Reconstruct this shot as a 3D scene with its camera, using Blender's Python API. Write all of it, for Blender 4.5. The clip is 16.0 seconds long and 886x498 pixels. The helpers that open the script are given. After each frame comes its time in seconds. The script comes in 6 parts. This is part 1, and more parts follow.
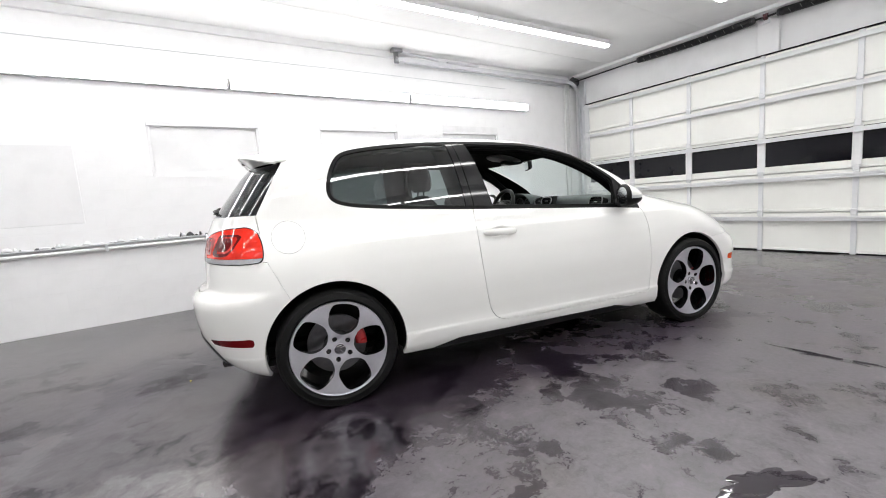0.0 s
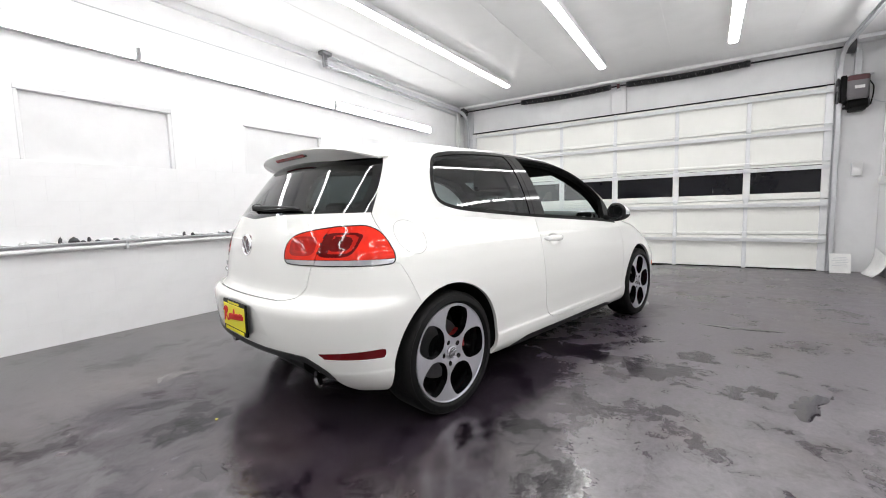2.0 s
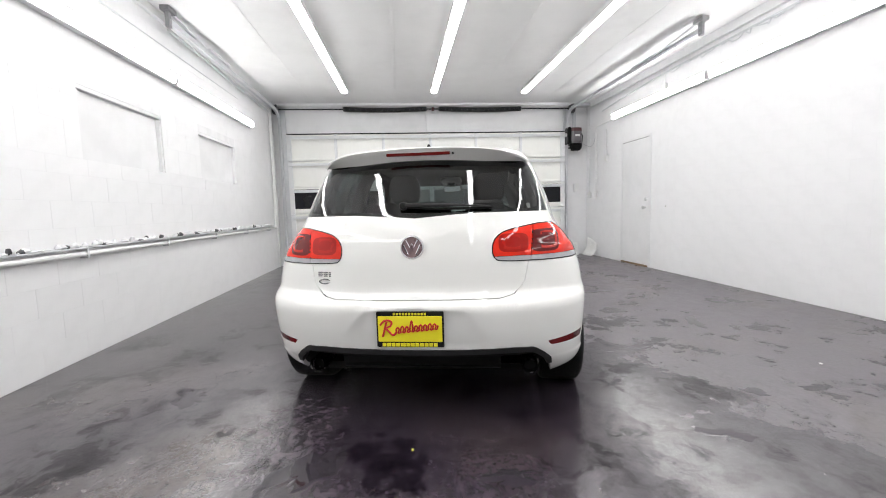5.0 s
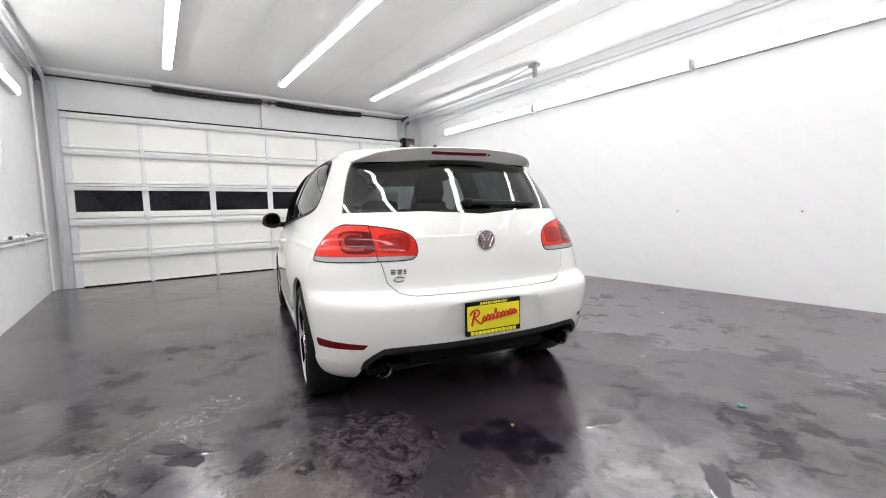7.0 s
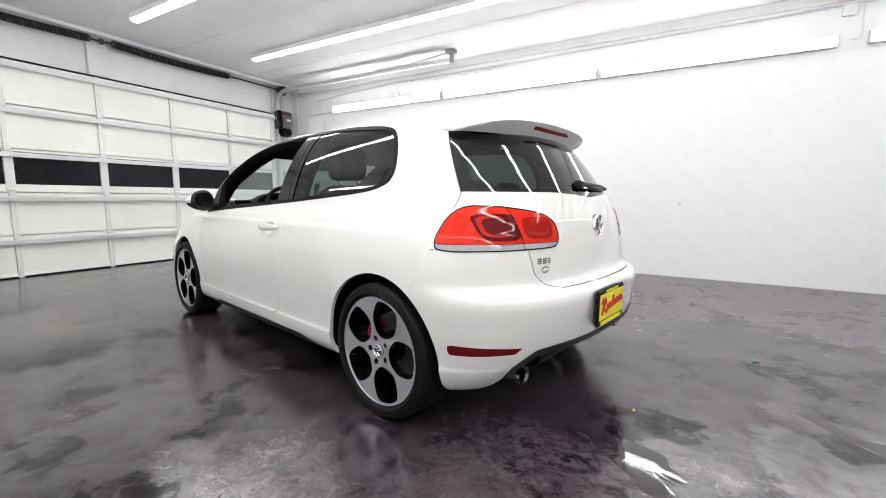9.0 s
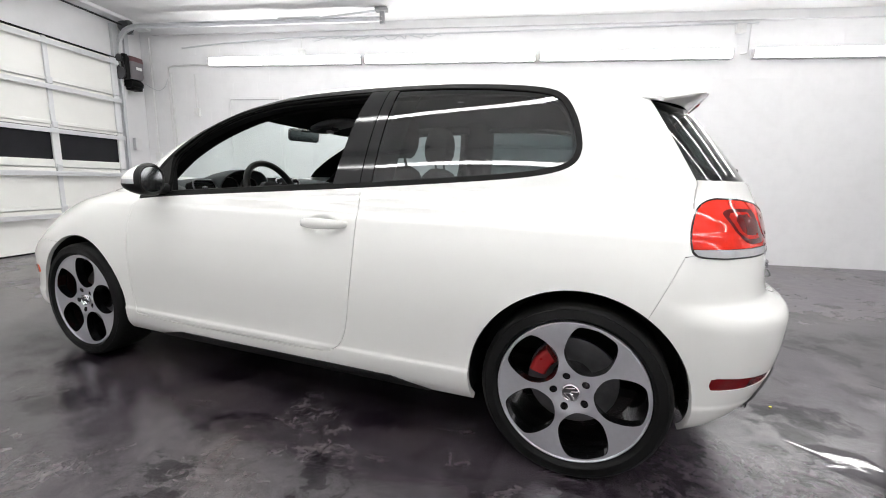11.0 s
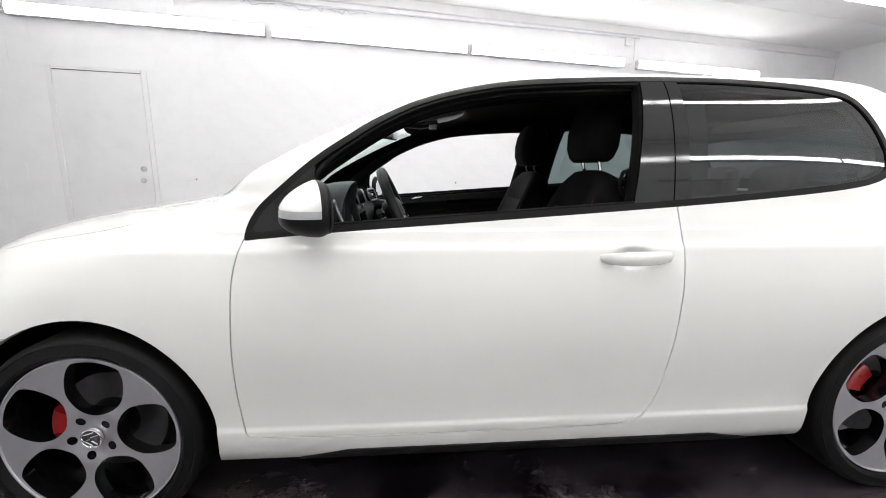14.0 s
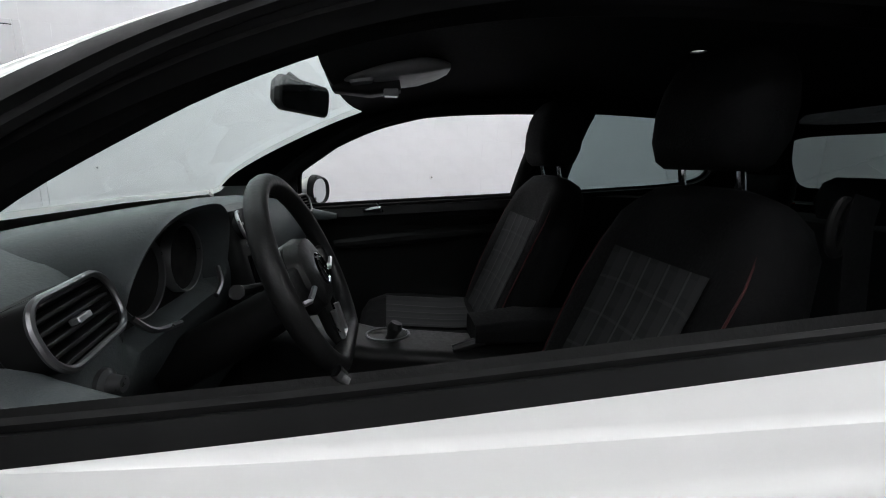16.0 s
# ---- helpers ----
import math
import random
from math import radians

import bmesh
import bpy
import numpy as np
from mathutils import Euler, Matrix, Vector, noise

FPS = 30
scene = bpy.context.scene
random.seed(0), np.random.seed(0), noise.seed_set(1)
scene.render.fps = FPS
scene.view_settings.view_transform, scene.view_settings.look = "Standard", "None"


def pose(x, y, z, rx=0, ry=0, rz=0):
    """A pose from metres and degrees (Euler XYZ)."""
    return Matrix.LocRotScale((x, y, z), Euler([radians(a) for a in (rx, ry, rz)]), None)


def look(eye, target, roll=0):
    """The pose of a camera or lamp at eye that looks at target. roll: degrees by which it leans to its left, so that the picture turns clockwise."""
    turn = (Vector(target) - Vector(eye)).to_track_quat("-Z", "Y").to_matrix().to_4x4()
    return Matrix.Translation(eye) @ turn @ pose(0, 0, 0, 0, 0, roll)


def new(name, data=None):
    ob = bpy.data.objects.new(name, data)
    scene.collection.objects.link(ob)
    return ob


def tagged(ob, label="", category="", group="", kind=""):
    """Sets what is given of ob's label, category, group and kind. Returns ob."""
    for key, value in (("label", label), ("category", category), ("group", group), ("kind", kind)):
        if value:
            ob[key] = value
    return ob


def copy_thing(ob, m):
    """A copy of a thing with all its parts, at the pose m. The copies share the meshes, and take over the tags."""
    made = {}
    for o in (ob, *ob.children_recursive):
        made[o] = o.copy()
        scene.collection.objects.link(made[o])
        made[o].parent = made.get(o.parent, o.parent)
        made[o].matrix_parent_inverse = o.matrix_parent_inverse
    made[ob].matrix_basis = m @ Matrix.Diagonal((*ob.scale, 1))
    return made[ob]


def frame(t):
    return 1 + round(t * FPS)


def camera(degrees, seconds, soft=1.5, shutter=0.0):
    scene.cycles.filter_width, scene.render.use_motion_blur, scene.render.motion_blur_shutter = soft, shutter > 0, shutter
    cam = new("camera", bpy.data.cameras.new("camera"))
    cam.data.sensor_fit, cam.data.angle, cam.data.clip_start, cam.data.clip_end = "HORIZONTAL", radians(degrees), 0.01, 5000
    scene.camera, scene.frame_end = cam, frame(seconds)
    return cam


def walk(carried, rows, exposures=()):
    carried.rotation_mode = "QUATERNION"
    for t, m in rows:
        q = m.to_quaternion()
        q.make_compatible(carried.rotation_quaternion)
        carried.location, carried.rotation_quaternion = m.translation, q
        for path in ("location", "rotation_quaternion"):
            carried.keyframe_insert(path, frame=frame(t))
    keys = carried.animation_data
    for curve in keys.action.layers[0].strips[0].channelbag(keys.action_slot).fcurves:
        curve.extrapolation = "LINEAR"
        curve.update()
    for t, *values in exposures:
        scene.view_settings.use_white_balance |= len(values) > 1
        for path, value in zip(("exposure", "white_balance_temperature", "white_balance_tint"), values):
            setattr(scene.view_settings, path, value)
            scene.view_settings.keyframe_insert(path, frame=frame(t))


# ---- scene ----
# the camera and its walk round the car
cam = camera(94.0, 16.0, soft=1.0)
PATH = [
    (0, (-2.131, -2.504, 1.047), (-1.052, -0.837, 0.809), -4.3),
    (0.5, (-2.434, -2.288, 1.036), (-1.149, -0.765, 0.862), -3.3),
    (1, (-2.719, -2.068, 1.028), (-1.275, -0.695, 0.858), -1.6),
    (1.5, (-3.027, -1.829, 1.039), (-1.453, -0.606, 0.877), -1.3),
    (2, (-3.225, -1.518, 1.037), (-1.55, -0.441, 0.85), -1.6),
    (2.5, (-3.429, -1.237, 1.039), (-1.667, -0.312, 0.84), -1.6),
    (3, (-3.651, -0.925, 1.047), (-1.799, -0.199, 0.838), -1.9),
    (3.5, (-3.762, -0.542, 1.043), (-1.841, -0.033, 0.814), -2.9),
    (3.7, (-3.801, -0.404, 1.05), (-1.862, 0.031, 0.825), -3.0),
    (4.75, (-3.905, 0.39, 1.054), (-1.915, 0.325, 0.862), -2.2),
    (5.8, (-3.818, 1.17, 1.056), (-1.916, 0.577, 0.889), -1.3),
    (6, (-3.78, 1.303, 1.049), (-1.909, 0.614, 0.894), -1.8),
    (6.5, (-3.632, 1.621, 1.056), (-1.878, 0.672, 0.906), -1.2),
    (7, (-3.505, 1.957, 1.035), (-1.899, 0.778, 0.852), -1.4),
    (7.5, (-3.299, 2.21, 1.032), (-1.81, 0.891, 0.825), -2.4),
    (8, (-2.98, 2.406, 1.035), (-1.647, 0.932, 0.809), -1.7),
    (8.5, (-2.632, 2.588, 1.013), (-1.494, 0.956, 0.813), -1.9),
    (8.7, (-2.496, 2.641, 1.01), (-1.419, 0.97, 0.79), -0.8),
    (9.75, (-1.745, 2.675, 1.006), (-1.019, 0.838, 0.733), 0.5),
    (10.8, (-0.994, 2.596, 1.007), (-0.647, 0.653, 0.686), 1.7),
    (11, (-0.869, 2.587, 1.014), (-0.588, 0.634, 0.687), 1.5),
    (11.5, (-0.529, 2.622, 1.015), (-0.422, 0.651, 0.695), 2.4),
    (12, (-0.22, 2.62, 1.038), (-0.206, 0.643, 0.737), 0.7),
    (12.5, (0.098, 2.563, 1.056), (-0.04, 0.601, 0.694), 0.6),
    (13, (0.427, 2.538, 1.059), (0.072, 0.602, 0.708), 1.5),
    (13.5, (0.659, 2.378, 1.074), (0.217, 0.462, 0.709), 0.8),
    (14, (0.717, 2.022, 1.072), (0.167, 0.133, 0.718), 0.1),
    (14.5, (0.723, 1.713, 1.081), (0.097, -0.152, 0.716), -0.0),
    (15, (0.677, 1.466, 1.110), (-0.04, -0.364, 0.739), 0.0),
    (15.5, (0.552, 1.289, 1.119), (-0.171, -0.538, 0.743), 0.0),
    (16, (0.444, 1.157, 1.123), (-0.221, -0.685, 0.718), 1.4),
]
walk(cam, [(t, look(eye, target, roll)) for t, eye, target, roll in PATH], [(0, 2.0, 6500, 10), (14, 2.0, 6500, 10), (14.5, 1.95, 6440, 10), (15, 1.80, 6350, 10), (15.5, 1.62, 6270, 10), (16, 1.56, 6240, 10)])


# ---- light: a closed room, lit by its fluorescent fixtures alone ----
world = bpy.data.worlds.new("world")
world.use_nodes = True
world.node_tree.nodes["Background"].inputs[0].default_value = (0.6, 0.65, 0.7, 1)
world.node_tree.nodes["Background"].inputs[1].default_value = 0.02
scene.world = world
scene.view_settings.exposure = 2.0
TUBE = 6.1
WALL_TUBE = 4.9


# ---- materials ----
def material(name):
    m = bpy.data.materials.new(name)
    m.use_nodes = True
    nt = m.node_tree
    return m, nt, nt.nodes["Principled BSDF"]


def node(nt, kind, **values):
    n = nt.nodes.new(kind)
    for key, value in values.items():
        n.inputs[key.replace("_", " ")].default_value = value
    return n


def coords(nt, scale=(1, 1, 1), source="Object"):
    tc = nt.nodes.new("ShaderNodeTexCoord")
    mp = nt.nodes.new("ShaderNodeMapping")
    mp.inputs["Scale"].default_value = scale
    nt.links.new(tc.outputs[source], mp.inputs[0])
    return mp.outputs[0]


def noise_tex(nt, vec, scale, detail=4.0, rough=0.6):
    n = node(nt, "ShaderNodeTexNoise", Scale=scale, Detail=detail, Roughness=rough)
    nt.links.new(vec, n.inputs["Vector"])
    return n.outputs["Fac"]


def ramp(nt, fac, stops):
    r = nt.nodes.new("ShaderNodeValToRGB")
    el = r.color_ramp.elements
    while len(el) < len(stops):
        el.new(0.5)
    for e, (p, c) in zip(el, stops):
        e.position = p
        e.color = (*c, 1) if len(c) == 3 else c
    nt.links.new(fac, r.inputs[0])
    return r.outputs[0]


def mixc(nt, fac, a, b, mode="MIX"):
    m = nt.nodes.new("ShaderNodeMix")
    m.data_type, m.blend_type = "RGBA", mode
    for sock, v in ((m.inputs[0], fac), (m.inputs[6], a), (m.inputs[7], b)):
        if hasattr(v, "is_linked"):
            nt.links.new(v, sock)
        else:
            sock.default_value = v if isinstance(v, float) else (*v, 1)
    return m.outputs[2]


def bump(nt, b, height, strength=0.2, distance=0.01):
    n = node(nt, "ShaderNodeBump", Strength=strength, Distance=distance)
    nt.links.new(height, n.inputs["Height"])
    nt.links.new(n.outputs[0], b.inputs["Normal"])
    return n


def grey(v):
    return (v, v, v)


def plain(name, color, rough=0.5, metal=0.0, vary=0.08, scale=30.0, bumps=0.0, coat=0.0, spec=0.5, source="Object"):
    """A principled material with slight variation of tone and gloss, at two scales."""
    m, nt, b = material(name)
    vec = coords(nt, source=source)
    n1 = noise_tex(nt, vec, scale)
    n2 = noise_tex(nt, vec, scale * 0.13, 2.0)
    mul = nt.nodes.new("ShaderNodeMath")
    mul.operation = "MULTIPLY"
    nt.links.new(n1, mul.inputs[0])
    nt.links.new(n2, mul.inputs[1])
    lo = tuple(c * (1 - vary) for c in color)
    hi = tuple(min(1, c * (1 + vary)) for c in color)
    nt.links.new(ramp(nt, mul.outputs[0], ((0.1, lo), (0.45, hi))), b.inputs["Base Color"])
    nt.links.new(ramp(nt, n1, ((0.3, grey(max(0.02, rough * 0.85))), (0.7, grey(min(1, rough * 1.15))))), b.inputs["Roughness"])
    b.inputs["Metallic"].default_value = metal
    b.inputs["Coat Weight"].default_value = coat
    b.inputs["Specular IOR Level"].default_value = spec
    if bumps:
        bump(nt, b, n1, bumps, 0.002)
    return m


def emitter(name, color, strength):
    m, nt, b = material(name)
    b.inputs["Base Color"].default_value = (0.9, 0.9, 0.9, 1)
    b.inputs["Emission Color"].default_value = (*color, 1)
    b.inputs["Emission Strength"].default_value = strength
    return m


def glass(name, tint, gloss=1.0, rough=0.0, dirt=0.0, edge=0.93):
    """A thin pane: tinted see-through, with mirror gloss by Fresnel."""
    m, nt, b = material(name)
    nt.nodes.remove(b)
    out = nt.nodes["Material Output"]
    tr = nt.nodes.new("ShaderNodeBsdfTransparent")
    tr.inputs[0].default_value = (*tint, 1)
    gl = nt.nodes.new("ShaderNodeBsdfGlossy")
    gl.inputs["Roughness"].default_value = rough
    gl.inputs[0].default_value = (gloss, gloss, gloss, 1)
    lw = nt.nodes.new("ShaderNodeLayerWeight")
    lw.inputs[0].default_value = 0.5
    pw = nt.nodes.new("ShaderNodeMath")
    pw.operation = "POWER"
    pw.inputs[1].default_value = 5.0
    nt.links.new(lw.outputs["Facing"], pw.inputs[0])
    fr = nt.nodes.new("ShaderNodeMath")
    fr.operation = "MULTIPLY_ADD"
    fr.inputs[1].default_value, fr.inputs[2].default_value = edge, 0.065
    nt.links.new(pw.outputs[0], fr.inputs[0])
    mx = nt.nodes.new("ShaderNodeMixShader")
    nt.links.new(fr.outputs[0], mx.inputs[0])
    nt.links.new(tr.outputs[0], mx.inputs[1])
    nt.links.new(gl.outputs[0], mx.inputs[2])
    last = mx.outputs[0]
    if dirt:
        n = noise_tex(nt, coords(nt, (5, 40, 5)), 2.5, 7.0, 0.7)
        n2 = noise_tex(nt, coords(nt), 160.0, 2.0)
        fac = ramp(nt, mixc(nt, 0.35, n, n2), ((0.38, grey(dirt * 0.35)), (0.62, grey(dirt))))
        df = nt.nodes.new("ShaderNodeBsdfTranslucent")
        df.inputs[0].default_value = (0.75, 0.80, 0.80, 1)
        m2 = nt.nodes.new("ShaderNodeMixShader")
        nt.links.new(fac, m2.inputs[0])
        nt.links.new(last, m2.inputs[1])
        nt.links.new(df.outputs[0], m2.inputs[2])
        last = m2.outputs[0]
    nt.links.new(last, out.inputs[0])
    return m


def floor_material():
    """Sealed dark purple-grey concrete, wet in patches, with scuffs, footprints and pale worn smears."""
    m, nt, b = material("sealed_concrete")
    vec = coords(nt, source="Object")
    wn = node(nt, "ShaderNodeTexNoise", Scale=4.0, Detail=5.0, Roughness=0.65)
    nt.links.new(vec, wn.inputs["Vector"])
    warp = nt.nodes.new("ShaderNodeVectorMath")
    warp.operation = "MULTIPLY_ADD"
    nt.links.new(wn.outputs["Color"], warp.inputs[0])
    warp.inputs[1].default_value = (0.30, 0.30, 0.0)
    nt.links.new(vec, warp.inputs[2])
    wv = warp.outputs[0]
    big = noise_tex(nt, vec, 0.5, 5.0, 0.62)
    mid = noise_tex(nt, wv, 1.9, 9.0, 0.66)
    small = noise_tex(nt, wv, 7.0, 7.0, 0.70)
    fine = noise_tex(nt, vec, 42.0, 4.0, 0.65)
    # dried, paler side by the plain wall; wall and door reflections painted into it
    sep = nt.nodes.new("ShaderNodeSeparateXYZ")
    nt.links.new(vec, sep.inputs[0])
    def lin(sock, k, add):
        n = nt.nodes.new("ShaderNodeMath")
        n.operation = "MULTIPLY_ADD"
        nt.links.new(sock, n.inputs[0])
        n.inputs[1].default_value = k
        if hasattr(add, "is_linked"):
            nt.links.new(add, n.inputs[2])
        else:
            n.inputs[2].default_value = add
        return n.outputs[0]
    drift = lin(mid, 1.3, lin(big, 1.2, lin(sep.outputs[0], 0.02, lin(sep.outputs[1], -0.42, -1.27))))
    dry_sheen_side = ramp(nt, drift, ((0.30, grey(0.0)), (0.42, grey(0.55)), (0.62, grey(1.0))))
    base = ramp(nt, big, ((0.36, (0.030, 0.0235, 0.030)), (0.5, (0.050, 0.041, 0.050)), (0.64, (0.076, 0.065, 0.075))))
    base = mixc(nt, dry_sheen_side, base, (0.092, 0.079, 0.094))
    # damp patches with crisp edges, and smaller drips and footprints
    damp = ramp(nt, mid, ((0.415, grey(1.0)), (0.435, grey(0.8)), (0.45, grey(0.25)), (0.50, grey(0.0))))
    damp = mixc(nt, dry_sheen_side, damp, mixc(nt, 1.0, damp, grey(0.6), "MULTIPLY"))
    spots = node(nt, "ShaderNodeTexVoronoi", Scale=2.7)
    spots.inputs["Randomness"].default_value = 1.0
    nt.links.new(wv, spots.inputs["Vector"])
    drip = ramp(nt, spots.outputs["Distance"], ((0.17, grey(0.75)), (0.21, grey(0.45)), (0.25, grey(0.0))))
    drip = mixc(nt, 1.0, drip, ramp(nt, small, ((0.40, grey(1.0)), (0.56, grey(0.35)))), "MULTIPLY")
    where = ramp(nt, noise_tex(nt, vec, 0.8, 2.0), ((0.45, grey(0.0)), (0.50, grey(0.9))))
    drip = mixc(nt, 1.0, drip, where, "MULTIPLY")
    wet = mixc(nt, 1.0, damp, drip, "LIGHTEN")
    col = mixc(nt, 1.0, base, ramp(nt, small, ((0.34, grey(0.55)), (0.46, grey(0.95)), (0.58, grey(1.06)), (0.68, (1.55, 1.5, 1.46)))), "MULTIPLY")
    warm = ramp(nt, noise_tex(nt, vec, 1.1, 3.0), ((0.50, grey(0.0)), (0.66, grey(0.45))))
    col = mixc(nt, warm, col, (0.100, 0.080, 0.068))
    # pale dried smears
    dry = noise_tex(nt, coords(nt, (1.0, 3.2, 1.0)), 1.7, 8.0, 0.75)
    col = mixc(nt, ramp(nt, dry, ((0.58, grey(0.0)), (0.70, grey(0.55)))), col, (0.165, 0.148, 0.154))
    col = mixc(nt, wet, col, mixc(nt, 1.0, col, (0.27, 0.245, 0.29), "MULTIPLY"))
    # pale broken patches: glints on the wet floor, painted into the colour
    glint_noise = noise_tex(nt, wv, 19.0, 9.0, 0.74)
    patch = ramp(nt, noise_tex(nt, wv, 1.35, 6.0, 0.62), ((0.515, grey(0.0)), (0.58, grey(1.0))))
    patch = mixc(nt, 1.0, patch, ramp(nt, lin(sep.outputs[1], 0.5, 0.0), ((0.28, grey(0.0)), (0.55, grey(1.0)))), "MULTIPLY")
    glint_mask = mixc(nt, 1.0, patch, ramp(nt, glint_noise, ((0.46, grey(0.0)), (0.62, grey(0.55)))), "MULTIPLY")
    col = mixc(nt, glint_mask, col, (0.190, 0.170, 0.170))
    # ragged dark band round and behind the car: run-off stain plus painted shade
    turn = nt.nodes.new("ShaderNodeMapping")
    turn.inputs["Location"].default_value = (0.067, 0.033, 0.0)
    turn.inputs["Rotation"].default_value = (0.0, 0.0, radians(12))
    nt.links.new(vec, turn.inputs["Vector"])
    car_xy = nt.nodes.new("ShaderNodeSeparateXYZ")
    nt.links.new(turn.outputs[0], car_xy.inputs[0])
    def two(op, a_, b_=0.0):
        n = nt.nodes.new("ShaderNodeMath")
        n.operation = op
        nt.links.new(a_, n.inputs[0])
        if hasattr(b_, "is_linked"):
            nt.links.new(b_, n.inputs[1])
        else:
            n.inputs[1].default_value = b_
        return n.outputs[0]
    reach = two("MAXIMUM", two("ABSOLUTE", car_xy.outputs[1]), two("SUBTRACT", car_xy.outputs[0], 0.9))
    reach = two("MAXIMUM", reach, lin(car_xy.outputs[0], -1.0, -1.75))
    reach = lin(mid, 0.9, lin(small, 0.25, two("SUBTRACT", reach, 0.525)))
    stain_shade = ramp(nt, reach, ((0.0, grey(1.0)), (0.93, grey(0.85)), (0.975, grey(0.0))))
    col = mixc(nt, stain_shade, col, mixc(nt, 1.0, col, (0.62, 0.57, 0.67), "MULTIPLY"))
    grain = ramp(nt, fine, ((0.3, grey(0.80)), (0.7, grey(1.20))))
    col = mixc(nt, 1.0, col, grain, "MULTIPLY")
    nt.links.new(col, b.inputs["Base Color"])
    gloss = ramp(nt, wet, ((0.0, grey(0.205)), (1.0, grey(0.10))))
    rough = mixc(nt, 1.0, gloss, ramp(nt, small, ((0.35, grey(0.7)), (0.65, grey(1.3)))), "MULTIPLY")
    rough = mixc(nt, dry_sheen_side, rough, mixc(nt, 1.0, rough, grey(1.9), "MULTIPLY"))
    rough = mixc(nt, glint_mask, rough, grey(0.26))
    nt.links.new(rough, b.inputs["Roughness"])
    b.inputs["IOR"].default_value = 1.95
    dull = mixc(nt, 1.0, ramp(nt, wet, ((0.0, grey(0.58)), (1.0, grey(0.20)))), ramp(nt, small, ((0.36, grey(0.6)), (0.5, grey(1.0)), (0.64, grey(1.25)))), "MULTIPLY")
    dull = mixc(nt, stain_shade, dull, mixc(nt, 1.0, dull, grey(0.62), "MULTIPLY"))
    nt.links.new(dull, b.inputs["Specular IOR Level"])
    hgt = mixc(nt, 0.35, mixc(nt, 0.5, small, fine), mixc(nt, 1.0, glint_noise, patch, "MULTIPLY"))
    bump(nt, b, hgt, 0.30, 0.008)
    return m


def paint_wall(name, tone, scale=8.0, rough=0.55, dirt=0.1):
    m, nt, b = material(name)
    vec = coords(nt, source="Object")
    n1 = noise_tex(nt, vec, scale, 6.0)
    n2 = noise_tex(nt, vec, 70.0, 4.0)
    n3 = noise_tex(nt, vec, 0.9, 4.0)
    lo = tuple(c * (1 - dirt) for c in tone)
    c1 = ramp(nt, n1, ((0.35, lo), (0.55, tone)))
    c2 = ramp(nt, n3, ((0.3, grey(0.965)), (0.6, grey(1.0))))
    nt.links.new(mixc(nt, 1.0, c1, c2, "MULTIPLY"), b.inputs["Base Color"])
    b.inputs["Roughness"].default_value = rough
    bump(nt, b, n2, 0.14, 0.003)
    return m


FLOOR = floor_material()
BLOCK = paint_wall("painted_block", (0.82, 0.82, 0.83), 6.0, 0.5, 0.03)
JOINT = paint_wall("painted_mortar", (0.78, 0.78, 0.79), 6.0, 0.6, 0.08)
PLASTER = paint_wall("painted_board", (0.78, 0.78, 0.79), 3.0, 0.5, 0.05)
CEIL = paint_wall("ceiling_board", (0.84, 0.84, 0.84), 2.0, 0.6, 0.04)
DOORPAINT = paint_wall("door_panel_paint", (0.86, 0.86, 0.825), 1.2, 0.35, 0.05)
GALV = plain("galvanised_steel", (0.62, 0.63, 0.65), 0.42, 0.35, 0.08, 14.0)
GALV_WHITE = plain("painted_steel", (0.76, 0.76, 0.76), 0.35, 0.1, 0.06, 12.0)
STRUT = plain("strut_steel", (0.72, 0.73, 0.74), 0.4, 0.15, 0.05, 9.0)
SPRING = plain("black_spring_steel", (0.02, 0.02, 0.022), 0.4, 0.4, 0.3, 40.0)
BLACKWIN = plain("night_window", (0.007, 0.007, 0.010), 0.10, 0.0, 0.2, 4.0, spec=0.3)
TUBE_MAT = emitter("fluorescent_diffuser", (1.0, 0.995, 0.985), TUBE)
WALL_TUBE_MAT = emitter("wall_fluorescent_diffuser", (1.0, 0.995, 0.985), WALL_TUBE)
WHITE_PL = plain("white_plastic", (0.78, 0.78, 0.77), 0.4)
DARK_GREY = plain("dark_grey_enamel", (0.05, 0.05, 0.055), 0.4)
MAROON = plain("maroon_enamel", (0.10, 0.035, 0.04), 0.4)
PAPER = plain("paper", (0.8, 0.8, 0.79), 0.7)

def car_paint():
    """Solid white lacquer with a faint orange-peel relief."""
    m, nt, b = material("white_car_paint")
    b.inputs["Base Color"].default_value = (0.775, 0.775, 0.753, 1)
    b.inputs["Roughness"].default_value = 0.6
    b.inputs["Specular IOR Level"].default_value = 0.0
    b.inputs["Coat Weight"].default_value = 1.0
    b.inputs["Coat Roughness"].default_value = 0.015
    bump(nt, b, noise_tex(nt, coords(nt), 220.0, 2.0), 0.012, 0.002)
    return m


CARWHITE = car_paint()
GLOSSBLACK = plain("gloss_black", (0.006, 0.006, 0.007), 0.08, 0.0, 0.2, 20.0, spec=0.5)
BORDER = plain("black_ceramic_print", (0.006, 0.006, 0.007), 0.5, 0.0, 0.2, 40.0, spec=0.1)
RUBBER = plain("black_rubber", (0.006, 0.006, 0.006), 0.55, 0.0, 0.25, 40.0, spec=0.15)
PLASTIC = plain("black_plastic", (0.007, 0.007, 0.007), 0.5, 0.0, 0.25, 90.0, 0.15, spec=0.25)
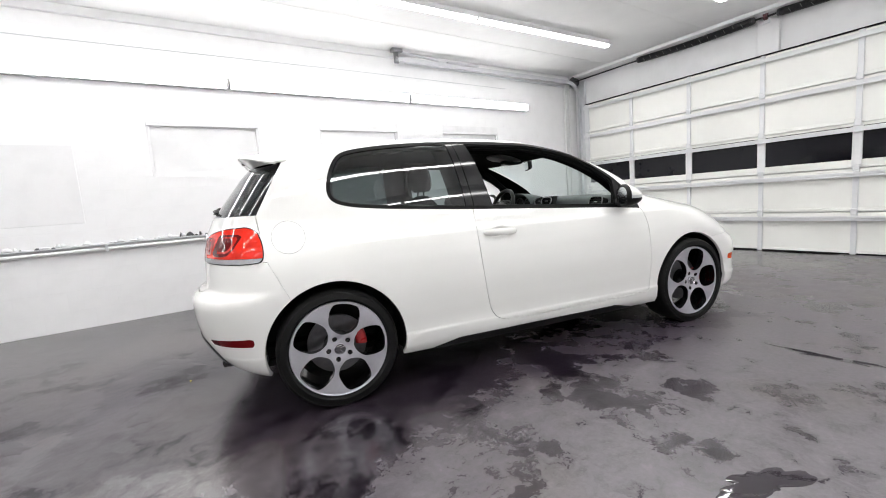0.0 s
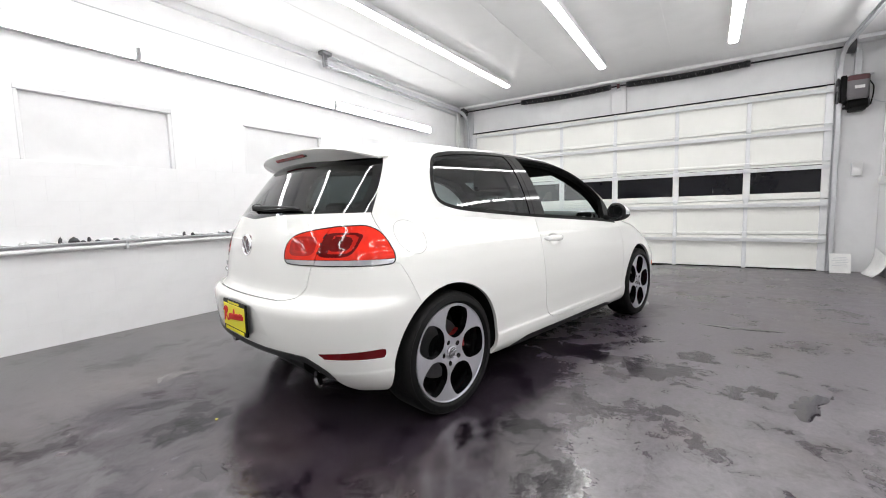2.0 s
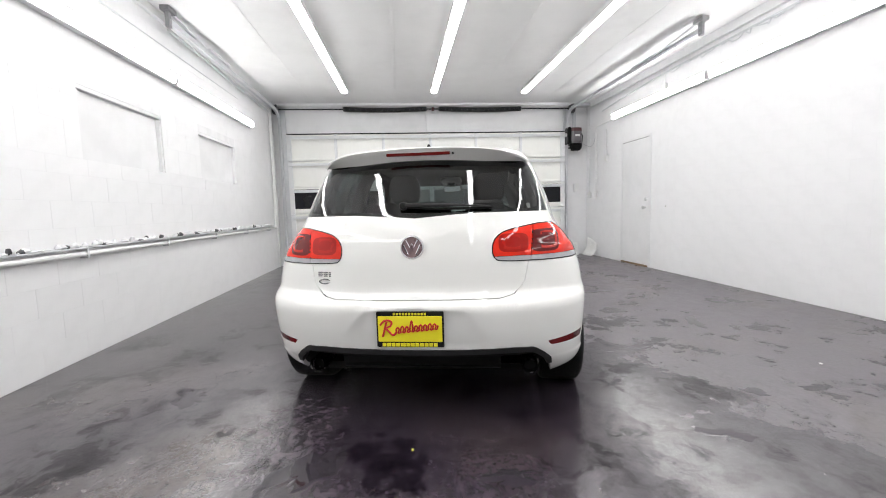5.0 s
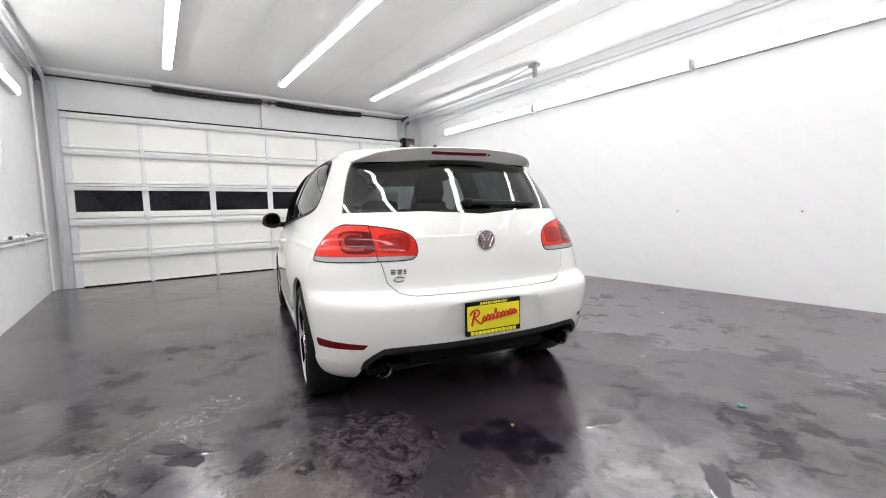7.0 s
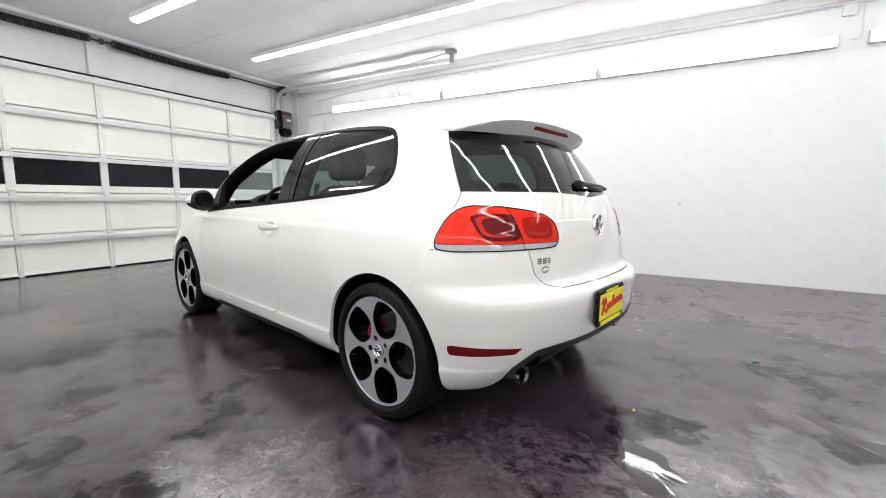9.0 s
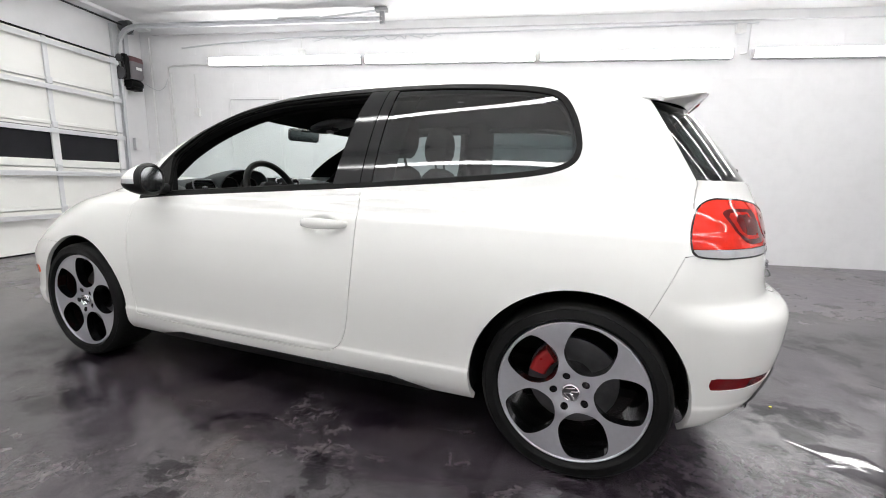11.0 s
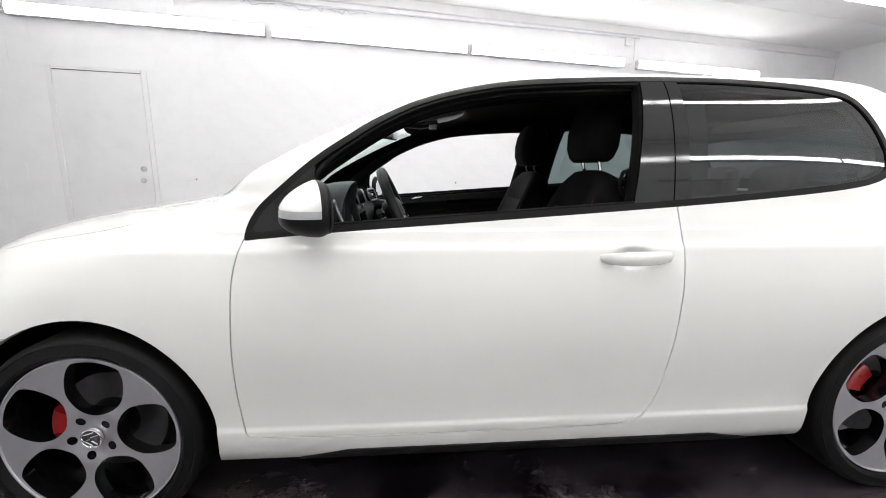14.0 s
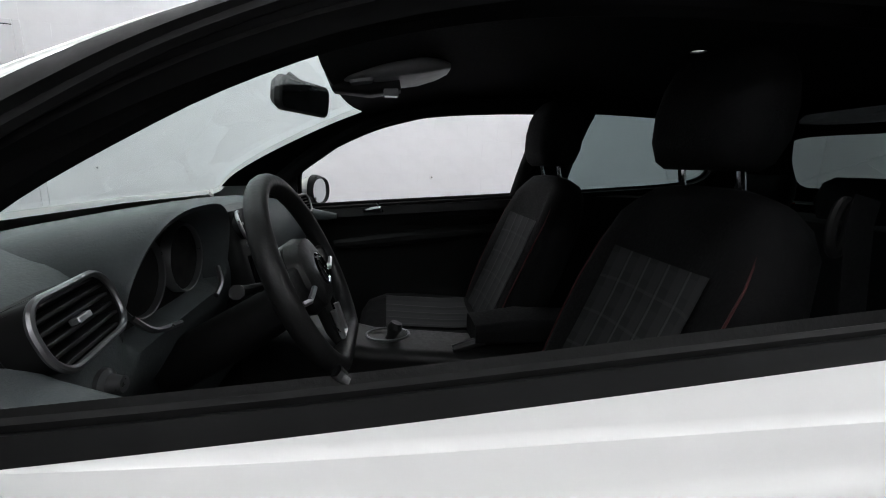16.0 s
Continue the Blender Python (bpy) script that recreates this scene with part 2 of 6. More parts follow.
DARKPLASTIC = plain("dark_grey_plastic", (0.020, 0.020, 0.021), 0.5, 0.0, 0.25, 90.0, 0.1, spec=0.3)
TYRE = plain("tyre_rubber", (0.006, 0.006, 0.006), 0.6, 0.0, 0.3, 60.0, 0.1, spec=0.18)
ALLOY = plain("machined_alloy", (0.58, 0.58, 0.62), 0.34, 0.75, 0.06, 60.0)
RIMDARK = plain("dark_wheel_paint", (0.006, 0.006, 0.007), 0.2, 0.2, 0.2, 20.0, coat=0.6)
CALIPER = plain("red_caliper_enamel", (0.36, 0.010, 0.012), 0.3, 0.0, 0.1, 20.0, coat=0.5)
DISC = plain("brake_disc_steel", (0.12, 0.12, 0.125), 0.35, 0.9, 0.2, 40.0)
CHROME = plain("chrome", (0.85, 0.85, 0.87), 0.08, 1.0, 0.03, 30.0)
SATIN = plain("satin_aluminium", (0.62, 0.62, 0.63), 0.3, 0.9, 0.06, 50.0)
TINT = glass("privacy_glass", (0.20, 0.25, 0.25), 1.0)
REARGLASS = glass("tinted_rear_glass", (0.17, 0.205, 0.20), 1.0)
CLEAR = glass("windscreen_glass", (0.77, 0.845, 0.83), 1.0, 0.0, 0.15, 0.12)
MIRRORGLASS = plain("mirror_glass", (0.70, 0.72, 0.74), 0.10, 1.0, 0.01)
FABRIC = plain("black_seat_cloth", (0.0045, 0.0045, 0.0048), 0.85, 0.0, 0.25, 160.0, 0.4, spec=0.15)
HEADLINER = plain("black_headliner", (0.0045, 0.0045, 0.0045), 0.9, 0.0, 0.2, 200.0, 0.2, spec=0.1)
DASH = plain("soft_dash_plastic", (0.064, 0.073, 0.075), 0.5, 0.0, 0.12, 260.0, 0.35, spec=0.3)
LEATHER = plain("black_leather", (0.012, 0.012, 0.012), 0.42, 0.0, 0.2, 120.0, 0.3, spec=0.3)
CARPET = plain("black_carpet", (0.003, 0.003, 0.003), 0.95, 0.0, 0.3, 300.0, 0.4, spec=0.1)
YELLOW = plain("yellow_plate", (0.80, 0.72, 0.02), 0.45, 0.0, 0.04)
REDINK = plain("red_ink", (0.55, 0.02, 0.02), 0.5)


def lamp_red(name, color, rough=0.08):
    m = plain(name, color, rough, 0.0, 0.18, 14.0, coat=0.4, spec=0.1)
    return m


LAMPRED = lamp_red("red_lens", (0.74, 0.026, 0.013))
LAMPDARK = lamp_red("dark_red_lens", (0.11, 0.005, 0.005))
JOINTGREY = plain("panel_joint", (0.30, 0.30, 0.30), 0.5)
LAMPMID = lamp_red("mid_red_lens", (0.36, 0.012, 0.008))
LAMPDEEP = lamp_red("deep_red_lens", (0.16, 0.008, 0.007))
LAMPGUIDE = lamp_red("light_guide_red", (0.46, 0.016, 0.010))
HEADLENS = lamp_red("headlight_lens", (0.50, 0.51, 0.52))
LAMPCLEAR = lamp_red("clear_lens", (0.40, 0.40, 0.41))
AMBER = lamp_red("amber_lens", (0.62, 0.085, 0.02))
REFLECTOR = lamp_red("red_reflector", (0.14, 0.005, 0.007))


def water_material():
    """A thin sheet of clear water lying on the dark floor, faintly rippled."""
    m, nt, b = material("puddle_water")
    vec = coords(nt)
    b.inputs["Base Color"].default_value = (0.040, 0.034, 0.042, 1)
    b.inputs["Roughness"].default_value = 0.03
    b.inputs["IOR"].default_value = 1.7
    bump(nt, b, noise_tex(nt, vec, 16.0, 4.0), 0.10, 0.004)
    return m


WATER = water_material()


# ---- geometry helpers: vertices and faces, joined into one mesh a part ----
def thing(name, m, label, category, group="", kind=""):
    e = new(name)
    e.matrix_world = m
    e.empty_display_size = 0.1
    return tagged(e, label, category, group, kind)


def mesh_ob(name, vf, mat, parent=None, label="", smooth=False, normals=None, angle=None):
    V, F = vf
    me = bpy.data.meshes.new(name)
    me.from_pydata([tuple(map(float, v)) for v in V], [], [tuple(map(int, f)) for f in F])
    me.materials.append(mat)
    if smooth or normals is not None:
        me.polygons.foreach_set("use_smooth", [True] * len(me.polygons))
    if normals is not None:
        me.normals_split_custom_set_from_vertices([tuple(map(float, n)) for n in normals])
    elif smooth and angle is not None:
        me.set_sharp_from_angle(angle=radians(angle))
    ob = new(name, me)
    if parent is not None:
        ob.parent = parent
    if label:
        ob["label"] = label
    return ob


def part(name, vf, mat, parent, label="", smooth=True, angle=35):
    return mesh_ob(name, vf, mat, parent, label, smooth, None, angle)


def structure(name, vf, mat, label, category, smooth=False, angle=35):
    return tagged(mesh_ob(name, vf, mat, None, "", smooth, None, angle if smooth else None), label, category, "", "structure")


def join(*vfs):
    V, F = [], []
    for v, f in vfs:
        k = len(V)
        V.extend(v)
        F.extend([tuple(i + k for i in q) for q in f])
    return V, F


def moved(vf, m):
    return [m @ Vector(v) for v in vf[0]], vf[1]


def cbox(lo, hi, b=0.004):
    """A box with chamfered edges."""
    lo, hi = np.array(lo, float), np.array(hi, float)
    b = min(b, 0.45 * float(np.min(hi - lo)))
    V, idx = [], {}
    for sx in (0, 1):
        for sy in (0, 1):
            for sz in (0, 1):
                c = [(hi if s else lo)[a] for a, s in enumerate((sx, sy, sz))]
                d = [(-b if s else b) for s in (sx, sy, sz)]
                for a in range(3):
                    p = [c[k] + (d[k] if k != a else 0) for k in range(3)]
                    idx[(sx, sy, sz, a)] = len(V)
                    V.append(tuple(p))
    F = []
    for a in range(3):
        o = [k for k in range(3) if k != a]
        for s in (0, 1):
            q = []
            for u, v in ((0, 0), (1, 0), (1, 1), (0, 1)):
                key = [0, 0, 0]
                key[a], key[o[0]], key[o[1]] = s, u, v
                q.append(idx[(*key, a)])
            F.append(q if (s == 1) == (a != 1) else q[::-1])
    for a in range(3):
        o = [k for k in range(3) if k != a]
        for u in (0, 1):
            for v in (0, 1):
                k0, k1 = [0, 0, 0], [0, 0, 0]
                k0[o[0]] = k1[o[0]] = u
                k0[o[1]] = k1[o[1]] = v
                k0[a], k1[a] = 0, 1
                q = [idx[(*k0, o[0])], idx[(*k0, o[1])], idx[(*k1, o[1])], idx[(*k1, o[0])]]
                F.append(q)
    for sx in (0, 1):
        for sy in (0, 1):
            for sz in (0, 1):
                F.append([idx[(sx, sy, sz, a)] for a in range(3)])
    c = (lo + hi) / 2
    P = np.array(V)
    out = []
    for f in F:
        n = np.cross(P[f[1]] - P[f[0]], P[f[2]] - P[f[0]])
        out.append(tuple(f) if np.dot(n, P[list(f)].mean(0) - c) > 0 else tuple(reversed(f)))
    return V, out


def frames_along(pts, closed=False):
    P = [Vector(p) for p in pts]
    n = len(P)
    T = []
    for i in range(n):
        a, b = (P[(i - 1) % n], P[(i + 1) % n]) if closed else (P[max(0, i - 1)], P[min(n - 1, i + 1)])
        T.append((b - a).normalized())
    up = Vector((0, 0, 1)) if abs(T[0].z) < 0.9 else Vector((1, 0, 0))
    u = (up - T[0] * up.dot(T[0])).normalized()
    out = []
    for i in range(n):
        u = (u - T[i] * u.dot(T[i])).normalized()
        out.append((P[i], u, T[i].cross(u)))
    return out


def tube(pts, r, n=10, closed=False, section=None, caps=True):
    """A tube along points; r a radius or one for each point; section: offsets (u, v) in place of a circle."""
    fr = frames_along(pts, closed)
    sec = section or [(math.cos(2 * math.pi * k / n), math.sin(2 * math.pi * k / n)) for k in range(n)]
    m = len(sec)
    V, F = [], []
    for i, (p, u, v) in enumerate(fr):
        ri = r[i] if isinstance(r, (list, tuple)) else r
        for a, b in sec:
            V.append(tuple(p + u * (a * ri) + v * (b * ri)))
    k = len(fr)
    for i in range(k if closed else k - 1):
        j = (i + 1) % k
        for s in range(m):
            q = (s + 1) % m
            F.append((i * m + s, i * m + q, j * m + q, j * m + s))
    if not closed and caps:
        F.append(tuple(reversed(range(m))))
        F.append(tuple(range((k - 1) * m, k * m)))
    return V, F


def revolve(profile, n=48, axis="y", closed=False):
    """Turns a profile of (radius, along) round an axis through the origin."""
    V, F = [], []
    m = len(profile)
    for k in range(n):
        a = 2 * math.pi * k / n
        c, s = math.cos(a), math.sin(a)
        for r, h in profile:
            V.append((r * c, h, r * s) if axis == "y" else ((r * c, r * s, h) if axis == "z" else (h, r * c, r * s)))
    for k in range(n):
        j = (k + 1) % n
        for i in range(m if closed else m - 1):
            q = (i + 1) % m
            F.append((k * m + i, k * m + q, j * m + q, j * m + i))
    return V, F


def lathe(profile, n=24, axis="z"):
    V, F = revolve(profile, n, axis)
    m = len(profile)
    F = list(F) + [tuple(k * m for k in range(n)), tuple(k * m + m - 1 for k in reversed(range(n)))]
    return V, F


def prism(poly, a, b, axis="y"):
    """A flat outline drawn out from a to b along an axis."""
    def put(p, h):
        return (p[0], h, p[1]) if axis == "y" else ((h, p[0], p[1]) if axis == "x" else (p[0], p[1], h))
    n = len(poly)
    V = [put(p, a) for p in poly] + [put(p, b) for p in poly]
    F = [tuple(range(n)), tuple(reversed(range(n, 2 * n)))]
    F += [(i, n + i, n + (i + 1) % n, (i + 1) % n) for i in range(n)]
    return V, F


def grid_loft(rows, close_u=False, close_v=False):
    """A sheet over rows of points, all rows as long."""
    m, k = len(rows[0]), len(rows)
    V = [tuple(p) for r in rows for p in r]
    F = []
    for i in range(k if close_v else k - 1):
        j = (i + 1) % k
        for s in range(m if close_u else m - 1):
            q = (s + 1) % m
            F.append((i * m + s, i * m + q, j * m + q, j * m + s))
    return V, F


def capped_loft(rows):
    V, F = grid_loft(rows, close_u=True)
    m, k = len(rows[0]), len(rows)
    return V, list(F) + [tuple(reversed(range(m))), tuple(range((k - 1) * m, k * m))]


def rounded(w, h, r, n=5, cx=0.0, cy=0.0):
    """The outline of a rounded rectangle, anticlockwise."""
    out = []
    for sx, sy, a0 in ((1, 1, 0), (-1, 1, 90), (-1, -1, 180), (1, -1, 270)):
        for k in range(n + 1):
            a = radians(a0 + 90 * k / n)
            out.append((cx + sx * (w / 2 - r) + r * math.cos(a), cy + sy * (h / 2 - r) + r * math.sin(a)))
    return out


def smooth_curve(pts, n=6, closed=False):
    """A Catmull-Rom curve through points of any dimension."""
    P = np.array(pts, float)
    k = len(P)
    out = []
    for i in range(k if closed else k - 1):
        p0, p1, p2, p3 = (P[(i + d) % k] if closed else P[min(max(i + d, 0), k - 1)] for d in (-1, 0, 1, 2))
        for s in range(n):
            t = s / n
            out.append(0.5 * (2 * p1 + (p2 - p0) * t + (2 * p0 - 5 * p1 + 4 * p2 - p3) * t * t + (3 * p1 - p0 - 3 * p2 + p3) * t ** 3))
    if not closed:
        out.append(P[-1])
    return [tuple(p) for p in out]


def pchip(knots):
    """A smooth curve through (x, y) knots that never overshoots them."""
    X, Y = np.array([k[0] for k in knots], float), np.array([k[1] for k in knots], float)
    h, d = np.diff(X), np.diff(Y) / np.diff(X)
    m = np.zeros(len(X))
    m[0], m[-1] = d[0], d[-1]
    for i in range(1, len(X) - 1):
        if d[i - 1] * d[i] > 0:
            w1, w2 = 2 * h[i] + h[i - 1], h[i] + 2 * h[i - 1]
            m[i] = (w1 + w2) / (w1 / d[i - 1] + w2 / d[i])

    def f(x):
        x = np.clip(np.asarray(x, float), X[0], X[-1])
        i = np.clip(np.searchsorted(X, x) - 1, 0, len(X) - 2)
        t = (x - X[i]) / h[i]
        return Y[i] * (1 + 2 * t) * (1 - t) ** 2 + h[i] * m[i] * t * (1 - t) ** 2 + Y[i + 1] * t * t * (3 - 2 * t) + h[i] * m[i + 1] * t * t * (t - 1)
    return f


def outline_distance(P, poly):
    """The signed distance of points (n, 2) to a closed outline, negative inside."""
    A = np.array(poly, float)
    B = np.roll(A, -1, 0)
    best = np.full(len(P), 1e9)
    odd = np.zeros(len(P), bool)
    for a, b in zip(A, B):
        e, w = b - a, P - a
        t = np.clip((w @ e) / max(float(e @ e), 1e-12), 0, 1)
        best = np.minimum(best, np.hypot(*(w - t[:, None] * e).T))
        if a[1] != b[1]:
            cross = ((a[1] > P[:, 1]) != (b[1] > P[:, 1])) & (P[:, 0] < (b[0] - a[0]) * (P[:, 1] - a[1]) / (b[1] - a[1]) + a[0])
            odd ^= cross
    return np.where(odd, -best, best)


class Sheet:
    """A smooth surface of points, normals and faces, from which panels are cut."""

    def __init__(self, V, N, F):
        self.V, self.N, self.F = np.array(V, float), np.array(N, float), list(F)

    def cut(self, field):
        """Keeps what lies where the field, given points (n, 3), is below zero."""
        f = np.array(field(self.V), float)
        f = np.where(np.abs(f) < 1e-6, 1e-6, f)
        V, N, F, made = list(self.V), list(self.N), [], {}
        inside = f < 0
        for face in self.F:
            k = [inside[i] for i in face]
            if all(k):
                F.append(face)
            elif any(k):
                out = []
                for a, b in zip(face, face[1:] + face[:1]):
                    if inside[a]:
                        out.append(a)
                    if inside[a] != inside[b]:
                        key = (a, b) if a < b else (b, a)
                        if key not in made:
                            t = f[key[0]] / (f[key[0]] - f[key[1]])
                            n = self.N[key[0]] * (1 - t) + self.N[key[1]] * t
                            made[key] = len(V)
                            V.append(self.V[key[0]] * (1 - t) + self.V[key[1]] * t)
                            N.append(n / max(np.linalg.norm(n), 1e-9))
                        out.append(made[key])
                if len(out) > 2:
                    F.append(tuple(out))
        s = Sheet(V, N, F)
        return s.tidy()

    def tidy(self):
        used = sorted({i for f in self.F for i in f})
        back = {o: k for k, o in enumerate(used)}
        return Sheet(self.V[used] if used else np.zeros((0, 3)), self.N[used] if used else np.zeros((0, 3)), [tuple(back[i] for i in f) for f in self.F])

    def offset(self, d):
        return Sheet(self.V + self.N * d, self.N, self.F)

    def mirror(self):
        w = np.array([1, -1, 1])
        return Sheet(self.V * w, self.N * w, [tuple(reversed(f)) for f in self.F])

    def both(self):
        """The sheet with its mirror image, welded along the middle."""
        m = self.mirror()
        k, F, back = len(self.V), list(self.F), {}
        keep = []
        for i, v in enumerate(self.V):
            if abs(v[1]) < 1e-5:
                back[i] = i
            else:
                back[i] = k + len(keep)
                keep.append(i)
        F += [tuple(back[i] for i in f) for f in m.F]
        return Sheet(np.vstack([self.V, m.V[keep]]), np.vstack([self.N, m.N[keep]]), F)

    def panel(self, depth=0.02, inward=True):
        """Vertices, faces and normals of a panel whose edges turn in by a depth."""
        V, N, F = list(map(tuple, self.V)), list(map(tuple, self.N)), list(self.F)
        if depth:
            count = {}
            for f in self.F:
                for a, b in zip(f, f[1:] + f[:1]):
                    count[(a, b)] = count.get((a, b), 0) + 1
            for a, b in list(count):
                if (b, a) in count:
                    continue
                va, vb, na, nb = self.V[a], self.V[b], self.N[a], self.N[b]
                if abs(va[1]) < 1e-5 and abs(vb[1]) < 1e-5:
                    continue
                n = np.cross(vb - va, na)
                n = n / max(np.linalg.norm(n), 1e-9)
                k = len(V)
                V += [tuple(va), tuple(vb), tuple(vb - nb * depth), tuple(va - na * depth)]
                N += [tuple(n)] * 4
                F.append((k + 1, k, k + 3, k + 2))
        return (V, F), N

    def object(self, name, mat, parent, label="", depth=0.02):
        vf, n = self.panel(depth)
        return mesh_ob(name, vf, mat, parent, label, True, n)


# ---- the room: x towards the roller door, y to the windowed wall ----
WL, WR, XF, XB, CZ = 3.04, -3.49, 4.86, -8.1, 3.2
DOOR_L, DOOR_R, DOOR_TOP, DOOR_X = 2.78, -2.96, 2.63, 4.78

structure("floor", cbox((XB - 0.3, WR - 0.3, -0.2), (XF + 0.3, WL + 0.3, 0.0), 0.001), FLOOR, "dark purple-grey sealed concrete floor, wet and stained", "floor")
structure("ceiling", cbox((XB - 0.3, WR - 0.3, CZ), (XF + 0.3, WL + 0.3, CZ + 0.15), 0.001), CEIL, "flat off-white painted ceiling", "ceiling")
WINDOWS = ((-2.23, -1.10), (-0.34, 0.81), (1.62, 2.75))
WIN_LO, WIN_HI = 1.53, 2.11
spans = [XB] + [x for w in WINDOWS for x in w] + [XF + 0.3]
wall_left = structure("wall_left", join(
    cbox((XB, WL + 0.07, 0), (XF + 0.3, WL + 0.25, CZ), 0.001),
    cbox((XB, WL + 0.0014, 0), (XF + 0.3, WL + 0.0705, WIN_LO), 0.001),
    cbox((XB, WL + 0.0014, WIN_HI), (XF + 0.3, WL + 0.0705, CZ), 0.001),
    *[cbox((spans[k], WL + 0.0014, WIN_LO - 0.002), (spans[k + 1], WL + 0.0705, WIN_HI + 0.002), 0.001) for k in (0, 2, 4, 6)]), JOINT, "white painted concrete block wall with three blocked-up windows", "wall")
wall_right = structure("wall_right", cbox((XB, WR - 0.25, 0), (XF + 0.3, WR - 0.0014, CZ), 0.001), JOINT, "white painted concrete block wall", "wall")
structure("wall_back", cbox((XB - 0.25, WR, 0), (XB, WL, CZ), 0.002), PLASTER, "plain white rear wall", "wall")

# front wall round the roller door
structure("wall_front", join(
    cbox((XF - 0.02, WR, DOOR_TOP), (XF + 0.2, WL, CZ), 0.003),
    cbox((XF - 0.02, DOOR_L, 0), (XF + 0.2, WL, DOOR_TOP), 0.003),
    cbox((XF - 0.02, WR, 0), (XF + 0.2, DOOR_R, DOOR_TOP), 0.003),
    cbox((XF + 0.1, DOOR_R, 0), (XF + 0.2, DOOR_L, DOOR_TOP), 0.003)), PLASTER, "white painted front wall and header above the roller door", "wall")
structure("trim_centre_pier", cbox((XF - 0.1, -0.26, DOOR_TOP + 0.02), (XF - 0.024, -0.02, CZ), 0.004), PLASTER, "white painted post for the spring bracket", "trim")
structure("trim_ceiling_front", cbox((XF - 0.25, WR, CZ - 0.05), (XF - 0.03, WL, CZ), 0.006), PLASTER, "white painted timber along the ceiling edge", "trim")
for y in (-2.4, -1.0, 0.6, 2.2):
    structure("trim_ceiling_seam", cbox((XB, y - 0.02, CZ - 0.004), (XF - 0.26, y + 0.02, CZ), 0.001), CEIL, "painted ceiling board seam", "trim")


def course_runs(z0, z1, lo, hi, holes):
    runs = [(lo, hi)]
    for a, b, c, d in holes:
        if z1 > c + 0.02 and z0 < d - 0.02:
            runs = [r for s in runs for r in ((s[0], min(s[1], a)), (max(s[0], b), s[1])) if r[1] - r[0] > 0.02]
    return runs


def block_wall(wall, face, side, lo, hi, holes, near):
    """Courses of block, each a chamfered front on the wall; near: the stretch (x0, x1, z1) of single blocks."""
    shared, rest = {}, []
    gap = 0.0011
    zs = [0.2 * k for k in range(17)]
    cuts = sorted({h[2] for h in holes} | {h[3] for h in holes})
    rng = random.Random(5)
    for k in range(16):
        z0, z1 = zs[k], min(zs[k + 1], CZ)
        for c in cuts:
            z0 = c if abs(z0 - c) < 0.09 else z0
            z1 = c if abs(z1 - c) < 0.09 else z1
        for a, b in course_runs(z0, z1, lo, hi, holes):
            x = a
            first = 0.4 - ((a - lo + 0.2 * (k % 2)) % 0.4)
            step = first if first > 0.05 else first + 0.4
            while x < b - 0.03:
                e = min(x + step, b)
                if b - e < 0.05:
                    e = b
                w, h = round(e - x, 3), round(z1 - z0, 3)
                proud = rng.choice((0.0, 0.0, 0.0003, 0.0006))
                depth = 0.0012
                vf = cbox((0, 0, gap / 2), (w - gap, depth, h - gap / 2), 0.0004)
                if side < 0:
                    vf = moved(vf, Matrix.Translation((0, -depth, 0)))
                at = (x + gap / 2, face - side * proud, z0)
                if near[0] < x and e < near[1] and z1 < near[2]:
                    key = (w, h)
                    if key not in shared:
                        me = bpy.data.meshes.new("block")
                        me.from_pydata([tuple(v) for v in vf[0]], [], vf[1])
                        me.materials.append(BLOCK)
                        shared[key] = me
                    ob = new("block", shared[key])
                    ob.location = at
                    ob.parent = wall
                else:
                    rest.append(moved(vf, Matrix.Translation(at)))
                x, step = e, 0.4
    ob = mesh_ob("blockwork", join(*rest), BLOCK, wall)
    ob["kind"] = "stuff"


def conduit(name, pts, r, mat, label, n=8):
    return tagged(mesh_ob(name, tube(pts, r, n), mat, None, "", True, None, 40), label, "conduit")


def bent(pts, r=0.06, n=5):
    """Points of a pipe's middle line with its corners rounded."""
    P = [Vector(p) for p in pts]
    out = [P[0]]
    for a, b, c in zip(P, P[1:], P[2:]):
        u, v = (a - b).normalized(), (c - b).normalized()
        d = min(r, (a - b).length * 0.45, (c - b).length * 0.45)
        for k in range(n + 1):
            t = k / n
            out.append((b + u * d) * (1 - t) ** 2 + b * 2 * t * (1 - t) + (b + v * d) * t * t)
    return out + [P[-1]]


# blocked-up windows
for i, (a, b) in enumerate(WINDOWS):
    w = thing("window_%d" % (i + 1), pose((a + b) / 2, WL, WIN_LO), "blocked-up window opening with a white painted board", "window", "windows in the block wall", "structure")
    h, u = WIN_HI - WIN_LO, (b - a) / 2
    part("board", cbox((-u, 0.045, 0), (u, 0.069, h), 0.002), PLASTER, w, smooth=False)
    part("lintel", cbox((-u, 0.002, h - 0.035), (u, 0.05, h), 0.004), PLASTER, w, smooth=False)
    part("jamb", cbox((-u, 0.006, 0), (-u + 0.03, 0.05, h - 0.037), 0.004), PLASTER, w, smooth=False)
    part("jamb", cbox((u - 0.03, 0.006, 0), (u, 0.05, h - 0.037), 0.004), PLASTER, w, smooth=False)
structure("trim_ledger_right", cbox((XB, WR + 0.001, CZ - 0.11), (XF - 0.27, WR + 0.05, CZ - 0.001), 0.004), PLASTER, "white painted timber along the top of the wall", "trim")
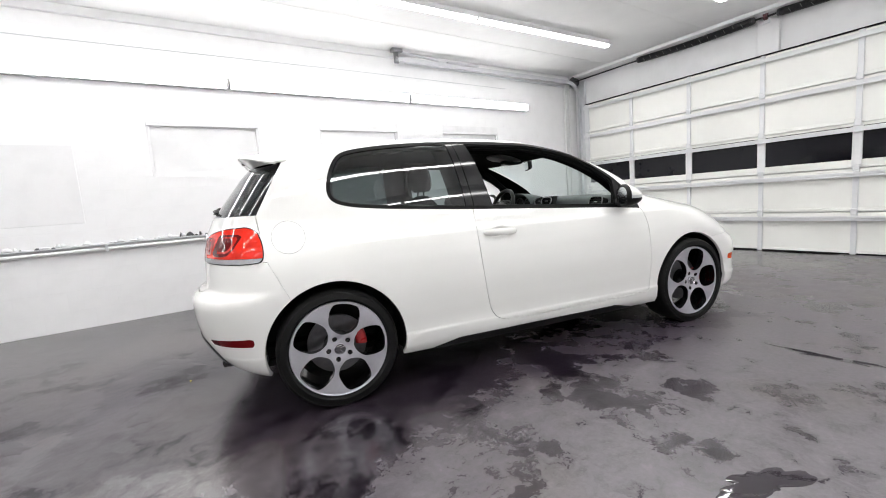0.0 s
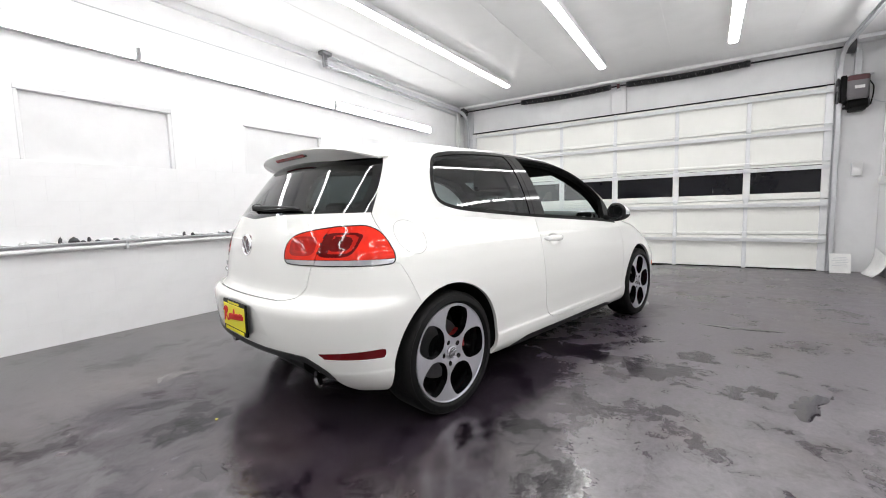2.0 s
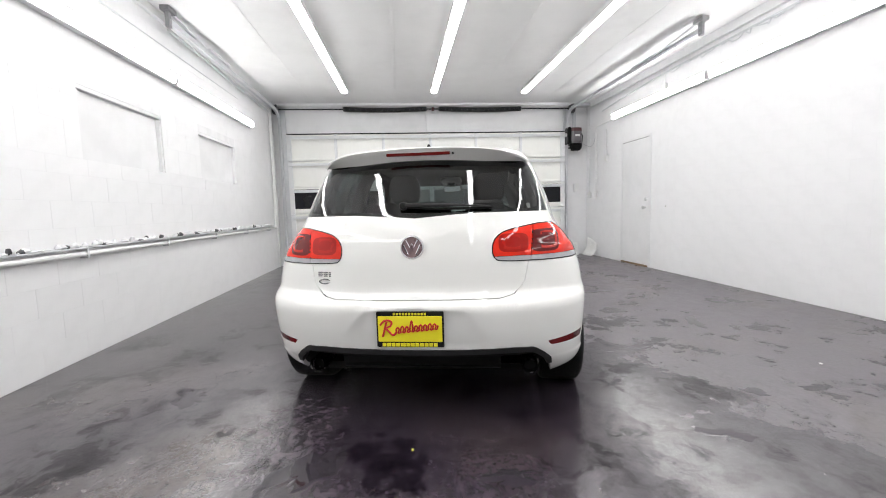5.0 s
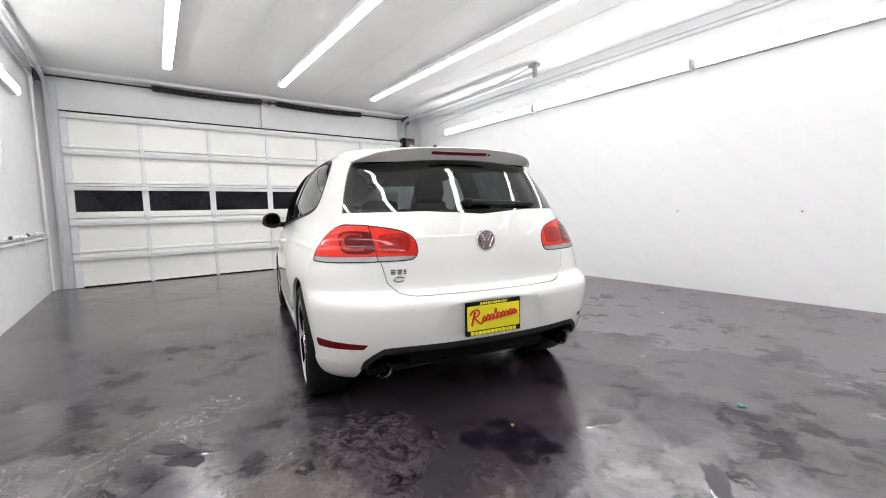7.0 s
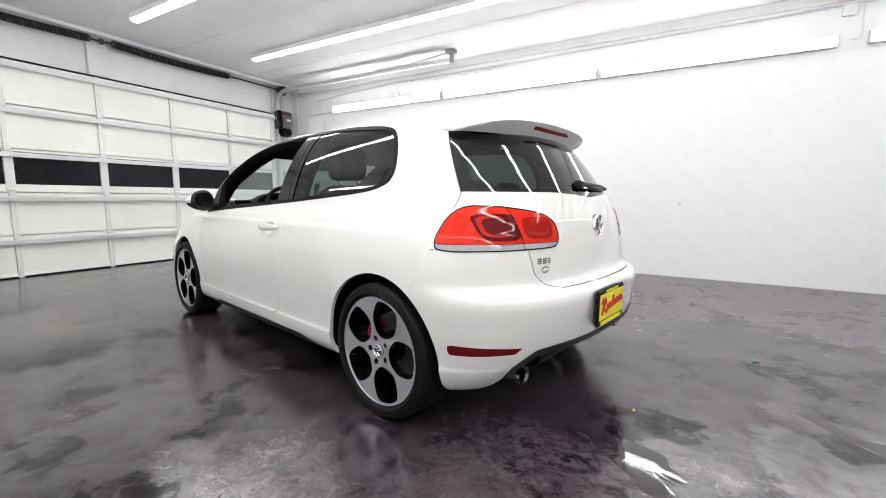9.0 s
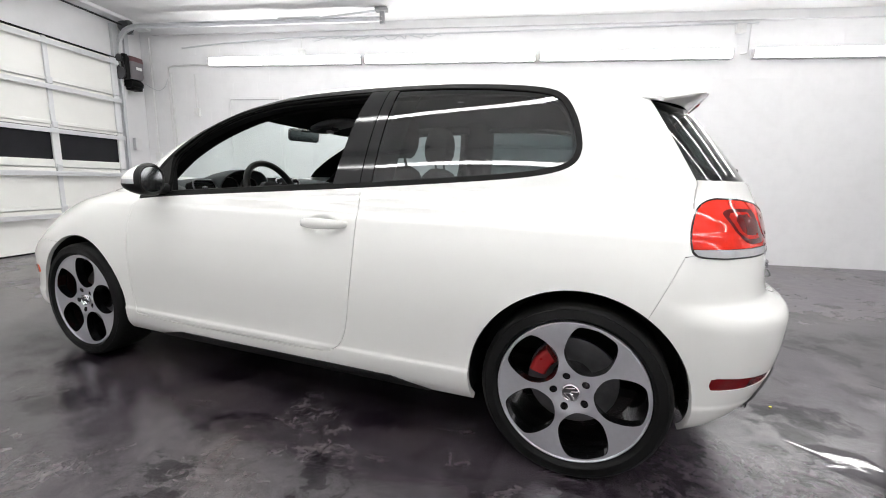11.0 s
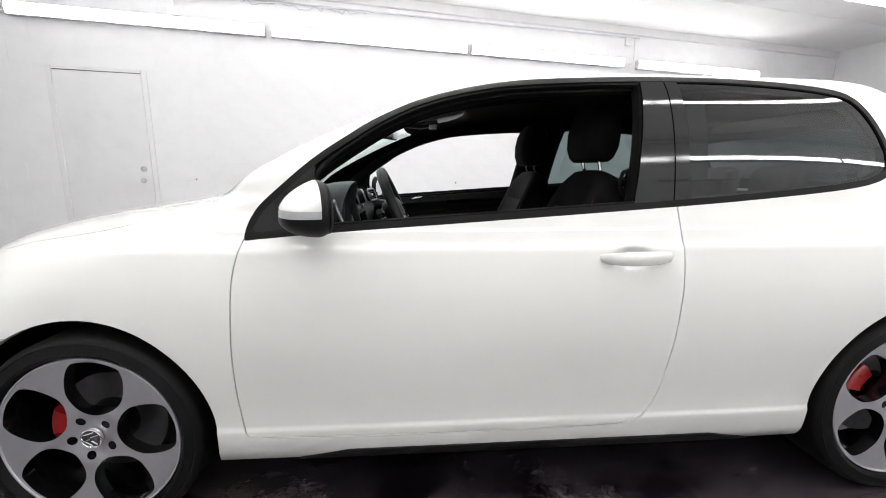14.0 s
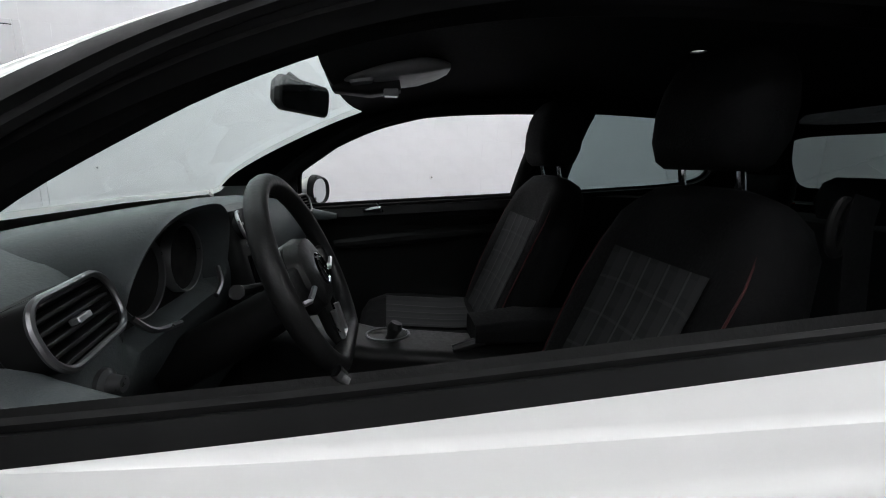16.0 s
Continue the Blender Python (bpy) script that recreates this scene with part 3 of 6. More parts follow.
structure("trim_ledger_left", cbox((XB, WL - 0.045, CZ - 0.09), (XF - 0.27, WL - 0.001, CZ - 0.001), 0.004), PLASTER, "white painted timber along the top of the wall", "trim")
structure("trim_wall_patch", cbox((-4.3, WL - 0.004, 1.08), (-2.86, WL + 0.01, 1.86), 0.003), PLASTER, "roughly plastered patch painted over on the block wall", "trim")

# roller door: five sections of six panels
door = thing("door_1", pose(DOOR_X, 0, 0), "white sectional overhead garage door, closed, with a row of dark panes", "garage door", "", "structure")
COLS = [DOOR_L + (DOOR_R - DOOR_L) * k / 6 for k in range(7)]
SH = DOOR_TOP / 5
for r in range(5):
    z0, z1 = r * SH, (r + 1) * SH
    for k in range(6):
        y1, y0 = COLS[k], COLS[k + 1]
        if r == 2:
            part("rail", cbox((-0.015, y0, z0 + 0.006), (0.03, y1, z0 + 0.10), 0.004), DOORPAINT, door, smooth=False)
            part("rail", cbox((-0.015, y0, z1 - 0.035), (0.03, y1, z1 - 0.004), 0.004), DOORPAINT, door, smooth=False)
            part("pane", cbox((0.0, y0 + 0.03, z0 + 0.098), (0.01, y1 - 0.03, z1 - 0.033), 0.002), BLACKWIN, door, "dark window pane", smooth=False)
        else:
            part("panel", cbox((0.0, y0 + 0.004, z0 + 0.006), (0.03, y1 - 0.004, z1 - 0.004), 0.006), DOORPAINT, door, smooth=False)
            part("panel_rib", cbox((-0.012, y0 + 0.01, z0 + 0.006), (0.002, y1 - 0.01, z0 + 0.05), 0.005), DOORPAINT, door, smooth=False)
    for k in range(7):
        y = min(max(COLS[k], DOOR_R + 0.045), DOOR_L - 0.045)
        w = 0.045 if r == 2 or k in (0, 6) else 0.027
        part("stile", cbox((-0.028, y - w, z0 + 0.004), (-0.001, y + w, z1 - 0.003), 0.004), GALV_WHITE if r == 2 else STRUT, door, smooth=False)
        if 0 < k < 6 and r > 0:
            part("hinge", cbox((-0.045, y - 0.033, z0 - 0.035), (-0.029, y + 0.033, z0 + 0.045), 0.006), STRUT, door, smooth=False)
    zs = z1 - 0.075
    part("strut", join(cbox((-0.085, DOOR_R + 0.02, zs - 0.006), (-0.03, DOOR_L - 0.02, zs + 0.006), 0.003),
                       cbox((-0.085, DOOR_R + 0.02, zs - 0.028), (-0.078, DOOR_L - 0.02, zs + 0.028), 0.003)), STRUT, door, "galvanised stiffening strut", smooth=False)
# added black strip stands in for the shaded gap under the header
part("top_gap_strip", cbox((-0.02, DOOR_R, DOOR_TOP + 0.002), (0.03, DOOR_L, DOOR_TOP + 0.016), 0.004), RUBBER, door, "black strip added as the shaded gap above the door", smooth=False)
part("bottom_seal", cbox((-0.02, DOOR_R, 0.001), (0.03, DOOR_L, 0.02), 0.006), RUBBER, door, "black rubber bottom seal", smooth=False)

# tracks
HANGER = plain("dull_steel", (0.24, 0.24, 0.25), 0.45, 0.3)
for s, ye, yt in ((1, DOOR_L, 2.88), (-1, DOOR_R, -3.0)):
    tr = thing("door_track", pose(0, 0, 0), "galvanised steel garage door track bent back under the ceiling", "door track", "door tracks", "structure")
    path = bent([(DOOR_X - 0.03, yt, 0.05), (DOOR_X - 0.03, yt, 3.06), (0.8, yt, 3.06)], 0.38, 8)
    part("rail", tube(path, 1.0, section=[(-0.03, -0.02), (0.03, -0.02), (0.03, 0.02), (0.022, 0.02), (0.022, -0.012), (-0.022, -0.012), (-0.022, 0.02), (-0.03, 0.02)]), GALV, tr)
    part("angle", cbox((DOOR_X + 0.0, min(ye, yt + s * 0.05) + 0.003, 0.002), (DOOR_X + 0.05, max(ye, yt + s * 0.05), 3.1), 0.003), GALV, tr, smooth=False)
    part("hanger", join(cbox((0.78, yt - 0.02, 3.0), (0.84, yt + 0.02, CZ - 0.001), 0.003), cbox((0.74, yt - 0.045, CZ - 0.05), (0.90, yt + 0.045, CZ - 0.002), 0.004)), HANGER, tr, smooth=False)
    part("brace", tube([(0.84, yt, CZ - 0.03), (1.7, yt, 3.09)], 0.014, 6), GALV, tr)
    part("bracket", cbox((1.66, yt - 0.06, 3.085), (2.25, yt + 0.03, 3.11), 0.005), GALV, tr, smooth=False)
    drum = moved(lathe([(0.02, -0.06), (0.095, -0.06), (0.102, -0.035), (0.088, 0.03), (0.035, 0.05)], 24, "y"), Matrix.Translation((DOOR_X - 0.12, yt + s * 0.06, 3.09)))
    part("cable_drum", drum, DARK_GREY, tr, "dark cable drum")
    part("drum_plate", cbox((DOOR_X - 0.19, yt + s * 0.13 - 0.006, 2.99), (DOOR_X + 0.06, yt + s * 0.13 + 0.006, 3.18), 0.004), GALV, tr, smooth=False)
shaft = thing("torsion_shaft", pose(DOOR_X - 0.12, 0, 3.09), "black torsion springs on a steel shaft above the garage door", "door spring")
part("shaft", tube([(0, 2.98, 0), (0, -3.12, 0)], 0.013, 8), SPRING, shaft, "dark steel shaft")
SPRINGMARK = plain("chalk_mark", (0.22, 0.22, 0.215), 0.8)
for a, b in ((1.60, 0.0), (-0.30, -1.96)):
    turns = 118
    def sag(u):
        return -0.020 * math.sin(math.pi * u)
    pts = [(0.044 * math.cos(k * 2 * math.pi / 9), a + (b - a) * k / (turns * 9), 0.044 * math.sin(k * 2 * math.pi / 9) + sag(k / (turns * 9))) for k in range(turns * 9 + 1)]
    part("spring", tube(pts, 0.0058, 5), SPRING, shaft, "black coiled torsion spring")
    part("spring_core", tube([(0, a + (b - a) * k / 12, sag(k / 12)) for k in range(13)], 0.041, 10), SPRING, shaft)
    marks = []
    for k in range(1, 15):
        u, w = k / 15, radians(200 + 37 * k % 60 - 30)
        marks.append(tube([(0.050 * math.cos(w + d), a + (b - a) * (u + e), sag(u) + 0.050 * math.sin(w + d)) for d, e in ((-0.5, -0.006), (0, 0), (0.5, 0.006))], 0.0035, 5))
    part("chalk_marks", join(*marks), SPRINGMARK, shaft, "pale marks on the spring")["kind"] = "stuff"
    for y in (a, b):
        part("cone", moved(lathe([(0.03, -0.03), (0.045, -0.02), (0.045, 0.02), (0.03, 0.03)], 14, "y"), Matrix.Translation((0, y, 0))), DARK_GREY, shaft)
part("centre_bracket", cbox((0.02, -0.19, -0.08), (0.035, -0.11, 0.09), 0.004), GALV, shaft, smooth=False)
part("centre_bearing", moved(lathe([(0.02, -0.02), (0.04, -0.02), (0.04, 0.02), (0.02, 0.02)], 16, "y"), Matrix.Translation((0, -0.15, 0))), MAROON, shaft)


FIXTURE = plain("fixture_enamel", (0.70, 0.70, 0.71), 0.45)


# ---- fluorescent fixtures, 2.44 m long ----
def fixture(name, m, label, group, glow, L=1.215):
    f = thing(name, m, label, "fluorescent light", group)
    part("housing", cbox((-L, -0.052, -0.004), (L, 0.052, 0.03), 0.006), FIXTURE, f, "white metal housing", smooth=False)
    for s in (-1, 1):
        part("side_rail", cbox((-L, s * 0.0575 - 0.003, -0.036), (L, s * 0.0575 + 0.003, 0.028), 0.002), FIXTURE, f, "folded metal side of the housing", smooth=False)
    half = [(-0.052, -0.006), (-0.053, -0.034), (-0.046, -0.048), (-0.026, -0.058), (0.026, -0.058), (0.046, -0.048), (0.053, -0.034), (0.052, -0.006)]
    rows = [[(x, y * k, z * k) for y, z in half] for x, k in ((-L + 0.012, 1), (L - 0.012, 1))]
    part("diffuser", capped_loft(rows), glow, f, "glowing white diffuser")
    for s in (-1, 1):
        x = s * (L - 0.005)
        part("end_cap", capped_loft([[(x - 0.006, y * 1.12, z * 1.05 + 0.001) for y, z in half], [(x + 0.006, y * 1.12, z * 1.05 + 0.001) for y, z in half]]), FIXTURE, f)
    return f


first = fixture("ceiling_light", pose(3.62 - 1.22, 1.467 + 0.026 * 1.22, CZ - 0.032, 0, 0, -1.49), "glowing surface-mounted fluorescent fixture on the ceiling", "ceiling lights", TUBE_MAT)
for y, skew in ((1.467, 0.026), (-0.093, 0.0), (-1.734, 0.0)):
    for k in range(4):
        if y != 1.467 or k:
            copy_thing(first, pose(3.62 - 1.22 - 2.44 * k, y + skew * (1.22 + 2.44 * k), CZ - 0.032, 0, 0, -math.degrees(skew)))
side = fixture("wall_light", pose(3.46 - 1.22, WL - 0.032, 2.56, -90, 0, 0), "glowing fluorescent fixture mounted along the block wall", "wall lights", WALL_TUBE_MAT, 1.19)
for k in range(1, 4):
    copy_thing(side, pose(3.46 - 1.22 - 2.41 * k, WL - 0.032, 2.56, -90, 0, 0))
for x in (3.66 - 1.22, 3.66 - 3.66, 3.66 - 6.10, -5.06):
    copy_thing(side, pose(x, WR + 0.032, 2.69, -90, 0, 180))


# ---- the car: x forward, y to its left, origin on the floor between the axles ----
car = thing("hatchback_car", pose(-0.041, 0.128, 0, 0, 0, -12.0), "glossy white two-door hatchback parked on the wet floor, driver's window open", "car")

# shape by height: rear and front ends, their rounding, and the half width
XREAR = pchip([(.16, -1.80), (.25, -1.92), (.33, -1.985), (.40, -2.015), (.50, -2.035), (.58, -2.04), (.615, -2.03), (.64, -1.995), (.66, -1.965), (.70, -1.957), (.80, -1.953), (.88, -1.943), (.95, -1.926), (1.0, -1.906), (1.026, -1.894), (1.044, -1.8815), (1.1, -1.840), (1.2, -1.763), (1.28, -1.698), (1.34, -1.63), (1.38, -1.56), (1.40, -1.50), (1.42, -1.38), (1.44, -1.15), (1.455, -.88), (1.4625, -.60)])
DREAR = pchip([(.16, .42), (.5, .46), (.62, .46), (.7, .45), (.85, .42), (.95, .36), (1.03, .32), (1.1, .29), (1.2, .27), (1.3, .28), (1.4, .36), (1.44, .32), (1.455, .2), (1.4625, .02)])
NREAR = pchip([(.16, 2.5), (.62, 2.5), (.85, 2.4), (1.03, 2.3), (1.15, 2.2), (1.33, 2.25), (1.4, 2.5), (1.4625, 2.1)])
XFRONT = pchip([(.16, 2.00), (.25, 2.075), (.35, 2.095), (.435, 2.105), (.475, 2.128), (.53, 2.138), (.59, 2.118), (.625, 2.085), (.66, 2.068), (.72, 2.04), (.80, 1.965), (.85, 1.868), (.89, 1.735), (.92, 1.585), (.95, 1.40), (.98, 1.20), (1.0, 1.09), (1.05, .985), (1.1, .895), (1.15, .80), (1.2, .695), (1.25, .585), (1.3, .465), (1.35, .32), (1.38, .215), (1.40, .12), (1.42, -.02), (1.44, -.18), (1.455, -.36), (1.4625, -.56)])
DFRONT = pchip([(.16, .5), (.5, .56), (.64, .62), (.72, .72), (.8, .78), (.89, .8), (.95, .64), (1.0, .36), (1.1, .30), (1.2, .29), (1.3, .30), (1.4, .35), (1.44, .32), (1.455, .2), (1.4625, .02)])
NFRONT = pchip([(.16, 2.7), (.6, 2.5), (.9, 2.2), (1.0, 2.4), (1.1, 3.2), (1.3, 3.2), (1.4, 2.6), (1.4625, 2.1)])
WIDTH = pchip([(.16, .78), (.20, .825), (.25, .860), (.30, .8715), (.322, .8735), (.336, .8695), (.352, .8695), (.45, .877), (.60, .887), (.72, .883), (.80, .872), (.84, .8640), (.852, .8614), (.858, .8596), (.864, .8569), (.870, .8529), (.876, .8492), (.884, .8459), (.90, .8402), (.94, .8268), (.98, .8135), (1.05, .797), (1.12, .776), (1.2, .745), (1.28, .704), (1.34, .663), (1.38, .624), (1.40, .593), (1.42, .53), (1.44, .41), (1.455, .24), (1.4625, .02)])
TAPER_R = pchip([(.2, .010), (.6, .012), (.8, .02), (.9, .030), (1.0, .049), (1.1, .054), (1.2, .056), (1.3, .052), (1.38, .036), (1.46, .0)])
TAPER_F = pchip([(.2, .004), (.35, .006), (.6, .011), (.85, .025), (.9, .04), (1.0, .05), (1.1, .05), (1.4, .06), (1.46, .0)])


def half_width(x, z):
    return WIDTH(z) - TAPER_R(z) * np.maximum(0, (-.5 - x) / .7) ** 2 - TAPER_F(z) * np.maximum(0, (x - .2) / .7) ** 2


def body_sheet():
    """The left half of the outer skin, level by level, each level from the middle of the tail round to the middle of the nose."""
    zs = np.concatenate([np.arange(.16, .31, .0115), np.arange(.31, .36, .005), np.arange(.36, .84, .0115), np.arange(.84, .91, .0025), np.arange(.91, 1.39, .0115), np.arange(1.39, 1.4625, .0032), [1.4625]])
    nr, ns, nf = 46, 136, 44
    P = np.zeros((len(zs), nr + ns + nf, 3))
    for i, z in enumerate(zs):
        xr, dr, er = float(XREAR(z)), float(DREAR(z)), float(NREAR(z))
        xf, df, ef = float(XFRONT(z)), float(DFRONT(z)), float(NFRONT(z))
        a, b = xr + dr, xf - df
        if b < a + .02:
            mid = (xr + xf) / 2
            a, b = mid - .005, mid + .005
            dr, df = a - xr, xf - b
        th = np.linspace(math.pi / 2, 0, nr + 1)[:-1]
        x1 = a - dr * np.sin(th) ** (2 / er)
        y1 = half_width(x1, z) * np.maximum(np.cos(th), 0) ** (2 / er)
        x2 = np.linspace(a, b, ns)
        y2 = half_width(x2, z)
        th = np.linspace(0, math.pi / 2, nf + 1)[1:]
        x3 = b + df * np.sin(th) ** (2 / ef)
        y3 = half_width(x3, z) * np.maximum(np.cos(th), 0) ** (2 / ef)
        y1[0] = y3[-1] = 0
        P[i, :, 0], P[i, :, 1], P[i, :, 2] = np.concatenate([x1, x2, x3]), np.concatenate([y1, y2, y3]), z
    du = np.gradient(P, axis=1)
    dz = np.gradient(P, axis=0)
    N = np.cross(du, dz)
    N[:, 0, 1] = N[:, -1, 1] = 0
    N /= np.maximum(np.linalg.norm(N, axis=2, keepdims=True), 1e-9)
    if N[20, nr + 40, 1] < 0:
        N = -N
    m, k = P.shape[1], P.shape[0]
    F = [(i * m + s + 1, i * m + s, (i + 1) * m + s, (i + 1) * m + s + 1) for i in range(k - 1) for s in range(m - 1)]
    return Sheet(P.reshape(-1, 3), N.reshape(-1, 3), F)


SKIN = body_sheet()

# outlines, side view (x, z)
DLO = smooth_curve([(.826, .893), (.800, .972), (.714, 1.053), (.629, 1.124), (.542, 1.184), (.454, 1.241), (.342, 1.296), (.225, 1.333), (.107, 1.358), (-.013, 1.373), (-.254, 1.389), (-.496, 1.396), (-.736, 1.394), (-.96, 1.380), (-1.12, 1.358), (-1.185, 1.325), (-1.228, 1.258), (-1.252, 1.187), (-1.258, 1.125), (-1.234, 1.078), (-1.165, 1.048), (-1.038, 1.027), (-.802, 1.005), (-.471, .979), (-.028, .949), (.418, .920), (.645, .903), (.79, .890)], 4, True)
DOOR_SHUT = smooth_curve([(.825, .889), (.847, .795), (.855, .683), (.859, .567), (.857, .443), (.848, .345)], 5) + smooth_curve([(.838, .307), (.5, .300), (0, .300), (-.25, .303), (-.335, .315), (-.38, .348), (-.41, .423), (-.437, .594), (-.452, .75), (-.454, .878), (-.449, .976)], 5)
DOOR_SHUT = DOOR_SHUT + [(-.45, 1.02), (.0, 1.02), (.60, .99), (.79, .93), (.805, .91)]


def fxz(poly, d=0.0):
    return lambda V: outline_distance(V[:, [0, 2]], poly) - d


def fyz(poly, d=0.0):
    return lambda V: outline_distance(V[:, [1, 2]], poly) - d


def line_field(i, j, a, b):
    """Below zero on the left of the way from a to b, in the coordinates i and j."""
    (ax, ay), (bx, by) = a, b
    k = math.hypot(bx - ax, by - ay)
    return lambda V: ((V[:, i] - ax) * (by - ay) - (V[:, j] - ay) * (bx - ax)) / k


def neg(f):
    return lambda V: -f(V)


def both_of(*fs):
    return lambda V: np.max([f(V) for f in fs], axis=0)


def any_of(*fs):
    return lambda V: np.min([f(V) for f in fs], axis=0)


def arch(cx, r):
    return lambda V: np.hypot(V[:, 0] - cx, V[:, 2] - .312) - r


AX = 1.289
ARCH = any_of(arch(AX, .362), arch(-AX, .362))
dlo = fxz(DLO)
door_f = fxz(DOOR_SHUT)
below_belt = both_of(lambda V: V[:, 2] - 1.2, neg(dlo))
HATCH_L = [(-.01, .638), (.40, .640), (.465, .652), (.515, .70), (.535, .79), (.565, .89), (.60, .935), (.80, .945), (.80, 1.16), (.76, 1.29), (.66, 1.36), (.3, 1.39), (-.01, 1.40)]
GLASS_L = smooth_curve([(-.3, 1.035), (.3, 1.036), (.60, 1.036), (.76, 1.037), (.80, 1.043), (.79, 1.16), (.75, 1.27), (.67, 1.34), (.3, 1.37), (-.3, 1.37)], 4, True)
GLASS_CLEAR = smooth_curve([(-.3, 1.050), (.3, 1.050), (.56, 1.051), (.610, 1.062), (.622, 1.09), (.605, 1.18), (.58, 1.25), (.55, 1.272), (.48, 1.282), (.3, 1.285), (-.3, 1.285)], 4, True)
rear_side = lambda V: V[:, 0] + 1.3
hatch_edge = lambda V: np.where(V[:, 2] > .93, V[:, 0] + 1.625 - np.maximum((V[:, 2] - 1.031) * .55, (V[:, 2] - 1.031) * -.15), V[:, 0] + 1.55) * .8
hatch_f = both_of(fyz(HATCH_L), rear_side, hatch_edge)
rglass_f = both_of(fyz(GLASS_L), rear_side, lambda V: hatch_edge(V) - .001)
TAILS = smooth_curve([(-1.603, .818), (-1.597, .86), (-1.606, .918), (-1.632, .962), (-1.70, .981), (-1.86, .968), (-1.97, .945), (-2.05, .90), (-2.05, .83), (-1.96, .801), (-1.80, .795), (-1.66, .799), (-1.618, .804)], 5, True)
TAILR = smooth_curve([(.95, .80), (.95, .975), (.64, .978), (.55, .970), (.46, .954), (.408, .936), (.375, .904), (.365, .862), (.373, .824), (.404, .805), (.55, .800), (.75, .798)], 5, True)
tail_f = both_of(fxz(TAILS), fyz(TAILR), rear_side)
WS = smooth_curve([(-.3, .995), (.3, .995), (.60, 1.0), (.645, 1.02), (.62, 1.10), (.575, 1.2), (.53, 1.3), (.485, 1.37), (.44, 1.392), (.2, 1.41), (-.3, 1.41)], 4, True)
front_side = lambda V: .0 - V[:, 0]
ws_f = both_of(fyz(WS), front_side)
HOOD = [(-.01, .72), (.30, .73), (.50, .775), (.58, .82), (.66, .90), (.68, .985), (.55, 1.03), (-.01, 1.03)]
hood_f = both_of(fyz(HOOD), lambda V: .85 - V[:, 0], neg(ws_f))
HEAD = smooth_curve([(1.686, .787), (1.75, .780), (1.82, .750), (1.89, .705), (1.925, .65), (1.85, .625), (1.785, .655), (1.725, .718)], 4, True)
head_f = both_of(fxz(HEAD), lambda V: .42 - V[:, 1])
SILL = both_of(lambda V: V[:, 2] - .247 + .25 * np.maximum(0, np.abs(V[:, 0] + .03) - .58) ** 1.0, lambda V: np.abs(V[:, 0] + .03) - .74)
GAP = .0035

# white body shell, both sides, with every opening cut
lower = lambda V: .205 - V[:, 2]
shell = SKIN.cut(neg(ARCH)).cut(neg(dlo)).cut(lambda V: GAP - door_f(V)).cut(lambda V: GAP - hatch_f(V)).cut(neg(ws_f)).cut(lambda V: GAP - hood_f(V))
shell = shell.cut(neg(tail_f)).cut(neg(head_f)).cut(lower)
FUEL = lambda V: np.hypot(V[:, 0] + 1.476, V[:, 2] - .915) - .082
SPLIT = lambda V: V[:, 0] + 1.585 + (V[:, 2] - .80) * .45
rear_bumper_f = both_of(SPLIT, lambda V: V[:, 2] - .805, rear_side)
front_bumper_f = lambda V: np.maximum(1.45 - V[:, 0], V[:, 2] - (.622 + .03 * (V[:, 0] - 1.48)))
body = shell.cut(lambda V: .0015 - rear_bumper_f(V)).cut(lambda V: .0015 - front_bumper_f(V)).cut(neg(SILL))
body.both().object("body", CARWHITE, car, "white painted body shell with roof and wings", .022)
RBLOW = [(-.30, .396), (.46, .398), (.555, .392), (.60, .36), (.635, .325), (.66, .20), (.66, .1), (-.30, .1)]
diffuser_f = both_of(fyz(RBLOW), rear_side)
PLATE_R = smooth_curve([(-.1, .60), (.20, .60), (.255, .585), (.30, .53), (.345, .445), (.30, .436), (-.1, .436)], 4, True)
plate_f = both_of(fyz(PLATE_R), rear_side)
REFL = [(.622, .420), (.83, .436), (.83, .392), (.645, .394)]
refl_f = both_of(fyz(REFL), rear_side, lambda V: V[:, 0] + 1.69)
rb = shell.cut(rear_bumper_f).cut(neg(diffuser_f))
rb.cut(neg(plate_f)).cut(neg(refl_f)).both().object("rear_bumper", CARWHITE, car, "white painted rear bumper", .02)
shell.cut(front_bumper_f).both().object("front_bumper", CARWHITE, car, "white painted front bumper", .02)
SKIN.cut(diffuser_f).cut(neg(ARCH)).cut(lambda V: .318 - V[:, 2]).both().offset(-.045).object("rear_diffuser", RUBBER, car, "black plastic diffuser", .03)
lip = SKIN.cut(rear_side).cut(lambda V: np.abs(fyz(RBLOW)(V) + .005) - .013).cut(lambda V: .29 - V[:, 2])
lip.both().offset(.006).object("diffuser_lip", DARKPLASTIC, car, "raised dark edge of the diffuser", .05)
SKIN.cut(refl_f).offset(-.002).object("rear_reflector", REFLECTOR, car, "dark red bumper reflector", .012)
SKIN.cut(refl_f).mirror().offset(-.002).object("rear_reflector", REFLECTOR, car, "dark red bumper reflector", .012)
# the recess for the number plate: pushed in
rec = SKIN.cut(plate_f)
deep = np.clip(-outline_distance(rec.V[:, [1, 2]], PLATE_R) / .022, 0, 1)
rec.V[:, 0] += .032 * deep * deep * (3 - 2 * deep)
rec.both().object("plate_recess", CARWHITE, car, "white recess of the rear bumper", 0)

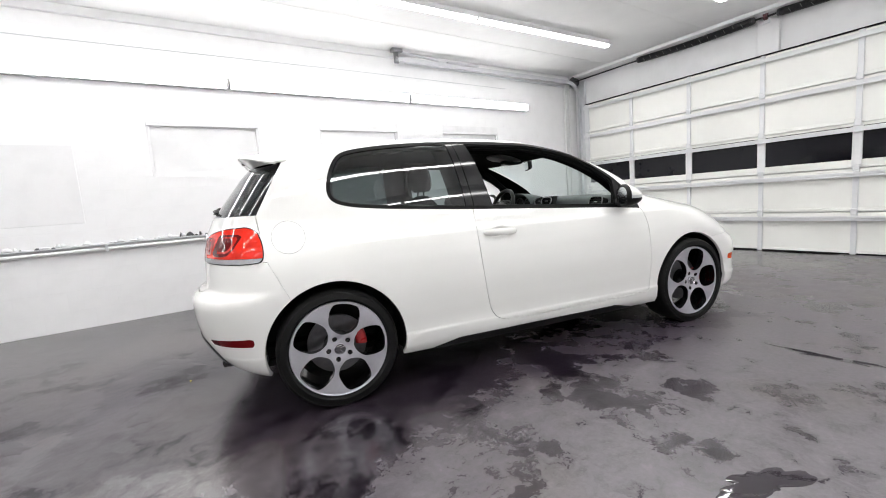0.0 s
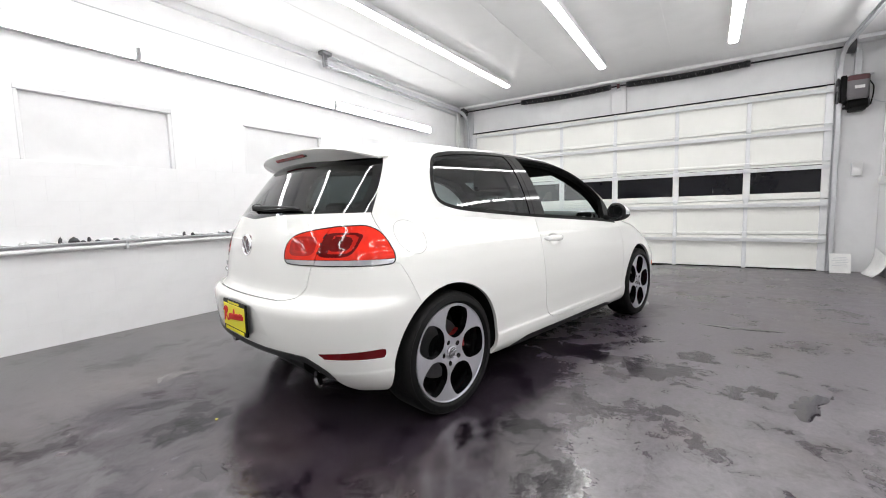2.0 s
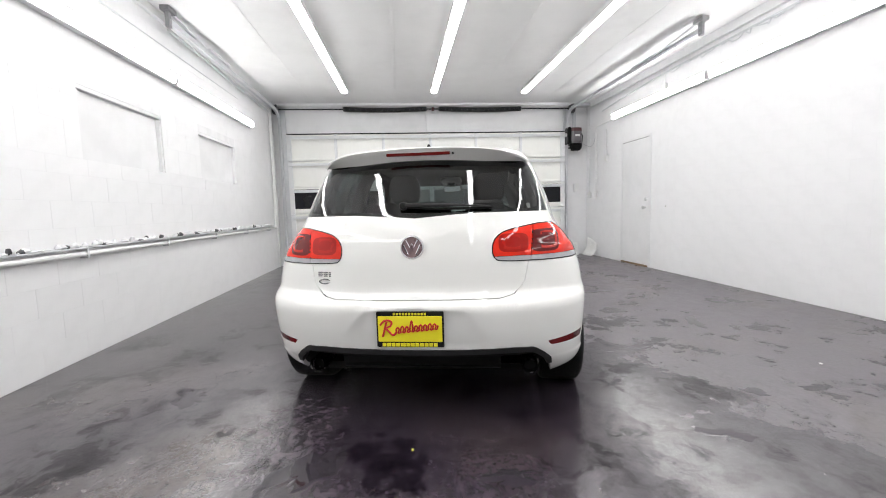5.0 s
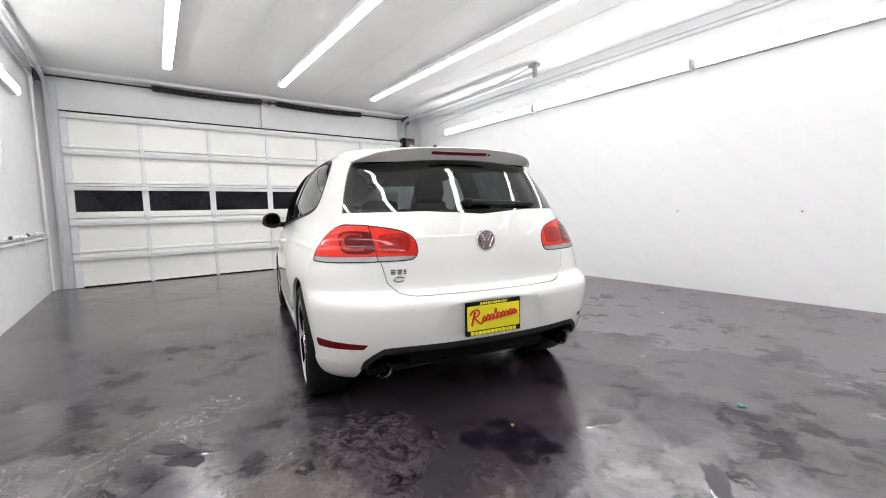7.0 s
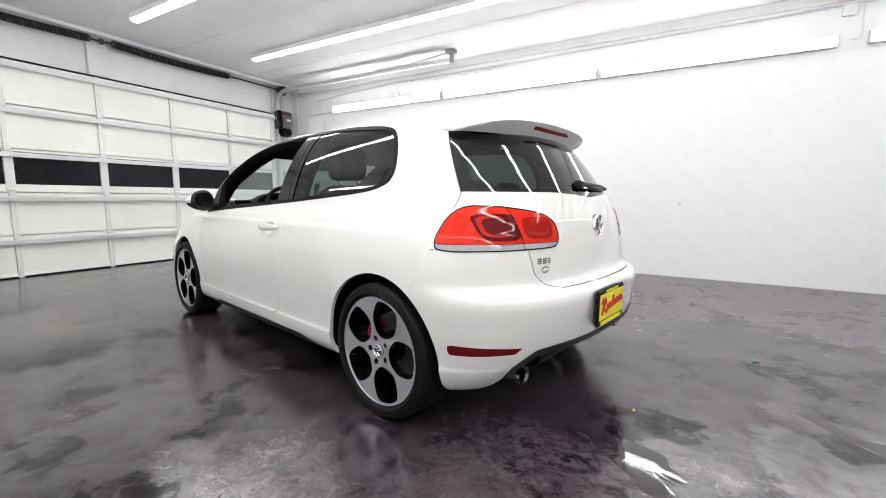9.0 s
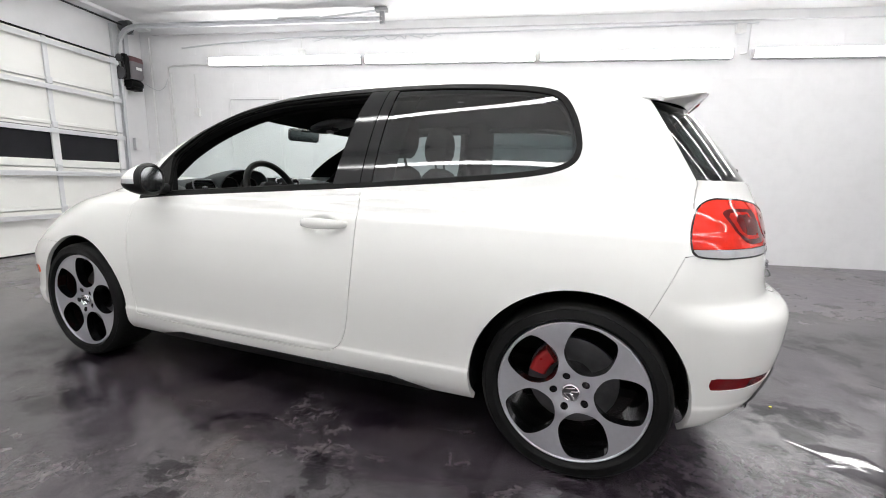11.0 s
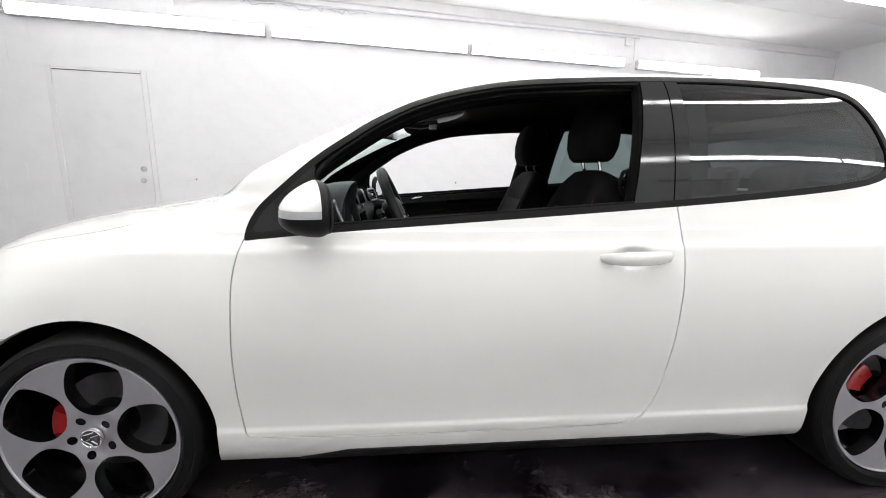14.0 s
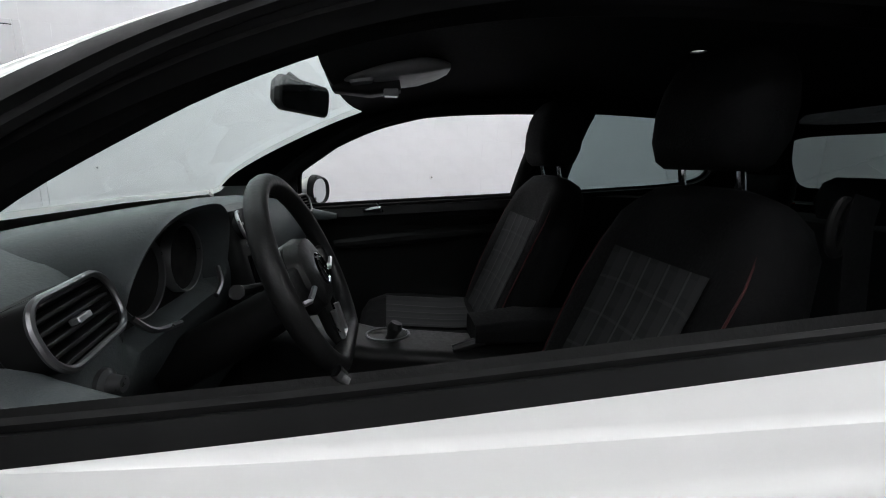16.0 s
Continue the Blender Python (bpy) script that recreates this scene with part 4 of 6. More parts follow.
hood = SKIN.cut(hood_f).cut(neg(head_f))
hood.both().object("bonnet", CARWHITE, car, "white bonnet", .02)
hatch = SKIN.cut(hatch_f).cut(neg(rglass_f)).cut(neg(tail_f))
hatch.both().object("tailgate", CARWHITE, car, "white tailgate", .02)
SKIN.cut(rglass_f).both().offset(-.004).object("rear_window", REARGLASS, car, "dark tinted rear window", 0)
SKIN.cut(rglass_f).cut(neg(fyz(GLASS_CLEAR))).both().offset(-.010).object("rear_window_border", BORDER, car, "black printed border of the rear window", 0)
SKIN.cut(ws_f).both().offset(-.003).object("windscreen", CLEAR, car, "rain-spotted windscreen", 0)
for s in (1, -1):
    def put(sheet, name, mat, label="", depth=.02, to=None):
        return (sheet if s > 0 else sheet.mirror()).object(name, mat, to or car, label, depth)
    dk = SKIN.cut(door_f).cut(below_belt).cut(neg(ARCH))
    # the finger recess behind the handle: pushed in, with its own slopes
    qx, qz = (dk.V[:, 0] + .302) / .080, (dk.V[:, 2] - .830) / .042
    q = np.maximum(0, 1 - qx ** 2 - qz ** 2)
    dk.N[:, 0] += .034 * 2 * q * (-2 * qx / .080) * np.maximum(dk.N[:, 1], .2)
    dk.N[:, 2] += .034 * 2 * q * (-2 * qz / .042) * np.maximum(dk.N[:, 1], .2)
    dk.N /= np.linalg.norm(dk.N, axis=1, keepdims=True)
    dk.V[:, 1] -= .034 * q * q
    door_part = put(dk, "door", CARWHITE, "white door skin", .03)
    trim = SKIN.cut(dlo).cut(lambda V: -.020 - dlo(V))
    put(trim, "window_trim", RUBBER, "black window surround", .05)
    inner = SKIN.cut(lambda V: dlo(V) + .0195)
    bfront = line_field(0, 2, (-.314, .970), (-.390, 1.328))
    qfront = line_field(0, 2, (-.490, .977), (-.527, 1.395))
    shut = line_field(0, 2, (-.440, .976), (-.484, 1.398))
    sail = line_field(0, 2, (.630, .90), (.630, 1.13))
    put(inner.cut(bfront).cut(neg(shut)).cut(lambda V: shut(V) * -1 + .002).offset(-.001), "door_pillar_cover", GLOSSBLACK, "gloss black pillar cover", .03, door_part)
    put(inner.cut(shut).cut(lambda V: shut(V) + .002).cut(neg(qfront)).offset(-.001), "pillar_cover", GLOSSBLACK, "gloss black pillar cover", .03)
    put(inner.cut(qfront).offset(-.005), "quarter_window", TINT, "dark tinted side window", 0)
    put(inner.cut(neg(sail)).offset(-.001), "mirror_base", PLASTIC, "black plastic corner panel", .03, door_part)
    tl = SKIN.cut(tail_f)
    lampdepth = .02
    inb = tl.cut(lambda V: V[:, 1] - (.548 + (V[:, 2] - .8) * .12)).offset(.002)
    outb = tl.cut(lambda V: .552 + (V[:, 2] - .8) * .12 - V[:, 1]).offset(.002)
    for piece in (inb, outb):
        unit = put(piece.cut(lambda V: .828 - V[:, 2]), "tail_light", LAMPRED, "glossy red tail light lens", lampdepth)
        put(piece.cut(lambda V: V[:, 2] - .826), "clear_strip", LAMPCLEAR, "clear lower strip of the lens", lampdepth, unit)
    def blob(cy, cz, hy, hz):
        return lambda V: (((np.abs(V[:, 1] - cy) / hy) ** 4 + (np.abs(V[:, 2] - cz) / hz) ** 4) ** (1 / 4) - 1) * min(hy, hz)
    for piece, cy, cz, hy, hz in ((inb, .470, .889, .072, .044), (outb, .630, .893, .074, .054)):
        put(piece.cut(blob(cy, cz, hy, hz)).offset(.0012), "lamp_chamber", LAMPDARK if piece is outb else LAMPMID, "smoked red lamp chamber", 0)
        out = piece is outb
        ring = blob(cy + (.012 if out else -.004), cz + .002, hy * .62, hz * .66)
        gap = (lambda V: .606 - V[:, 1]) if out else (lambda V: V[:, 1] - .502)
        put(piece.cut(lambda V: np.abs(ring(V)) - .0055).cut(gap).offset(.0022), "light_guide", LAMPGUIDE, "brighter red light guide", 0)
    strip = both_of(lambda V: np.abs(V[:, 1] - (.550 + (V[:, 2] - .8) * .12)) - .0035, lambda V: np.abs(V[:, 2] - .888) - .070, rear_side, lambda V: V[:, 0] + 1.7)
    put(SKIN.cut(strip).offset(.0032), "tail_light_joint", GLOSSBLACK, "black joint between the lamp units", .01)
    put(tl.cut(lambda V: -.0045 - tail_f(V)).offset(.0035), "tail_light_seal", GLOSSBLACK, "black edge of the tail light", .02)
    hl = put(SKIN.cut(head_f).offset(-.003), "headlight", HEADLENS, "clear headlight", .02)
    put(SKIN.cut(head_f).cut(lambda V: -.010 - head_f(V)).offset(-.002), "headlight_edge", GLOSSBLACK, "black edge of the headlight", 0, hl)
    put(SKIN.cut(head_f).cut(lambda V: .752 + (1.73 - V[:, 0]) * .45 - V[:, 2]).cut(lambda V: head_f(V) + .010).offset(-.0022), "headlight_brow", DARK_GREY, "dark upper part of the headlight", 0, hl)
    put(SKIN.cut(SILL).cut(lambda V: .20 - V[:, 2]).offset(.004), "side_skirt", PLASTIC, "black side skirt blade", .05)
    mk = lambda V: np.maximum(np.abs(V[:, 0] - 1.738) - .036, np.abs(V[:, 2] - .444) - .022)
    put(SKIN.cut(mk).offset(.004), "side_marker", AMBER, "amber side marker", .012)
SKIN.cut(FUEL).mirror().cut(lambda V: np.abs(FUEL(V * np.array([1, -1, 1]))) - .0022).offset(.0006).object("fuel_flap", JOINTGREY, car, "round fuel flap joint", 0)


# ---- car: spoiler, mirrors, handles, badges, plate, exhausts ----
def skin_y(x, z):
    """Half the body's width at x and z; 0 outside it."""
    xr, dr, er = float(XREAR(z)), float(DREAR(z)), float(NREAR(z))
    xf, df, ef = float(XFRONT(z)), float(DFRONT(z)), float(NFRONT(z))
    if not xr < x < xf:
        return 0.0
    w = float(half_width(x, z))
    if x < xr + dr:
        w *= max(0, 1 - ((xr + dr - x) / dr) ** er) ** (1 / er)
    if x > xf - df:
        w *= max(0, 1 - ((x - xf + df) / df) ** ef) ** (1 / ef)
    return w


def skin_top(x, y):
    lo, hi = 1.0, 1.4625
    for _ in range(30):
        mid = (lo + hi) / 2
        lo, hi = (mid, hi) if skin_y(x, mid) > abs(y) else (lo, mid)
    return lo


def skin_rear(y, z):
    lo, hi = -2.2, -1.0
    for _ in range(30):
        mid = (lo + hi) / 2
        lo, hi = (lo, mid) if skin_y(mid, z) > abs(y) else (mid, hi)
    return hi


def soft_loft(sections, n=5):
    """A closed body through rounded rectangles: (centre, u, v, width along u, height along v, corner radius)."""
    rows = []
    for c, u, v, w, h, r in sections:
        c, u, v = Vector(c), Vector(u).normalized(), Vector(v).normalized()
        rows.append([tuple(c + u * a + v * b) for a, b in rounded(w, h, min(r, w * .49, h * .49), n)])
    return capped_loft(rows)


# roof spoiler: top blended from the roof, an undercut rear face and a black hollow underside
rows, belly = [], []
for k in range(41):
    u = -1 + 2 * k / 40
    y = .580 * u
    a = abs(u)
    xe = -1.706 + .065 * a ** 2.2 + .135 * a ** 7
    ze = 1.382 - .034 * a ** 2 - .030 * a ** 6
    x0 = -1.40 - .03 * (1 - a)
    z0 = skin_top(x0, y) - .002 - .020 * a ** 8
    top = smooth_curve([(x0, z0), (x0 * .6 + xe * .4, z0 * .55 + ze * .45 + .006), (x0 * .2 + xe * .8, z0 * .14 + ze * .86 + .004), (xe, ze)], 4)
    t = .042 * (1 - a ** 5) + .022 * (1 - a ** 3) + .006
    face_ = [(xe - .004, ze - .006), (xe + .004, ze - .015), (xe + .034, ze - t * .58), (xe + .066, ze - t)]
    under = [(xe + .066, ze - t), (xe + .085, ze - t + .002), (xe + .15, ze - t + .008), (x0 + .02, z0 - .030 - .03 * (1 - a ** 4))]
    rows.append([(x, y, z) for x, z in top + face_])
    belly.append([(x, y, z) for x, z in under])
sp = grid_loft(rows)
V, F = list(sp[0]), list(sp[1])
m = len(rows[0])
F.append(tuple(range(m)))
F.append(tuple(reversed(range(len(V) - m, len(V)))))
spoiler = part("roof_spoiler", (V, F), CARWHITE, car, "white roof spoiler", True, 40)
part("spoiler_underside", grid_loft(belly), GLOSSBLACK, spoiler, "black underside of the spoiler", True, 60)
part("brake_light", moved(cbox((-.004, -.17, -.011), (.012, .17, .011), .004), Matrix.Translation((-1.683, .010, 1.351)) @ Matrix.Rotation(radians(-33), 4, "Y")), LAMPDEEP, spoiler, "dark red high brake light", False)
part("washer_jet", moved(lathe([(.001, -.006), (.006, -.005), (.006, .004), (.004, .006)], 10, "x"), Matrix.Translation((-1.680, -.175, 1.348))), PLASTIC, spoiler)

# rear wiper
wp = [(skin_rear(y, z) - .022, y, z) for y, z in ((.05, 1.080), (-.05, 1.079), (-.2, 1.076), (-.36, 1.066))]
wiper = part("rear_wiper", tube(wp, [.012, .009, .0065, .004], 8), DARKPLASTIC, car, "black rear wiper")
part("wiper_blade", tube([(skin_rear(y, 1.060) - .010, y, 1.060 + .012 * (y > -.1)) for y in (.04, -.1, -.25, -.37)], .006, 6), RUBBER, wiper)
part("wiper_cap", moved(lathe([(.001, -.018), (.017, -.016), (.022, .0), (.022, .02)], 16, "x"), Matrix.Translation((skin_rear(.06, 1.078) - .012, .06, 1.078))), PLASTIC, wiper)
# roof antenna
part("roof_antenna", soft_loft([((-1.30, 0, skin_top(-1.30, 0) - .004), (1, 0, 0), (0, 1, 0), .07, .035, .016), ((-1.305, 0, skin_top(-1.3, 0) + .012), (1, 0, 0), (0, 1, 0), .05, .024, .011), ((-1.32, 0, skin_top(-1.3, 0) + .026), (1, 0, 0), (0, 1, 0), .014, .01, .004)]), PLASTIC, car, "small black roof antenna")

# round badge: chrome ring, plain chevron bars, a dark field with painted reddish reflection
bx = skin_rear(0, .882)
BADGEREFLECTION = plain("badge_reflection", (0.27, 0.19, 0.19), 0.3, 0.2)
badge = part("rear_badge", moved(lathe([(.001, -.008), (.050, -.007), (.055, -.001), (.055, .01)], 36, "x"), Matrix.Translation((bx, .010, .882))), BADGEREFLECTION, car, "round chrome badge on the tailgate")
part("badge_ring", moved(revolve([(.046, -.008), (.049, -.013), (.054, -.013), (.057, -.007), (.056, .004), (.046, .0)], 40, "x", True), Matrix.Translation((bx, .010, .882))), CHROME, badge)
for pts in (((-.028, .036), (-.009, -.0), (0, .018), (.009, 0), (.028, .036)), ((-.04, .012), (-.018, -.034), (0, .0), (.018, -.034), (.04, .012))):
    part("badge_bar", tube([(bx - .012, y + .010, .882 + z) for y, z in pts], .0048, 6), CHROME, badge)
# model badge, unreadable: plain chrome bars and an oval
BADGEMETAL = plain("badge_metal", (0.30, 0.30, 0.31), 0.25, 0.9)
fish = [(-.044, .011), (-.034, .003), (-.022, -.005), (.0, -.011), (.020, -.009), (.033, .0), (.020, .009), (.0, .011), (-.022, .005), (-.034, -.003), (-.044, -.011)]
mb = part("model_badge", tube([(skin_rear(.455, .716) - .002, .458 + y, .716 + z) for y, z in smooth_curve(fish, 4)], .0032, 6), BADGEMETAL, car, "small chrome letters and oval on the tailgate")
for y, w_ in ((.487, .012), (.458, .011), (.434, .006)):
    for z in (.743, .7515, .760):
        part("badge_bar", cbox((skin_rear(y, .752) - .004, y - w_, z - .003), (skin_rear(y, .752) + .004, y + w_, z + .003), .001), BADGEMETAL, mb, smooth=False)

# number plate in a black frame with plain bars for its writing
px = -2.036
plate = part("number_plate", cbox((px, -.158 + .018, .424), (px + .012, .158 + .018, .592), .004), RUBBER, car, "yellow dealer plate in a black frame", False)
part("plate_face", cbox((px - .002, -.150 + .018, .450), (px + .004, .150 + .018, .572), .002), YELLOW, plate, "yellow plate face", False)
xb = px - .0035
def stroke(pts, r=.0042):
    part("plate_stroke", tube([(xb, y + .018, z) for y, z in smooth_curve(pts, 4)], r, 5), REDINK, plate, "red script stroke")


stroke([(.128, .476), (.118, .510), (.108, .545)], .0055)
stroke([(.138, .530), (.120, .549), (.096, .552), (.084, .540), (.094, .524), (.112, .515), (.098, .500), (.082, .484), (.070, .487), (.060, .500)], .0050)
for k in range(9):
    # small looped letters rising along the plate
    y, z, tall = .058 - .0215 * k, .494 + .0022 * k, (0, .004, 0, .026, 0, .002, 0, .003, 0)[k]
    stroke([(y + .004, z - .002), (y + .006, z + .016), (y - .003, z + .024 + tall), (y - .008, z + .014), (y - .004, z), (y - .013, z + .001), (y - .017, z + .018)], .0040)
for y0, n in ((.132, 5), (.040, 2), (-.002, 6)):
    for k in range(n):
        y = y0 - .0215 * k
        part("plate_bar", cbox((px - .0025, y - .018 + .018, .428), (px + .001, y + .018, .445), .001), YELLOW, plate, "plain yellow bar", False)
for k in range(11):
    y = .078 - .0145 * k
    part("plate_bar", cbox((px - .0025, y - .010 + .018, .576), (px + .001, y + .018, .587), .001), YELLOW, plate, "plain yellow bar", False)

# exhausts, in a darker chrome
DARKCHROME = plain("dark_chrome", (0.16, 0.16, 0.165), 0.25, 1.0, 0.2, 30.0)
for s in (1, -1):
    ex = moved(revolve([(.040, -.13), (.042, -.10), (.041, .04), (.036, .045), (.034, .0), (.033, -.12)], 28, "x", True), Matrix.Translation((-1.745, s * .545, .272)))
    tip = part("exhaust", ex, DARKCHROME, car, "chrome exhaust tip")
    part("exhaust_core", moved(lathe([(.001, .02), (.034, .02), (.034, .03), (.001, .03)], 20, "x"), Matrix.Translation((-1.835, s * .545, .272))), RUBBER, tip)
# low diffuser floor and underside
part("underbody", prism([(-1.70, -.58), (-1.66, -.58), (-1.66, -.56), (-.92, -.56), (-.90, -.78), (.90, -.78), (.92, -.56), (1.66, -.56), (1.70, -.68), (2.02, -.5), (2.06, 0), (2.02, .5), (1.70, .68), (1.66, .56), (.92, .56), (.90, .78), (-.90, .78), (-.92, .56), (-1.66, .56), (-1.66, .58), (-1.70, .58)], .19, .225, "z"), RUBBER, car, "black underbody", False)
part("silencer", soft_loft([((-1.76, -.40, .31), (1, 0, 0), (0, 0, 1), .22, .12, .05), ((-1.76, .40, .31), (1, 0, 0), (0, 0, 1), .22, .12, .05)]), RUBBER, car, "dark exhaust silencer")

# wheel arch liners
for cx in (AX, -AX):
    for s in (1, -1):
        rows = []
        for k in range(25):
            a = radians(-12 + 204 * k / 24)
            rows.append([(cx + r * math.cos(a), s * y, .312 + r * math.sin(a)) for r, y in ((.361, skin_y(cx + .361 * math.cos(a), max(.2, .312 + .361 * math.sin(a))) - .018 if abs(cx) else .85), (.372, .72), (.368, .56), (.06, .555))])
        part("wheel_arch_liner", grid_loft(rows), RUBBER, car, "black wheel arch liner")

# door handles
for s in (1, -1):
    pts, rad = [], []
    for k in range(13):
        u = k / 12
        x = -.198 - .22 * u
        pts.append((x, s * (skin_y(x, .835) - .004 + .034 * math.sin(math.pi * u) ** .45), .833 + .004 * u))
        rad.append(.0125 + .0085 * math.sin(math.pi * u) ** .7 - (.004 if k in (0, 12) else 0))
    h = part("door_handle", tube(pts, rad, 12, section=[(math.cos(2 * math.pi * q / 12) * 1.0, math.sin(2 * math.pi * q / 12) * .55) for q in range(12)]), CARWHITE, car, "white door handle")


# outside mirrors
def mirror_sheet():
    nu, nv = 40, 28
    P = np.zeros((nv + 1, nu, 3))
    for i in range(nv + 1):
        th = math.pi * i / nv
        for j in range(nu):
            ph = 2 * math.pi * j / nu
            def se(c, e):
                return math.copysign(abs(c) ** e, c)
            y = se(math.cos(th), .85) * .108
            rr = se(math.sin(th), .85)
            x = rr * se(math.cos(ph), .8) * (.105 if math.cos(ph) > 0 else .055)
            z = rr * se(math.sin(ph), .8) * .083 * (1 - .16 * (y / .108)) * (1 - .30 * max(0, x / .105)) - .016 * max(0, x / .105)
            P[i, j] = (x, y, z)
    du = np.roll(P, -1, 1) - np.roll(P, 1, 1)
    dv = np.gradient(P, axis=0)
    N = np.cross(dv, du)
    L = np.linalg.norm(N, axis=2, keepdims=True)
    N = np.where(L > 1e-9, N / np.maximum(L, 1e-9), np.array([0, 1.0, 0]))
    N[0], N[-1] = (0, 1, 0), (0, -1, 0)
    if N[nv // 2, 0, 0] < 0:
        N = -N
        N[0], N[-1] = (0, 1, 0), (0, -1, 0)
    F = [(i * nu + j, (i + 1) * nu + j, (i + 1) * nu + (j + 1) % nu, i * nu + (j + 1) % nu) for i in range(nv) for j in range(nu)]
    Q = P.reshape(-1, 3)
    f = F[(nv // 2) * nu + 3]
    if np.dot(np.cross(Q[f[1]] - Q[f[0]], Q[f[2]] - Q[f[0]]), N.reshape(-1, 3)[f[0]]) < 0:
        F = [tuple(reversed(f)) for f in F]
    return Sheet(Q, N.reshape(-1, 3), F)


MS = mirror_sheet()
for s in (1, -1):
    mir = new("door_mirror")
    mir.parent = car
    mir["label"] = "white and black door mirror with an indicator strip"
    mir.location = (.597, s * .928, .984)
    mir.scale = (.86, .78, .88)
    mir.rotation_euler = (0, 0, s * radians(20))
    def mput(sheet, name, mat, label="", depth=.008):
        return (sheet if s > 0 else sheet.mirror()).object(name, mat, mir, label, depth)
    front = lambda V: -.034 - V[:, 0]
    shell_m = MS.cut(front)
    mput(shell_m.cut(lambda V: V[:, 0] + .006).offset(.0008), "rear_band", PLASTIC, "black band round the mirror opening")
    m0 = shell_m.cut(lambda V: -.0065 - V[:, 0])
    line = lambda V: V[:, 2] - .006 + V[:, 1] * .05
    mput(m0.cut(neg(line)), "cap", CARWHITE, "white painted cap")
    mput(m0.cut(line).cut(lambda V: -(line(V) + .022)).offset(-.001), "indicator", HEADLENS, "clear indicator strip")
    mput(m0.cut(lambda V: line(V) + .022), "lower_shell", PLASTIC, "black lower shell")
    rim = [(-.034, .101 * math.cos(a) * abs(math.cos(a)) ** -.15 if abs(math.cos(a)) > 1e-3 else 0, .071 * math.sin(a) * (abs(math.sin(a)) ** -.15 if abs(math.sin(a)) > 1e-3 else 1)) for a in np.linspace(0, 2 * math.pi, 37)[:-1]]
    part("mirror_glass", ([(-.030 + .03 * y, s * y * .965, z * .955) for x, y, z in rim], [tuple(range(36)) if s > 0 else tuple(reversed(range(36)))]), MIRRORGLASS, mir, "mirror glass", False)
    part("mirror_rim", tube([(x, s * y * .97, z * .96) for x, y, z in rim], .0045, 8, True), PLASTIC, mir, "black mirror surround")
    part("mirror_arm", soft_loft([((.0, s * -.06, -.045), (1, 0, 0), (0, 0, 1), .07, .05, .02), ((.03, s * -.19, -.050), (1, 0, 0), (0, 0, 1), .10, .06, .02)]), PLASTIC, mir, "black mirror arm")


# ---- wheels: tyre, five-hole alloy rim, disc and caliper ----
def wheel_sheet():
    """The flat face of the rim as rings of points, y outward."""
    radii = np.concatenate([[.0], np.linspace(.012, .2365, 54)])
    n = 240
    V, N = [], []
    for r in radii:
        for k in range(n):
            a = 2 * math.pi * k / n
            d = -.016 * (1 - (r / .2365)) ** 1.5 + .006 * math.exp(-((r - .075) / .03) ** 2)
            V.append((r * math.cos(a), d, r * math.sin(a)))
    V = np.array(V)
    h = 1e-4
    sl = lambda r: -.016 * np.maximum(0, 1 - (r / .2365)) ** 1.5 + .006 * np.exp(-((r - .075) / .03) ** 2)
    R = np.hypot(V[:, 0], V[:, 2])
    g = (sl(R + h) - sl(R - h)) / (2 * h)
    N = np.stack([-g * V[:, 0] / np.maximum(R, 1e-6), np.ones(len(V)), -g * V[:, 2] / np.maximum(R, 1e-6)], 1)
    N /= np.linalg.norm(N, axis=1, keepdims=True)
    F = [(i * n + (k + 1) % n, i * n + k, (i + 1) * n + k, (i + 1) * n + (k + 1) % n) for i in range(len(radii) - 1) for k in range(n)]
    F = [tuple(reversed(f)) for f in F]
    return Sheet(V, N, F)


HOLE = smooth_curve([(.071, 0), (.079, .030), (.096, .055), (.120, .071), (.150, .076), (.180, .075), (.205, .068), (.221, .052), (.2305, .0), (.221, -.052), (.205, -.068), (.180, -.075), (.150, -.076), (.120, -.071), (.096, -.055), (.079, -.030)], 5, True)
face = wheel_sheet()
for k in range(5):
    a = radians(72 * k)
    c, s_ = math.cos(a), math.sin(a)
    face = face.cut(lambda V: -outline_distance(np.stack([V[:, 0] * c + V[:, 2] * s_, -V[:, 0] * s_ + V[:, 2] * c], 1), HOLE))
    a = radians(72 * k + 36)
    bc, bs = .0555 * math.cos(a), .0555 * math.sin(a)
    face = face.cut(lambda V: .0125 - np.hypot(V[:, 0] - bc, V[:, 2] - bs))
face_panel = face.panel(.0)
face_rim = face.panel(.04)
rimV, rimF = face_rim[0]
nsurf = len(face_panel[0][1])
walls = ([rimV[i] for i in range(len(rimV))], rimF[nsurf:])
TYRE_PROFILE = [(.246, -.09), (.250, -.105), (.262, -.117), (.288, -.118), (.305, -.108), (.313, -.092), (.3145, -.06), (.315, 0), (.3145, .06), (.3135, .086), (.309, .098), (.302, .1055), (.297, .110), (.2945, .1085), (.284, .1125), (.272, .1135), (.268, .1150), (.264, .1125), (.259, .107), (.254, .096)]


